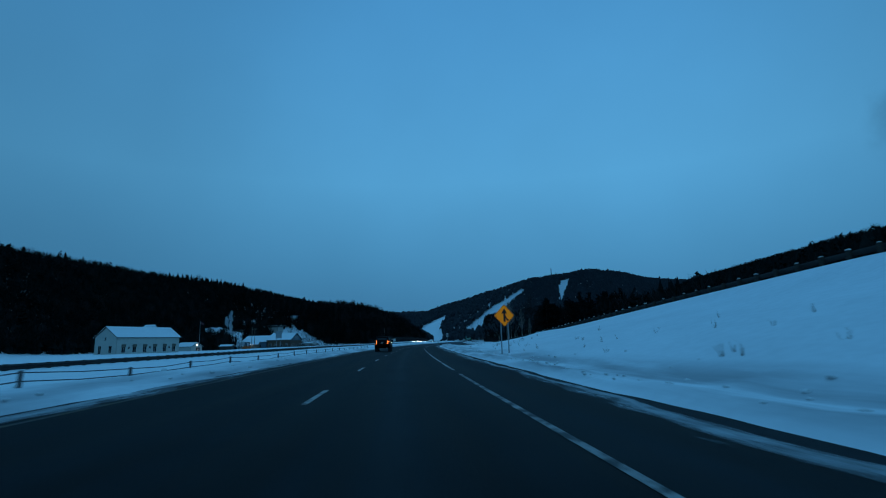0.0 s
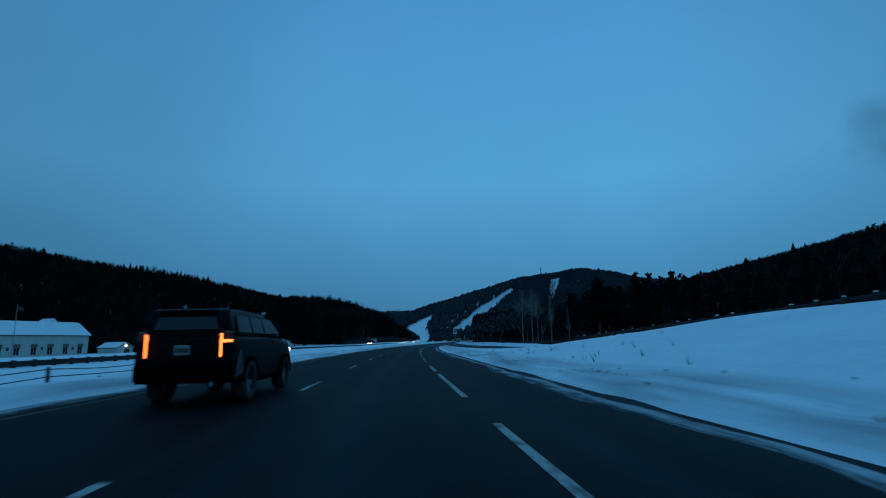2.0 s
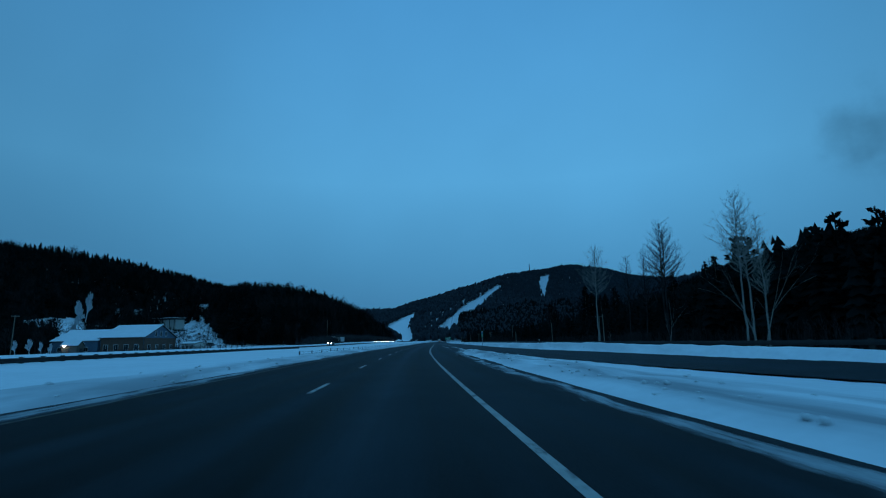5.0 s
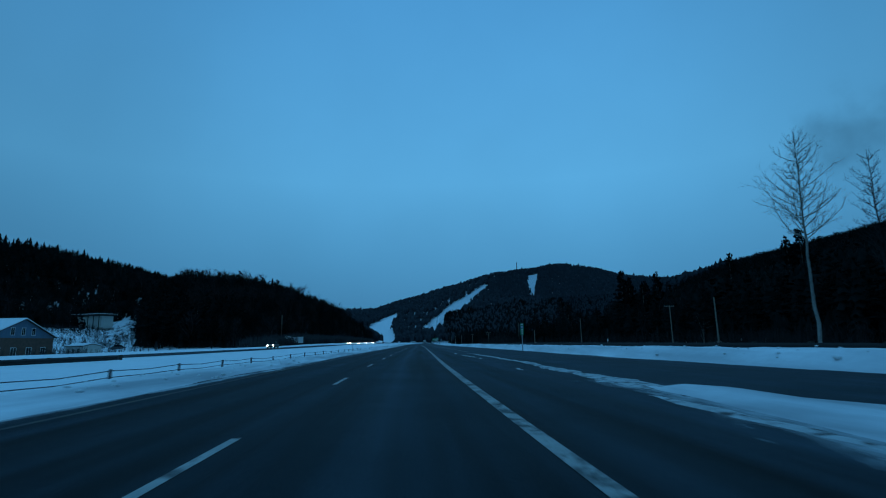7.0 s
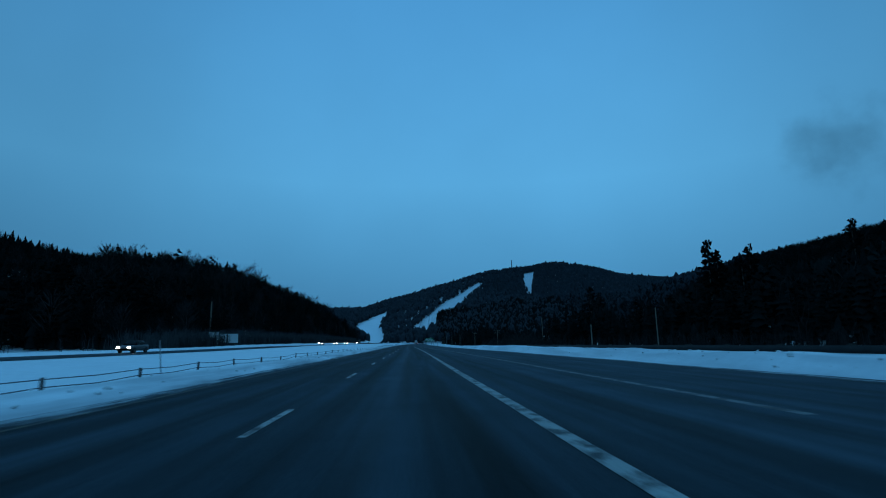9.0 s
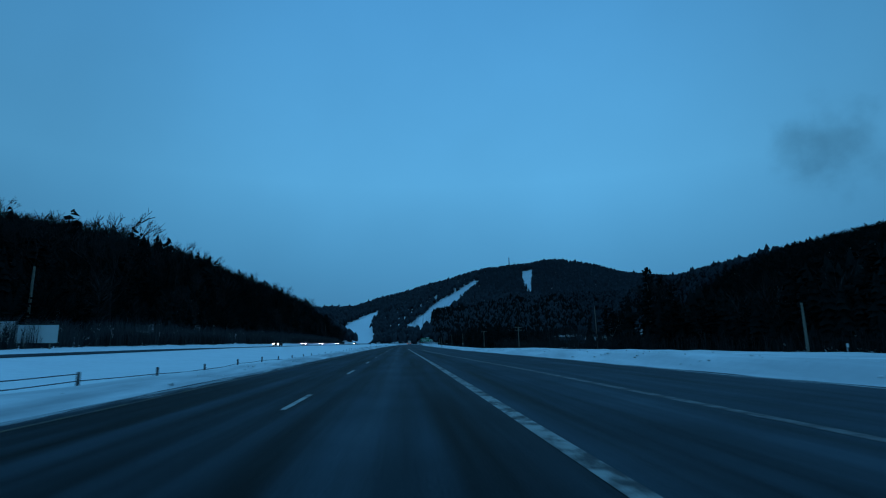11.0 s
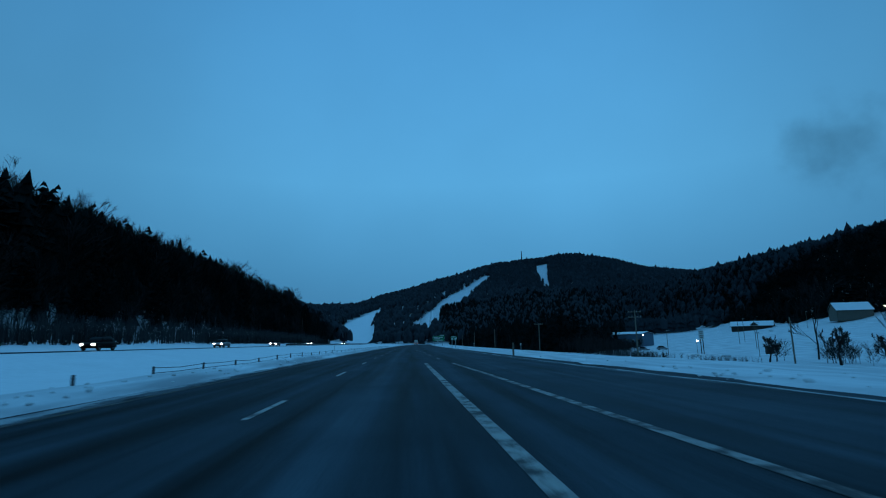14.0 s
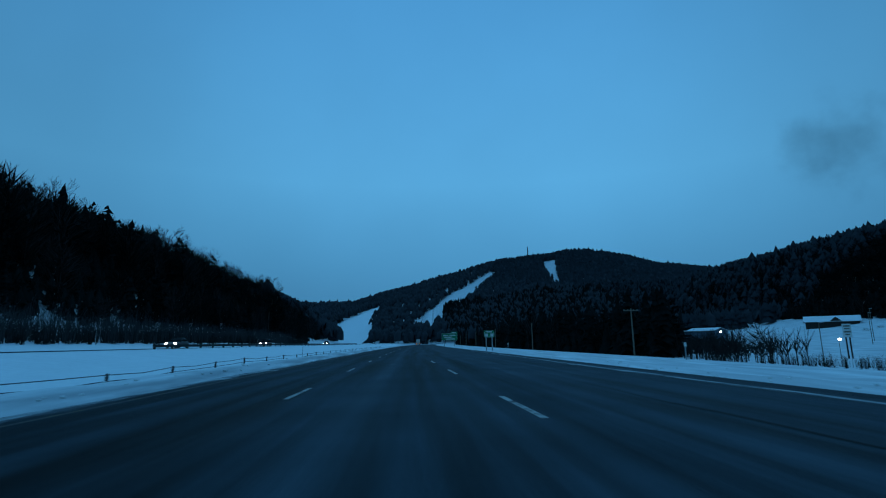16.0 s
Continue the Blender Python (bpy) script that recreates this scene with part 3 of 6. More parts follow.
def bare_tree(seed, depth=4, forks=3, lean=0.0, spread=0.55, twigs=True, thick=0.018, clear=0.35, least=0.0):
    """A unit leafless tree: tapered trunk, limbs and twigs as three-sided rods."""
    g = np.random.RandomState(seed)
    v, f = [], []

    def limb(p0, p1, r0, r1):
        d = p1 - p0
        d = d / (np.linalg.norm(d) + 1e-9)
        a = np.cross(d, (0.3, 0.9, 0.1))
        a /= np.linalg.norm(a) + 1e-9
        b = np.cross(d, a)
        c = len(v)
        for p, r in ((p0, r0), (p1, r1)):
            for k in range(3):
                t = 2.094 * k
                v.append(tuple(p + r * (a * math.cos(t) + b * math.sin(t))))
        for k in range(3):
            f.append((c + k, c + (k + 1) % 3, c + 3 + k))
            f.append((c + (k + 1) % 3, c + 3 + (k + 1) % 3, c + 3 + k))

    def grow(p, d, ln, r, lev):
        n = 2 if lev < 2 else 1
        for k in range(n):
            d = d + g.normal(0, 0.10, 3)
            d[2] += 0.05
            d = d / np.linalg.norm(d)
            q = p + d * ln / n
            limb(p, q, max(r, least), max(r * 0.78, least))
            p, r = q, r * 0.78
        if lev >= depth:
            return
        for k in range(forks if lev else forks + 2):
            e = d + g.normal(0, spread, 3)
            e[2] = abs(e[2]) * 0.9 + 0.12
            e = e / np.linalg.norm(e)
            grow(p if k % 2 else p - d * ln * g.uniform(0, 0.5), e, ln * g.uniform(0.55, 0.8), r * g.uniform(0.45, 0.7), lev + 1)

    d0 = np.array([lean, 0.0, 1.0])
    p = np.array([0.0, 0.0, -0.03])
    grow(p, d0 / np.linalg.norm(d0), clear, thick, 0)
    v = np.array(v)
    v[:, 2] *= 1.0 / v[:, 2].max()
    return v, np.array(f)


def scatter(name, kinds, pts, heights, widths, mats, label, g):
    """Joins many trees of a few shapes into one woods object."""
    vs, fs, ms, base = [], [], [], 0
    pick = g.randint(0, len(kinds), len(pts))
    for k, ((tv, tf), mi) in enumerate(kinds):
        sel = np.where(pick == k)[0]
        if not len(sel):
            continue
        a = g.uniform(0, 6.28, len(sel))
        c, s = np.cos(a)[:, None], np.sin(a)[:, None]
        h, w = heights[sel][:, None], (heights[sel] * widths[sel])[:, None]
        x = (tv[None, :, 0] * c - tv[None, :, 1] * s) * w + pts[sel, 0][:, None]
        y = (tv[None, :, 0] * s + tv[None, :, 1] * c) * w + pts[sel, 1][:, None]
        z = tv[None, :, 2] * h + pts[sel, 2][:, None]
        vs.append(np.stack([x, y, z], -1).reshape(-1, 3))
        fs.append((tf[None, :, :] + (np.arange(len(sel)) * len(tv))[:, None, None] + base).reshape(-1, 3))
        ms.append(np.full(len(sel) * len(tf), mi))
        base += len(sel) * len(tv)
    me = mesh_of(name, np.concatenate(vs), np.concatenate(fs), mats[0])
    for m in mats[1:]:
        me.materials.append(m)
    me.polygons.foreach_set("material_index", np.concatenate(ms).astype(np.int32))
    me.update()
    return tagged(new(name, me), label, "woods", kind="stuff")


LOW = [(conifer(3, 6, 1, 0.3, False), 0), (conifer(3, 6, 2, 0.35, False), 0), (conifer(3, 6, 3, 0.3, False), 0)]


def broom(seed, stems=7, spread=0.26):
    """A cheap leafless tree: a trunk and a fan of thin upswept limbs, 1 m high."""
    g = np.random.RandomState(seed)
    v, f = [], []

    def blade(p, q, w):
        c = len(v)
        a = g.uniform(0, 6.28)
        v.extend([(p[0] - w * math.cos(a), p[1] - w * math.sin(a), p[2]), (p[0] + w * math.cos(a), p[1] + w * math.sin(a), p[2]), q, (p[0] - w * math.sin(a), p[1] + w * math.cos(a), p[2])])
        f.extend([(c, c + 1, c + 2), (c + 1, c + 3, c + 2)])
    blade((0, 0, -0.05), (0, 0, 0.95), 0.016)
    for k in range(stems):
        a, z = 2 * math.pi * k / stems + g.uniform(-0.4, 0.4), g.uniform(0.25, 0.6)
        r = spread * g.uniform(0.5, 1.0)
        q = (r * math.cos(a), r * math.sin(a), min(1.0, z + g.uniform(0.25, 0.45)))
        blade((0, 0, z), q, 0.012)
        m_ = tuple(0.5 * b for b in (q[0], q[1], q[2] + z))
        b = a + g.uniform(-1, 1)
        blade(m_, (m_[0] + 0.12 * math.cos(b), m_[1] + 0.12 * math.sin(b), m_[2] + 0.2), 0.009)
    return np.array(v), np.array(f)


def open_pine(seed):
    """A light white pine: trunk and a dozen flat ragged clumps."""
    g = np.random.RandomState(seed)
    v, f = [(0.015, 0, -0.05), (-0.008, 0.013, -0.05), (-0.008, -0.013, -0.05), (0, 0, 0.97)], [(0, 1, 3), (1, 2, 3), (2, 0, 3)]
    for j in range(11):
        z = 0.25 + 0.72 * j / 10
        r = 0.2 * (1 - (z - 0.25) / 0.85) + 0.02
        a = 2.4 * j + g.uniform(-0.5, 0.5)
        cx, cy, c = 0.5 * r * math.cos(a), 0.5 * r * math.sin(a), len(v)
        v.append((cx, cy, z + 0.07))
        for k in range(5):
            b, e = a + 2 * math.pi * k / 5, r * g.uniform(0.55, 1.1)
            v.append((cx + e * math.cos(b), cy + e * math.sin(b), z + g.uniform(-0.03, 0.035)))
        f += [(c, c + 1 + k, c + 1 + (k + 1) % 5) for k in range(5)]
    return np.array(v), np.array(f)


def round_tree(seed, sprays=34, wide=0.27):
    """A leafless hardwood seen from afar: trunk, limbs and a rounded crown of fine upswept twigs."""
    g = np.random.RandomState(seed)
    v, f = [(0.014, 0, -0.05), (-0.007, 0.012, -0.05), (-0.007, -0.012, -0.05), (0, 0, 0.8)], [(0, 1, 3), (1, 2, 3), (2, 0, 3)]
    for j in range(sprays):
        a, el = 2.4 * j + g.uniform(-0.4, 0.4), (j + 0.5) / sprays
        z1 = 0.42 + 0.58 * el
        r = wide * math.sqrt(max(0.03, 1 - ((z1 - 0.62) / 0.40) ** 2)) * g.uniform(0.75, 1.1)
        q = (r * math.cos(a), r * math.sin(a), z1)
        k = g.uniform(0.1, 0.5)
        p = (q[0] * k, q[1] * k, z1 - g.uniform(0.12, 0.26))
        w, c, b = 0.011, len(v), g.uniform(0, 3.14)
        v += [(p[0] - w * math.cos(b), p[1] - w * math.sin(b), p[2]), (p[0] + w * math.cos(b), p[1] + w * math.sin(b), p[2]), q]
        f.append((c, c + 1, c + 2))
    return np.array(v), np.array(f)


def dome(seed):
    """A far-off leafless hardwood: a ragged rounded crown."""
    g = np.random.RandomState(seed)
    v, f = [(g.uniform(-0.03, 0.03), g.uniform(-0.03, 0.03), 1.0)], []
    for z, r in ((0.74, 0.2), (0.30, 0.22)):
        for k in range(6):
            a = k * 1.047 + g.uniform(-0.3, 0.3)
            q = r * g.uniform(0.65, 1.2)
            v.append((q * math.cos(a), q * math.sin(a), z + g.uniform(-0.12, 0.1)))
    for k in range(6):
        n = (k + 1) % 6
        f += [(0, 1 + k, 1 + n), (1 + k, 7 + k, 1 + n)] + ([(1 + n, 7 + k, 7 + n)] if k % 3 else [])
    return np.array(v), np.array(f)


# paler, bluer copies of needles and twigs: distance haze painted into the ski hill
M_NEEDLES_HAZE = material("needles_paled_by_haze", (0.029, 0.035, 0.041), 1.0, spread=0.15, scale=0.05, fine=1.0, per_object=0.1, spec=0.0)
M_TWIGS_HAZE = material("twigs_paled_by_haze", (0.033, 0.038, 0.045), 1.0, spread=0.15, scale=0.05, fine=1.0, per_object=0.1, spec=0.1)
LOW_BARE = [(dome(41), 1), (dome(42), 1), (dome(43), 1), (broom(42, 6, 0.3), 1)]
MIX = [(conifer(4, 7, 4, 0.4), 0), (conifer(4, 7, 5, 0.45), 0), (conifer(5, 7, 8, 0.5), 0), (open_pine(6), 0), (broom(44, 8), 1), (broom(45, 7, 0.3), 1)]
MIX_LEFT = [(conifer(8, 9, 4, 0.5), 0), (open_pine(7), 0), (round_tree(51, 80, 0.30), 0), (round_tree(52, 90, 0.34), 0), (round_tree(53, 80, 0.31), 1), (round_tree(55, 70, 0.28), 1)]
HILLTOP = [(conifer(5, 7, 8, 0.5, False), 0), (open_pine(9), 0), (round_tree(61, 44, 0.36), 0), (round_tree(62, 44, 0.33), 0), (round_tree(63, 40, 0.36), 1), (round_tree(64, 40, 0.38), 1)]
RIGHT_TOP = [(open_pine(10), 0), (round_tree(65, 44, 0.36), 0), (round_tree(66, 44, 0.38), 0), (round_tree(67, 44, 0.36), 0), (round_tree(68, 44, 0.38), 1)]
BUSH = [(conifer(2, 6, 71, 0.4, False), 0), (conifer(2, 6, 72, 0.45, False), 0)]
FRONT_LEFT = [(conifer(9, 10, 14, 0.5), 0), (pine(16), 0), (round_tree(54, 110, 0.32), 0), (round_tree(55, 110, 0.34), 0), (round_tree(56, 110, 0.32), 1), (bare_tree(46, 4, 2, 0.05, 0.45, thick=0.014, clear=0.4), 1)]
FRONT = [(conifer(11, 10, 14, 0.4), 0), (conifer(12, 10, 15, 0.45), 0), (conifer(10, 9, 18, 0.5), 0), (pine(16), 0), (pine(17), 0), (bare_tree(46, 4, 2, 0.05, 0.45, thick=0.012, clear=0.4), 1)]


def woods(name, s0, s1, u0, u1, gap, keep, kinds, height, label, seed, mats=(M_NEEDLES, M_TWIGS), wide=(0.8, 1.3), tall=1.12):
    g = np.random.RandomState(seed)
    n = int((s1 - s0) * (u1 - u0) / gap ** 2)
    s, u = g.uniform(s0, s1, n), g.uniform(u0, u1, n)
    k = keep(s, u, g)
    s, u = s[k], u[k]
    x, y = xy(s, u)
    z = ground_z(s, u)
    h = g.uniform(height[0], height[1], len(s)) * np.where(g.uniform(size=len(s)) > 0.975, tall, 1)
    return scatter(name, kinds, np.stack([x, y, z - 0.2], -1), h, g.uniform(wide[0], wide[1], len(s)), mats, label, g)


def ski_run(x, y):
    """True on the cleared runs of the ski hill."""
    def lane(pts):
        c = np.interp(y, [p[0] for p in pts], [p[1] for p in pts])
        w = np.interp(y, [p[0] for p in pts], [p[2] for p in pts])
        return (y > pts[0][0]) & (y < pts[-1][0]) & (np.abs(x - c) < w + 2.0 * np.sin(y * 0.07) + 1.5 * np.sin(y * 0.19))
    r1 = lane(((735, -42, 8), (795, -49, 10), (870, -58, 15), (930, -66, 22), (1010, -73, 24), (1100, -82, 26), (1210, -90, 26), (1300, -80, 20), (1410, -55, 11)))
    r2 = lane(((1040, 4, 17), (1114, 19, 21), (1320, 76, 30), (1420, 117, 26), (1510, 165, 11)))
    r2b = lane(((1080, -40, 7), (1320, 26, 9), (1430, 72, 6)))
    r3 = lane(((1285, 232, 6), (1350, 247, 9), (1430, 265, 13), (1545, 294, 15)))
    return r1 | r2 | r2b | r3


def left_line(s):
    """Front of the left-hand woods."""
    return -44.5 - 2.5 * np.sin(s * 0.05)


def keep_left(s, u, g):
    near = near_woods(s, u) & (u < left_line(s)) & (s > 296) & ((s < 600) | (u < -0.162 * (s - 461) - 6))
    far = u < np.interp(s, [-200, 300, 430, 500, 540], [-172, -174, -186, -196, -120]) + 4 * np.sin(s * 0.06)
    behind = ((s > 306) & (u < -126) & (u < -0.655 * (s - 187) - 5)) | ((s > 268) & (u < -160) & ~((s > 388) & (s < 424))) | ((s > 494) & (u < -140))
    far = (far | (behind & ~((s > 462) & (s < 494) & (u > -187)))) & ((s < 600) | (u < -0.162 * (s - 461) - 6))
    x, y = xy(s, u)
    poplar_gap = ((s > 380) & (s < 425) & (u > -192) & (u < -150)) | ((np.abs(u + 128 + 0.615 * (s - 330)) < 7) & (s > 300) & (s < 428))
    return (near | far) & ~poplar_gap & ~ski_run(x, y) & (g.uniform(size=len(s)) < np.where(u > -235, 1.0, 0.78))


def right_line(s):
    """Front of the right-hand woods."""
    return np.interp(s, [-200, 120, 165, 185, 235, 270, 316, 345, 367, 412, 430, 470, 900, 1000], [95, 85, 46, 42, 46, 56, 64, 63, 60, 47, 52, 40, 32, 24]) + 2 * np.sin(s * 0.07)


def keep_right(s, u, g):
    open_field = (s > 442) & (s < 830) & (u > np.minimum(0.37 * (s - 360), 0.55 * (s - 461))) & (u < np.interp(s, [440, 668, 690, 830], [200, 234, 219, 235]))
    return (u > right_line(s)) & ~open_field & (g.uniform(size=len(s)) < np.where(u < 300, 1.0, 0.75))


def front_left(s, u, g):
    return keep_left(s, u, g) & (u > left_line(s) - 16)


def front_right(s, u, g):
    return keep_right(s, u, g) & (u < right_line(s) + 16)


HILL = "dark conifer and bare hardwood forest on the snowy hillside"
woods("left_woods", -150, 900, -225, -44, 3.95, lambda s, u, g: keep_left(s, u, g) & ~((u > left_line(s) - 16) & (s < 650)), MIX_LEFT, (8, 12.5), HILL, 21, wide=(0.9, 1.35))
woods("left_hilltop_woods", -150, 1250, -330, -225, 3.5, keep_left, HILLTOP, (8.5, 11.0), HILL, 26, wide=(1.0, 1.5), tall=1.3)
# low conifers added over bright snow gaps, standing in for shade below the canopy
woods("left_hill_undergrowth", -150, 620, -345, -168, 3.0, lambda s, u, g: keep_left(s, u, np.random.RandomState(5)), BUSH, (4.5, 6.5), "low filler conifers over the shaded snow of the hillside forest", 36, wide=(1.7, 2.4))
woods("left_far_woods", 900, 1250, -215, -44, 4.0, keep_left, LOW + LOW_BARE, (8, 12), HILL, 27, wide=(1.3, 1.9))
woods("left_undergrowth", 100, 760, -230, -52, 2.5, keep_left, BUSH, (3.5, 6.0), "low filler conifers over the shaded snow of the hillside forest", 28, wide=(1.3, 1.9))
woods("right_woods", -150, 900, 22, 240, 4.3, lambda s, u, g: keep_right(s, u, g) & ~((u < right_line(s) + 16) & (s < 600) & (s > 158)), MIX, (8.5, 14), "dark conifer forest climbing the hillside", 22)
woods("right_hilltop_woods", -150, 1200, 240, 470, 4.0, keep_right, RIGHT_TOP, (8.5, 12), "dark conifer forest climbing the hillside", 29, wide=(1.1, 1.6), tall=1.2)
woods("right_ridge_spruces", 840, 1150, 232, 345, 15.0, keep_right, [(conifer(11, 10, 81, 0.5), 0), (conifer(9, 9, 82, 0.5), 0), (open_pine(83), 0)], (11.5, 15.5), "taller spruces standing out of the forest on the ridge", 40, wide=(0.8, 1.1))
woods("right_far_woods", 900, 1200, 22, 240, 4.2, keep_right, LOW, (8.5, 14), "dark conifer forest beyond the field", 30, wide=(1.2, 1.8), tall=1.5)
woods("right_undergrowth", 120, 1000, 40, 330, 2.7, keep_right, BUSH, (3.5, 6.0), "low filler conifers over the shaded snow of the forest", 32, wide=(1.3, 1.9))
woods("right_slope_woods", 560, 920, 226, 285, 2.5, keep_right, [(round_tree(78, 50, 0.42), 0), (conifer(3, 7, 79, 0.45, False), 0)], (5.0, 7.5), "dense young conifers on the steep slope above the field", 43, wide=(1.3, 1.8))
woods("left_shoulder_woods", 485, 640, -112, -58, 4.6, keep_left, MIX_LEFT, (12, 15.5), HILL, 44, wide=(0.9, 1.3))
woods("left_woods_edge", 296, 650, -66, -44, 3.5, front_left, FRONT_LEFT, (6, 11), "dense dark trees along the front of the hillside forest", 23)
woods("right_woods_edge", 158, 600, 36, 84, 3.7, front_right, FRONT, (7, 12.5), "dense dark trees along the front of the forest", 24)


# more added low conifers that darken the snow in place of canopy shade
woods("clearing_undergrowth", 300, 510, -262, -126, 2.6, keep_left, BUSH, (4.0, 7.0), "low filler conifers over the shaded snow behind the clearing", 38, wide=(1.2, 1.8))
woods("left_front_undergrowth", 330, 700, -112, -46, 2.3, keep_left, BUSH + [(round_tree(73, 60, 0.42), 0), (round_tree(74, 60, 0.45), 1)], (3.0, 5.5), "low young conifers along the front of the hillside forest", 35, wide=(1.3, 1.9))


def edge_pines(s, u, g):
    q = s - woods_start(u)
    return (q > 1) & (q < 26) & (u < -56)


def thicket_area(s, u, g):
    return (u > 41) & (u < 49 + 0.5 * (s - 520)) & (s > 508 + 0.25 * (u - 30))


woods("left_ridge_spruces", 470, 880, -292, -214, 6.5, keep_left, [(conifer(9, 9, 84, 0.5), 0), (conifer(10, 9, 85, 0.5), 0), (round_tree(86, 80, 0.32), 0)], (11.5, 16.0), "taller spruces standing out of the forest on the ridge", 41, wide=(0.9, 1.3))
woods("clearing_brush", 385, 505, -180, -92, 1.75, lambda s, u, g: ~keep_left(s, u, np.random.RandomState(5)) & (waves(s, u, 0.12, 21) > -0.45), [(broom(87, 9, 0.4), 1), (round_tree(88, 40, 0.5), 1)], (0.8, 2.8), "dark leafless brush poking out of the snowy slope", 42)
woods("clearing_edge_pines", 300, 480, -135, -56, 5.0, edge_pines, [(pine(16), 0), (pine(17), 0)], (10, 15), "tall dark pines with bare trunks beside the clearing", 33)
woods("field_corner_thicket", 408, 433, 29, 56, 1.9, lambda s, u, g: (u > 29 + 0.25 * (433 - s)) & (g.uniform(size=len(s)) < 0.8), [(broom(58, 10, 0.3), 1), (round_tree(59, 60, 0.38), 1), (round_tree(60, 50, 0.34), 1)], (2.5, 5.5), "dense dark shrubs at the corner of the field", 37)
woods("field_thicket", 474, 503, 74, 96, 1.9, lambda s, u, g: (u < 80 + 8 * np.sin(s * 0.4)) & (g.uniform(size=len(s)) < 0.8), [(round_tree(75, 70, 0.42), 0), (round_tree(76, 60, 0.4), 1), (broom(77, 10, 0.34), 1)], (2.5, 5.0), "dense dark shrubs behind the apple trees", 39)
woods("roadside_thicket", 505, 680, 24, 130, 2.4, thicket_area, [(broom(47, 9), 1), (broom(48, 10, 0.3), 1), (round_tree(57, 44, 0.36), 1)], (3.0, 6.0), "dense dark thicket behind the snow bank", 34)


def mountain_woods():
    g = np.random.RandomState(31)
    n = 40000
    x, y = g.uniform(-380, 800, n), g.uniform(760, 1640, n)
    s, u = su(x, y)
    z = ground_z(s, u)
    k = ~ski_run(x, y) & ((np.abs(u) > 34) | (y > 925))
    x, y, z = x[k], y[k], z[k]
    thin = (x < 215) & (z < 160) & (g.uniform(size=len(x)) < 0.22)
    x, y, z = x[~thin], y[~thin], z[~thin]
    bare = x + 60 * np.sin(y * 0.01) < 190
    h = g.uniform(9, 14, len(x)) * np.where(g.uniform(size=len(x)) > 0.97, 1.3, 1)
    p_ = np.stack([x, y, z - 0.3], -1)
    pick_bare = g.uniform(size=len(x)) < np.where(bare, 0.8, 0.12)
    scatter("mountain_conifers", LOW, p_[~pick_bare], h[~pick_bare], g.uniform(1.6, 2.3, (~pick_bare).sum()), (M_NEEDLES_HAZE, M_TWIGS), "dark conifers covering the ski hill", g)
    scatter("mountain_hardwoods", LOW_BARE, p_[pick_bare], h[pick_bare], g.uniform(1.0, 1.6, pick_bare.sum()), (M_NEEDLES_HAZE, M_TWIGS_HAZE), "bare hardwoods on the snowy ski hill", g)


mountain_woods()

# ---- barriers ----
def w_beam(name, ss, uf, zf, parent):
    """A corrugated guardrail beam along the road."""
    prof = [(0.0, 0.31), (0.05, 0.27), (0.05, 0.21), (0.0, 0.17), (0.0, 0.14), (0.05, 0.10), (0.05, 0.04), (0.0, 0.0), (-0.03, 0.0), (-0.03, 0.31)]
    vs, fs, n = [], [], len(prof)
    for s in ss:
        for du, dz in prof:
            x, y = xy(s, uf(s) + du)
            vs.append((float(x), float(y), zf(s) - 0.31 + dz))
    for k in range(len(ss) - 1):
        for j in range(n):
            fs.append((k * n + j, k * n + (j + 1) % n, (k + 1) * n + (j + 1) % n, (k + 1) * n + j))
    ob = new(name, mesh_of(name, vs, fs, M_RAIL))
    ob.parent = parent
    return ob


def post_mesh(name, w, d, h, mat, cap=False):
    bm = bmesh.new()
    box(bm, (w, d, h), (0, 0, h / 2), bevel=0.015)
    me = bpy.data.meshes.new(name)
    bm.to_mesh(me)
    bm.free()
    me.materials.append(mat)
    return me


bm = bmesh.new()
bmesh.ops.create_icosphere(bm, subdivisions=1, radius=0.12)
bmesh.ops.scale(bm, vec=(1.0, 1.3, 0.5), verts=bm.verts)
SNOW_CAP = bpy.data.meshes.new("snow_cap")
bm.to_mesh(SNOW_CAP)
bm.free()
SNOW_CAP.materials.append(M_SNOW_PLOUGHED)
M_POST = material("dark_rail_post_wood", (0.05, 0.042, 0.036), 0.9, spread=0.35, scale=3.0, fine=20.0, bump=0.3, spec=0.1)
RAIL_POST = post_mesh("post", 0.2, 0.22, 1.3, M_POST)


def guardrail(name, label, s0, s1, uf, zf, post_gap, caps, side=0.14):
    t = tagged(new(name), label, "guardrail", "guardrails")
    w_beam("beam", np.arange(s0, s1 + 0.1, 3.81), uf, zf, t)
    g = np.random.RandomState(int(abs(s0)) + 5)
    for s in np.arange(s0 + 0.6, s1, post_gap):
        top = zf(s) + 0.06
        x, y = xy(s, uf(s) - side)
        piece("post", RAIL_POST, t, pose(float(x), float(y), top - 1.3, 0, 0, -head(s)))
        if caps and g.uniform() < caps:
            piece("snow_cap", SNOW_CAP, t, pose(float(x), float(y), top + 0.02, 0, 0, g.uniform(0, 90)) @ Matrix.Scale(g.uniform(0.6, 1.1), 4))
    return t


guardrail("median_guardrail", "dark weathered steel guardrail beside the opposite carriageway", -60, 246, lambda s: -22.5 + 1.2 * float(smooth(225, 246, s)),
          lambda s: float(np.interp(s, [-60, 60, 134, 246], [0.35, 0.5, 0.74, 0.68])), 1.905, 0.0)
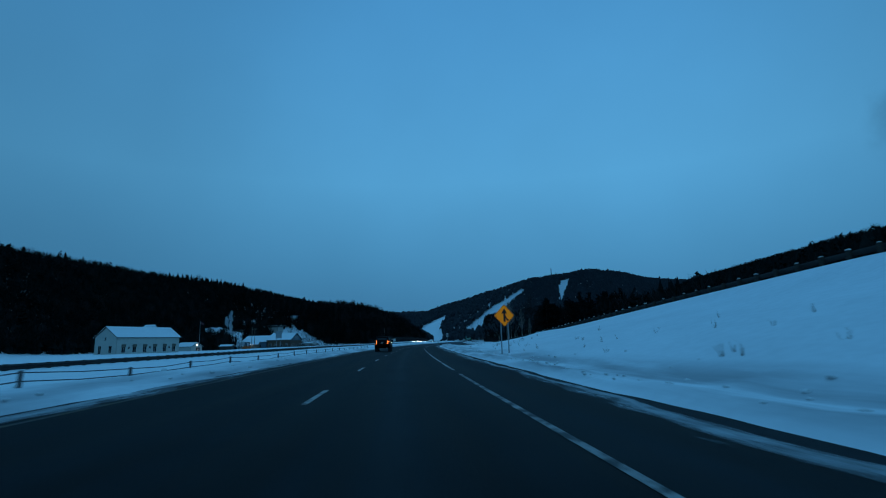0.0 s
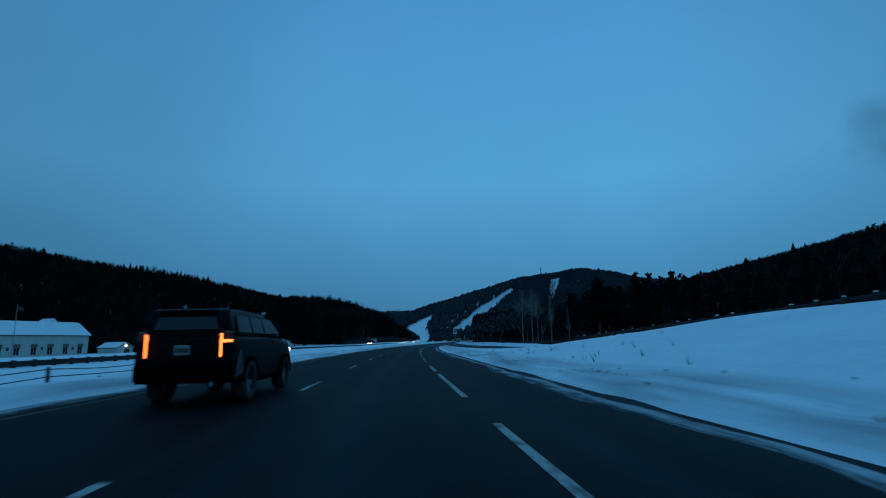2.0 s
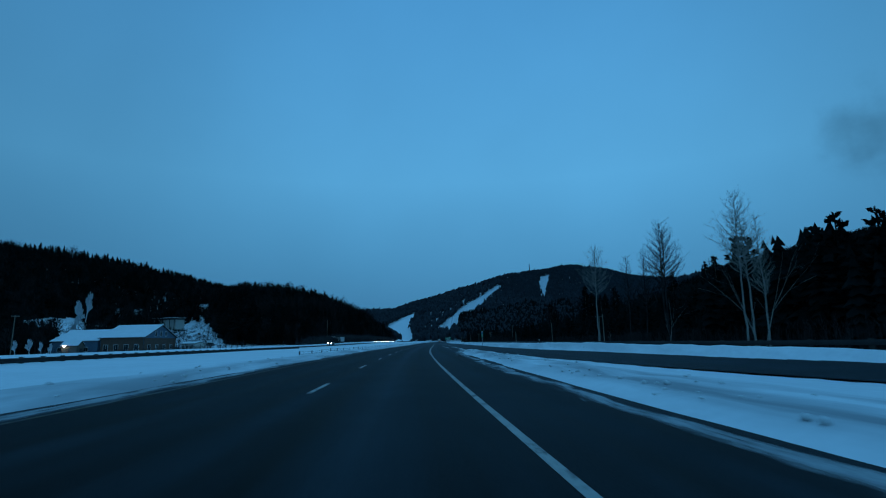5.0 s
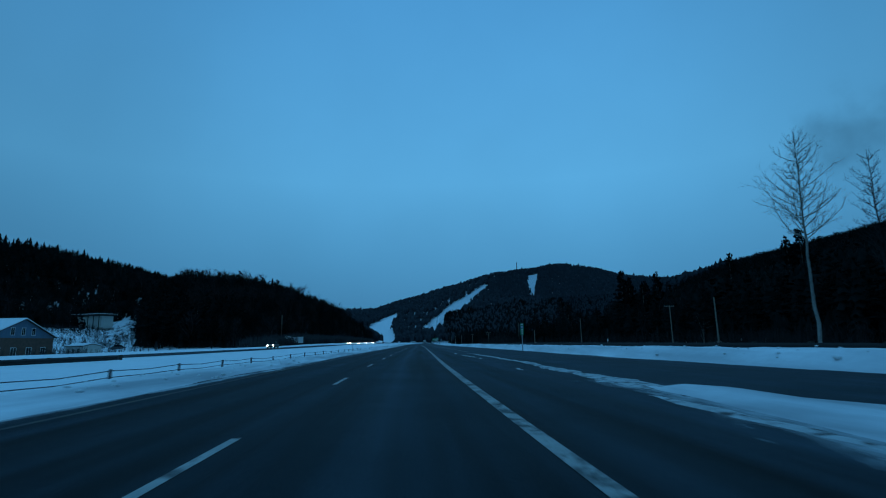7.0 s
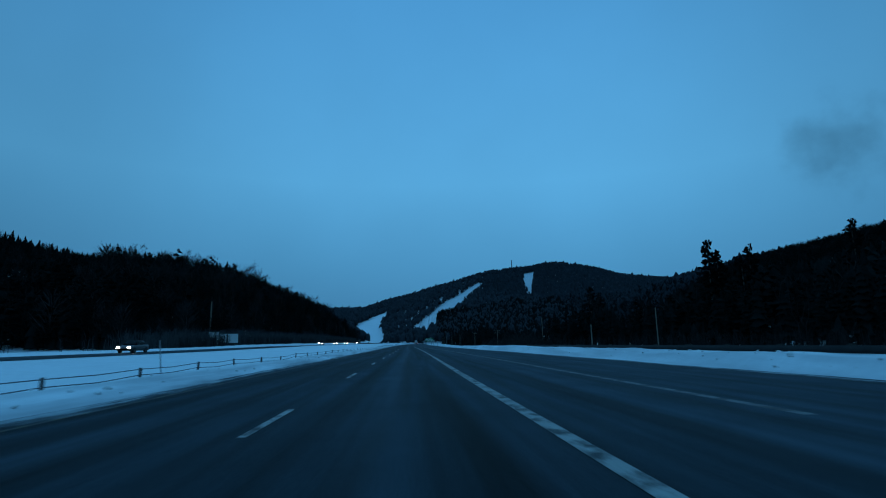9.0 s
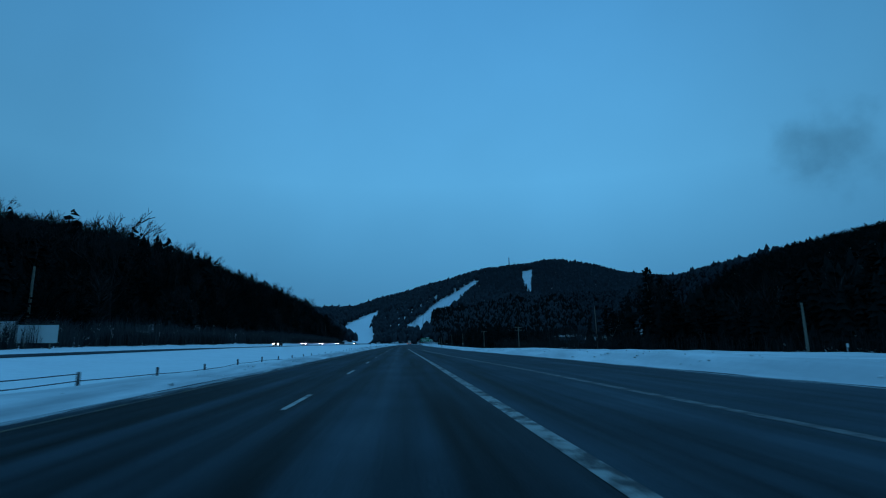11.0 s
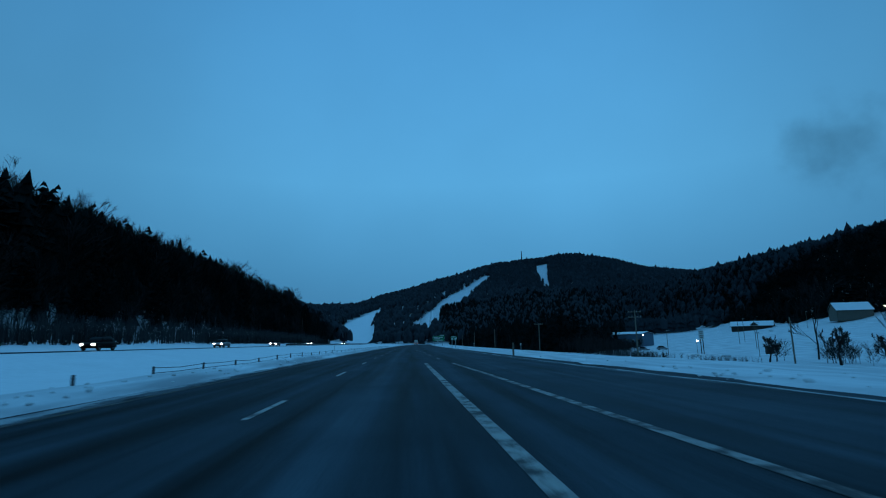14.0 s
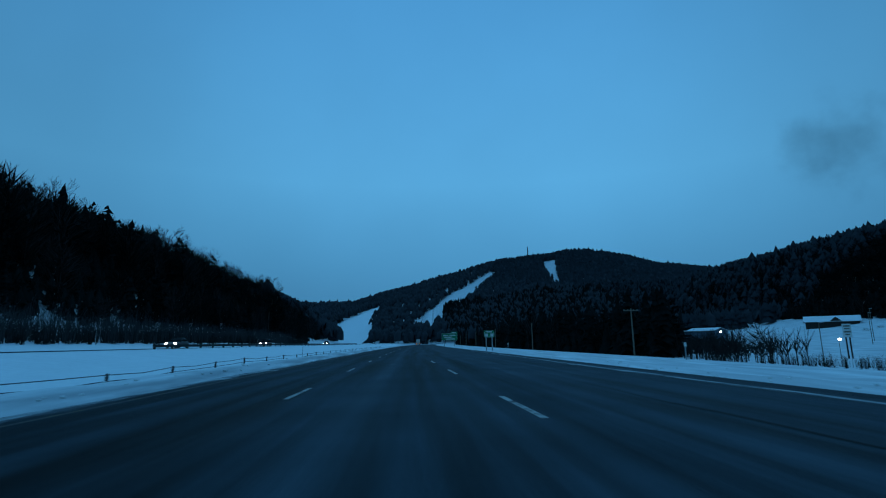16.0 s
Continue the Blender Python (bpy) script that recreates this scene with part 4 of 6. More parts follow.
guardrail("ramp_guardrail", "dark guardrail with snow-capped posts on top of the ramp embankment", -30, 123, lambda s: float(ramp_left(s)) - 1.1,
          lambda s: float(np.interp(s, [-40, 26, 44, 68, 86, 98, 116, 127, 150], [7.7, 5.55, 4.7, 3.75, 2.95, 2.55, 1.73, 1.25, 0.85])), 1.905, 0.8)
guardrail("shoulder_guardrail", "dark guardrail half buried behind the ploughed snow bank", 118, 330, lambda s: float(ramp_right(s)) + 3.4,
          lambda s: float(np.interp(s, [118, 127, 150, 180, 215, 240, 275, 330], [1.32, 1.22, 0.92, 0.86, 0.86, 0.92, 0.93, 0.76])), 3.81, 0.0, side=-0.14)

guardrail("far_guardrail", "dark steel guardrail along the far end of the median", 515, 690, lambda s: -22.8, lambda s: gz(s, -22.8) + 0.5, 3.81, 0.0)

cable = tagged(new("cable_barrier"), "steel cable barrier on short posts in the snowy median", "cable barrier")
CABLE_POST = post_mesh("post", 0.07, 0.1, 1.1, M_CABLE)


def cable_u(s):
    return -6.5 + 0.15 * math.sin(s * 0.02)


def cable_gap(s, drop):
    return (335 if drop < 0.1 else 362) < s < 420


cg = np.random.RandomState(4)
cable_posts = [float(s) for s in np.arange(-19.7, 620, 4.57) if not 96 < s < 182]
cable_tops = []
for s in cable_posts:
    x, y = xy(s, cable_u(s))
    top = gz(s, cable_u(s)) + cg.uniform(0.24, 0.36) - 0.14 * float(smooth(350, 362, s) * (1 - smooth(396, 408, s)))
    cable_tops.append((float(x), float(y), top))
    piece("post", CABLE_POST, cable, pose(float(x), float(y), top - 1.1, cg.uniform(-3, 3), cg.uniform(-3, 3), -head(s)))
for drop in (0.05, 0.24):
    runs, run_ = [], []
    for s, (x, y, z) in zip(cable_posts, cable_tops):
        if run_ and s - last > 6:
            runs.append(run_)
            run_ = []
        last = s
        if cable_gap(s, drop):
            if len(run_) > 1:
                runs.append(run_)
            run_ = []
        else:
            run_.append((x, y, z - drop))
    runs.append(run_)
    for run_ in runs:
        bm = bmesh.new()
        for a, b in zip(run_[:-1], run_[1:]):
            m_ = (Vector(a) + Vector(b)) / 2 - Vector((0, 0, cg.uniform(0.0, 0.07)))
            rod(bm, a, m_, 0.014, sides=4)
            rod(bm, m_, b, 0.014, sides=4)
        part("cable", bm, M_CABLE, cable)
for s_, tilt in ((279.5, -8), (474, 4), (509.5, 3)):
    t = thing("snow_stake", at(s_, -6.9), "thin leaning snow stake in the median", "stake", "snow stakes")
    bm = bmesh.new()
    rod(bm, (0, 0, -0.2), (0.02 * tilt, 0, 1.25), 0.025, 0.02, 6)
    part("stake", bm, M_STEEL, t)


# ---- poles ----
def utility_pole(s, u, top, arms, base=None, label="weathered wooden utility pole", lean=0.0, r=0.14):
    b = gz(s, u) if base is None else base
    t = thing("utility_pole", at(s, u, b), label, "utility pole", "utility poles")
    h = top - b
    bm = bmesh.new()
    rod(bm, (0, 0, -0.4), (lean * h, 0, h), r, r * 0.68, 10)
    part("pole", bm, M_POLE, t)
    for k in range(arms):
        bm = bmesh.new()
        box(bm, (2.4, 0.1, 0.12), (lean * h, 0.16, h - 0.35 - 0.9 * k), bevel=0.01)
        part("crossarm", bm, M_POLE, t)
        for dx in (-1.05, -0.45, 0.45, 1.05):
            bm = bmesh.new()
            rod(bm, (lean * h + dx, 0.16, h - 0.3 - 0.9 * k), (lean * h + dx, 0.16, h - 0.12 - 0.9 * k), 0.045, 0.03, 6)
            part("insulator", bm, M_STEEL, t)
    return t


for s, u, top, arms, lean in ((199, 71, 10.9, 1, 0.0), (160, 64, 8.0, 0, 0.0), (281, 50, 7.5, 0, 0.0), (316, 60, 8.6, 1, 0.0), (367, 55.5, 8.0, 0, 0.0), (361, 38.8, 4.4, 0, 0.0),
                              (437, 49, 9.4, 0, -0.012), (490, 42, 6.4, 2, 0.0), (485, 66, 4.6, 0, 0.0), (541, 37.8, 6.2, 1, 0.0), (596, 34.2, 6.1, 0, 0.0),
                              (648, 32, 6.0, 0, 0.02), (702, 30.5, 6.0, 0, 0.0), (756, 30, 6.0, 0, 0.0), (812, 30, 6.0, 0, 0.0)):
    utility_pole(s, u, top, arms, lean=lean)
utility_pole(235, -82, 10.0, 0, label="tall wooden pole behind the roadside buildings")
utility_pole(245, -85, 9.5, 1, label="wooden utility pole behind the roadside buildings")
utility_pole(286, -110, 10.5, 1, label="wooden utility pole behind the roadside buildings")
utility_pole(388, -46, 12, 0, label="bare weathered pole at the edge of the woods", r=0.2)


t = thing("marker_post", at(453.3, 13.1), "short pale wooden marker post in the snow bank", "post")
bm = bmesh.new()
box(bm, (0.16, 0.16, 1.5), (0, 0, 0.45), bevel=0.02)
part("post", bm, M_POLE, t)

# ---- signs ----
# warning sheeting with an added glow that stands in for headlights shining back
M_YELLOW = material("yellow_sheeting_headlit", (0.95, 0.30, 0.0), 0.5, spread=0.08, scale=2.0, fine=20.0, emit=(1.0, 0.27, 0.0), strength=0.2)
M_SIGN_BLACK = material("black_sign_print", (0.012, 0.012, 0.012), 0.6, spread=0.2)
M_SIGN_WHITE = material("white_sign_sheeting", (0.62, 0.62, 0.60), 0.5, spread=0.08, scale=2.0, fine=20.0)
M_SIGN_RED = material("red_sign_print", (0.10, 0.035, 0.045), 0.5, spread=0.15)
M_GREEN = material("green_sign_sheeting", (0.012, 0.20, 0.085), 0.5, spread=0.1, scale=1.5, fine=20.0)
M_BLUE = material("blue_sign_sheeting", (0.02, 0.10, 0.25), 0.5, spread=0.1)


def steel_post(t, x, h, r=0.04, y=0.05):
    bm = bmesh.new()
    box(bm, (r * 2, r * 1.6, h + 0.5), (x, y, (h - 0.5) / 2), bevel=0.006)
    part("post", bm, M_STEEL, t)


def plate_with_border(t, outline, thick, mat, y=0.0):
    bm = bmesh.new()
    poly(bm, outline, thick)
    bmesh.ops.translate(bm, vec=(0, y, 0), verts=bm.verts)
    return part("panel", bm, mat, t)


def rounded(w, h, r, cz, n=4):
    pts = []
    for cx, cy, a0 in ((w / 2 - r, h / 2 - r, 0), (-w / 2 + r, h / 2 - r, 90), (-w / 2 + r, -h / 2 + r, 180), (w / 2 - r, -h / 2 + r, 270)):
        for k in range(n + 1):
            a = radians(a0 + 90 * k / n)
            pts.append((cx + r * math.cos(a), cz + cy + r * math.sin(a)))
    return pts


def bars(t, mat, rows, y):
    for x, z, w, h in rows:
        bm = bmesh.new()
        box(bm, (w, 0.006, h), (x, y, z))
        part("lettering", bm, mat, t)


def merge_sign():
    t = thing("merge_sign", at(41.5, 10.0, turn=15), "yellow diamond merge warning sign on two steel posts", "road sign", "road signs")
    b = t.matrix_basis.translation.z
    cz = 3.2 - b
    for x in (-0.31, 0.31):
        steel_post(t, x, cz - 0.1)
    q = 0.90
    dia = [(0, cz - q), (q, cz), (0, cz + q), (-q, cz)]
    soft = []
    for k in range(4):
        p0, p1, p2 = [Vector(v) for v in (dia[k - 1], dia[k], dia[(k + 1) % 4])]
        for f in (0.10, 0.03):
            soft.append(tuple(p1 + (p0 - p1) * f))
        for f in (0.03, 0.10):
            soft.append(tuple(p1 + (p2 - p1) * f))
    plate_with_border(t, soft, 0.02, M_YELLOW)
    # main arrow with the joining lane from the right
    bm = bmesh.new()
    poly(bm, [(-0.09, cz - 0.5), (0.09, cz - 0.5), (0.09, cz + 0.16), (0.26, cz + 0.16), (0.0, cz + 0.58), (-0.26, cz + 0.16), (-0.09, cz + 0.16)], 0.006)
    bmesh.ops.translate(bm, vec=(0, -0.016, 0), verts=bm.verts)
    part("arrow", bm, M_SIGN_BLACK, t)
    bm = bmesh.new()
    poly(bm, [(0.09, cz + 0.06), (0.26, cz - 0.28), (0.34, cz - 0.24), (0.40, cz - 0.38), (0.24, cz - 0.46), (0.09, cz - 0.22)], 0.006)
    bmesh.ops.translate(bm, vec=(0, -0.016, 0), verts=bm.verts)
    part("side_lane_symbol", bm, M_SIGN_BLACK, t)
    for k in range(4):
        p0, p1 = Vector(dia[k]) * 1, Vector(dia[(k + 1) % 4])
        c = Vector((0, cz))
        p0, p1 = c + (p0 - c) * 0.93, c + (p1 - c) * 0.93
        bm = bmesh.new()
        rod(bm, (p0.x, -0.012, p0.y), (p1.x, -0.012, p1.y), 0.012, sides=4)
        part("border", bm, M_SIGN_BLACK, t)


merge_sign()


def no_turn_sign():
    t = thing("no_turn_sign", at(138.5, 9.4, turn=4), "white rectangular prohibition sign with a ringed arrow on one post", "road sign", "road signs")
    cz = 2.85 - t.matrix_basis.translation.z
    steel_post(t, 0.0, cz + 0.3, 0.04)
    plate_with_border(t, rounded(0.58, 0.88, 0.05, cz), 0.012, M_SIGN_WHITE)
    bm = bmesh.new()
    n = 28
    ring = [(0.245 * math.cos(2 * math.pi * k / n), 0.31 * math.sin(2 * math.pi * k / n)) for k in range(n)]
    for k in range(n):
        (x0, z0), (x1, z1) = ring[k - 1], ring[k]
        vs = [bm.verts.new((x0 * f, -0.010, cz + z0 * f)) for f in (1.0, 0.8)] + [bm.verts.new((x1 * f, -0.010, cz + z1 * f)) for f in (0.8, 1.0)]
        bm.faces.new(vs)
    bmesh.ops.remove_doubles(bm, verts=bm.verts, dist=0.001)
    bmesh.ops.solidify(bm, geom=bm.faces[:], thickness=0.004)
    part("ring", bm, M_SIGN_RED, t)
    bm = bmesh.new()
    for k in range(9):
        a0, a1 = math.pi * k / 8, math.pi * (k + 1) / 8
        if k < 8:
            rod(bm, (0.085 * math.cos(a0), -0.013, cz + 0.06 + 0.085 * math.sin(a0)), (0.085 * math.cos(a1), -0.013, cz + 0.06 + 0.085 * math.sin(a1)), 0.028, sides=4)
    rod(bm, (0.085, -0.013, cz + 0.06), (0.085, -0.013, cz - 0.2), 0.028, sides=4)
    rod(bm, (-0.085, -0.013, cz + 0.06), (-0.085, -0.013, cz - 0.06), 0.028, sides=4)
    rod(bm, (-0.085, -0.013, cz - 0.16), (-0.085, -0.013, cz - 0.05), 0.0, 0.085, sides=4)
    part("arrow", bm, M_SIGN_BLACK, t)
    bm = bmesh.new()
    rod(bm, (-0.16, -0.016, cz + 0.2), (0.16, -0.016, cz - 0.2), 0.022, sides=4)
    part("slash", bm, M_SIGN_RED, t)


no_turn_sign()


def mile_sign():
    t = thing("route_marker_sign", at(269.0, 16.5, turn=3), "tall narrow green and blue route marker on a steel post", "road sign", "road signs")
    cz = 2.72 - t.matrix_basis.translation.z
    steel_post(t, 0.0, cz + 0.4, 0.06)
    plate_with_border(t, rounded(0.48, 1.5, 0.03, cz), 0.012, M_GREEN)
    bm = bmesh.new()
    box(bm, (0.40, 0.006, 0.34), (0, -0.011, cz + 0.28), bevel=0.002)
    part("shield", bm, M_BLUE, t)
    bars(t, M_SIGN_WHITE, [(0, cz + 0.64, 0.3, 0.09), (0, cz + 0.28, 0.18, 0.16), (0.02, cz - 0.05, 0.28, 0.10), (0, cz - 0.32, 0.14, 0.16), (0, cz - 0.56, 0.14, 0.12)], -0.017)


mile_sign()


def guide_sign(s, u, w, h, cz, label, rows, tab, posts):
    t = thing("guide_sign", at(s, u, turn=2), label, "road sign", "road signs")
    c = cz - t.matrix_basis.translation.z
    for x in posts:
        steel_post(t, x, c + h / 2 - 0.1, 0.08, 0.1)
    plate_with_border(t, rounded(w, h, 0.12, c), 0.03, M_GREEN)
    for x, z, bw, bh in ((0, c + h / 2 - 0.07, w - 0.3, 0.05), (0, c - h / 2 + 0.07, w - 0.3, 0.05), (-w / 2 + 0.07, c, 0.05, h - 0.3), (w / 2 - 0.07, c, 0.05, h - 0.3)):
        bm = bmesh.new()
        box(bm, (bw, 0.006, bh), (x, -0.02, z))
        part("border", bm, M_SIGN_WHITE, t)
    if tab:
        bm = bmesh.new()
        box(bm, (tab, 0.03, 0.5), (w / 2 - tab / 2, 0, c + h / 2 + 0.25), bevel=0.01)
        part("exit_tab", bm, M_GREEN, t)
        bars(t, M_SIGN_WHITE, [(w / 2 - tab / 2, c + h / 2 + 0.25, tab * 0.7, 0.2)], -0.02)
    bars(t, M_SIGN_WHITE, [(x, c + z, bw, bh) for x, z, bw, bh in rows], -0.022)


guide_sign(633, 14.6, 5.2, 2.3, 3.2, "large green guide sign with white lettering on steel posts",
           [(-1.3, 0.5, 1.7, 0.32), (1.0, 0.5, 2.0, 0.32), (-0.6, -0.1, 2.6, 0.32), (0.2, -0.7, 3.0, 0.28)], 2.2, (-1.7, 1.7))
guide_sign(537, 14.4, 1.55, 1.0, 2.45, "small green service sign with two white symbols", [(0, 0.3, 0.8, 0.14), (-0.4, -0.15, 0.42, 0.42), (0.4, -0.15, 0.42, 0.42)], 0, (-0.45, 0.45))


def back_board():
    t = thing("billboard", at(378, -39.5, turn=14), "pale back of two roadside panels on posts before the woods", "road sign")
    b = t.matrix_basis.translation.z
    for x in (-2.4, -0.9, 0.2, 2.6):
        bm = bmesh.new()
        box(bm, (0.12, 0.12, 4.0 - b), (x, 0.1, (3.4 - b) / 2))
        part("post", bm, M_POLE, t)
    for x, w, z0, z1 in ((-1.75, 2.1, 1.8, 4.3), (1.3, 4.0, 1.9, 3.9)):
        bm = bmesh.new()
        box(bm, (w, 0.04, z1 - z0), (x, 0, (z0 + z1) / 2 - b), bevel=0.01)
        part("panel", bm, M_SIGN_WHITE, t)


back_board()
for s_, u_, h_ in ((356, 38, 1.3), (283, 33, 1.4), (500, 24, 1.2), (575, 24, 1.1)):
    t = thing("marker_post", at(s_, u_), "short reflector marker post in the snow", "marker post", "marker posts")
    steel_post(t, 0.0, h_, 0.04, 0.0)
    bm = bmesh.new()
    box(bm, (0.2, 0.02, 0.3), (0, -0.05, h_), bevel=0.004)
    part("reflector", bm, M_SIGN_WHITE, t)


# ---- snow lying on the shoulder, clods and weeds ----
M_PACKED = worn_paint("packed_grey_snow", (0.42, 0.44, 0.45), 0.45)


def snow_patch(s0, s1, uf, wf, seed, thick=0.035):
    """A ragged tongue of packed snow lying on the asphalt."""
    n = max(6, int((s1 - s0) / 0.6))
    g = np.random.RandomState(seed)
    ph = g.uniform(0, 6.28, 6)
    vs, fs = [], []
    for k in range(n + 1):
        f = k / n
        s = s0 + (s1 - s0) * f
        env = min(1.0, 6 * f, 6 * (1 - f))
        w = wf(s) * (0.08 + 0.92 * env) * (1 + 0.22 * math.sin(s * 0.9 + ph[0]) + 0.16 * math.sin(s * 2.3 + ph[1]))
        c = uf(s) + 0.12 * wf(s) * math.sin(s * 0.55 + ph[2]) + 0.05 * math.sin(s * 2.9 + ph[3])
        for q, z in ((-0.5, 0.002), (-0.32, 0.6), (0.05, 1.0), (0.33, 0.65), (0.5, 0.002)):
            u = c + q * w * (1 + 0.12 * math.sin(s * 3.7 + q * 5 + ph[4]))
            x, y = xy(s, u)
            vs.append((float(x), float(y), float(road_z(s, u)) + 0.004 + thick * env * z * (1 + 0.3 * math.sin(s * 1.9 + ph[5]))))
    for k in range(n):
        for j in range(4):
            fs.append((k * 5 + j, k * 5 + j + 1, k * 5 + j + 6, k * 5 + j + 5))
    ob = new("snow_patch", mesh_of("snow_patch", vs, fs, M_PACKED, smooth=True))
    return tagged(ob, "thin tongue of packed snow on the asphalt", "snow patch", "snow patches")


M_FILM = material("thin_gritty_snow", (0.40, 0.43, 0.45), 0.9, spread=0.3, scale=1.2, fine=18.0, bump=0.2, spec=0.1)


def film_cover():
    """The film lies in streaks: thick near the bank, broken towards the lane."""
    n, l = M_FILM.node_tree.nodes, M_FILM.node_tree.links
    uv = n.new("ShaderNodeUVMap")
    sep = n.new("ShaderNodeSeparateXYZ")
    l.new(uv.outputs[0], sep.inputs[0])
    ramp_ = n.new("ShaderNodeValToRGB")
    l.new(sep.outputs["X"], ramp_.inputs[0])
    e = ramp_.color_ramp.elements
    e[0].color, e[1].color = (0, 0, 0, 1), (0.1, 0.1, 0.1, 1)
    for p_, v_ in ((0.25, 0.35), (0.55, 0.75), (0.8, 1.0), (0.93, 0.8)):
        e.new(p_).color = (v_, v_, v_, 1)
    vm = n.new("ShaderNodeVectorMath")
    vm.operation = "MULTIPLY"
    vm.inputs[1].default_value = (2.6, 0.42, 1.0)
    l.new(uv.outputs[0], vm.inputs[0])
    t_ = n.new("ShaderNodeTexNoise")
    t_.inputs["Scale"].default_value, t_.inputs["Detail"].default_value, t_.inputs["Roughness"].default_value = 1.0, 6.0, 0.62
    l.new(vm.outputs[0], t_.inputs["Vector"])
    ad = n.new("ShaderNodeMath")
    ad.operation = "MULTIPLY_ADD"
    ad.inputs[1].default_value = 0.42
    l.new(ramp_.outputs[0], ad.inputs[0])
    l.new(t_.outputs["Fac"], ad.inputs[2])
    r = n.new("ShaderNodeMapRange")
    r.inputs["From Min"].default_value, r.inputs["From Max"].default_value = 0.64, 0.98
    r.inputs["To Max"].default_value = 0.9
    l.new(ad.outputs[0], r.inputs["Value"])
    l.new(r.outputs[0], n["Principled BSDF"].inputs["Alpha"])


film_cover()


def snow_film(s0, s1, inner, outer, label):
    """A thin film of blown snow on the asphalt beside the bank."""
    ss = np.arange(s0, s1 + 0.5, 1.0)
    f = np.linspace(0, 1, 6)
    uu = np.array([inner(q) for q in ss])[:, None] * (1 - f) + np.array([outer(q) for q in ss])[:, None] * f
    sm = np.repeat(ss[:, None], 6, 1)
    px, py = xy(sm, uu)
    end = np.minimum(1.0, np.minimum(ss - s0, s1 - ss) / 6.0)[:, None]
    k = (np.arange(len(ss) - 1)[:, None] * 6 + np.arange(5)[None, :]).ravel()
    me = mesh_of("snow_film", np.stack([px, py, road_z(sm, uu) + 0.008], -1).reshape(-1, 3), np.stack([k, k + 1, k + 7, k + 6], 1), M_FILM, uv=np.stack([f[None, :] * end, sm], -1).reshape(-1, 2))
    return tagged(new("snow_film", me), label, "snow", kind="stuff")


def bank_foot(s):
    return float(right_edge(s)) - 0.1 + 0.10 * math.sin(s * 0.6) + 0.06 * math.sin(s * 1.7)


snow_film(-20, 116, lambda s: bank_foot(s) - 1.05 - 0.25 * math.sin(s * 0.19), lambda s: bank_foot(s) - 0.16, "thin broken film of blown snow along the shoulder")
snow_film(108, 196, lambda s: bank_foot(s) - 1.1 - 0.2 * math.sin(s * 0.23), lambda s: bank_foot(s) - 0.14, "thin streaky film of snow beside the ploughed bank")
snow_film(186, 222, lambda s: float(right_edge(s)) - 1.3 + 0.25 * math.sin(s * 0.45), lambda s: float(right_edge(s)) + 0.45, "thin ragged film of snow round the gore island")
snow_film(230, 545, lambda s: float(ramp_right(s)) - 0.75 - 0.15 * math.sin(s * 0.21), lambda s: float(ramp_right(s)) - 0.12 + 0.08 * math.sin(s * 0.8), "thin dirty film of snow along the foot of the bank")
snow_film(-20, 545, lambda s: LEFT_EDGE + 0.75 + 0.2 * math.sin(s * 0.17), lambda s: LEFT_EDGE - 0.12 + 0.08 * math.sin(s * 0.7), "thin dirty film of snow beside the median bank")


def along(pts):
    return lambda s: float(np.interp(s, [p[0] for p in pts], [p[1] for p in pts]))


for args in ((206, 262, along(((206, 10.2), (211, 9.9), (217, 9.2), (222, 9.0), (228, 9.2), (234, 9.4), (240, 9.15), (248, 9.0), (258, 8.6), (262, 8.3))), along(((206, 1.6), (213, 1.5), (220, 0.95), (228, 0.6), (238, 0.42), (250, 0.42), (262, 0.2))), 6),
             (207, 214, lambda s: 8.0, lambda s: 0.35, 7),
             (244, 253.5, along(((244, 7.6), (253.5, 7.05))), lambda s: 0.2, 8), (241.3, 243.2, lambda s: 7.7, lambda s: 0.25, 9), (257.6, 260, lambda s: 6.9, lambda s: 0.4, 10),
             (225, 226.9, lambda s: 7.4, lambda s: 0.25, 11)):
    snow_patch(*args)


def clods():
    g = np.random.RandomState(8)
    bm = bmesh.new()
    bmesh.ops.create_icosphere(bm, subdivisions=1, radius=1.0)
    tv = np.array([v.co[:] for v in bm.verts])
    tf = np.array([[v.index for v in f.verts] for f in bm.faces])
    bm.free()
    vs, fs = [], []
    for k in range(1500):
        if k % 3 == 0:
            s, u = g.uniform(-5, 540), LEFT_EDGE - 0.3 - abs(g.normal(0, 0.9))
        else:
            s = g.uniform(-5, 540)
            u = (float(right_edge(s)) if s < 200 else float(ramp_right(s))) + 0.5 + abs(g.normal(0, 1.6))
        x, y = xy(s, u)
        r = g.uniform(0.025, 0.085) * (1.7 if g.uniform() > 0.95 else 1)
        q = tv * (1 + g.uniform(-0.3, 0.3, (len(tv), 1))) * r * np.array([1.2, 1.2, 0.75])
        vs.append(q + np.array([float(x), float(y), gz(s, u) + r * 0.2]))
        fs.append(tf + k * len(tv))
    tagged(new("snow_clods", mesh_of("snow_clods", np.concatenate(vs), np.concatenate(fs), M_SNOW_PLOUGHED)), "scattered lumps of ploughed snow along the banks", "snow", kind="stuff")


clods()


def tufts(name, places, height, mat, label, seed, stems=9, fan=0.35, rad=0.006):
    """Dry weeds and saplings: fans of thin upright stems."""
    g = np.random.RandomState(seed)
    vs, fs, c = [], [], 0
    for s, u in places:
        x, y = [float(q) for q in xy(s, u)]
        z = gz(s, u) - 0.05
        for k in range(stems):
            h = g.uniform(*height)
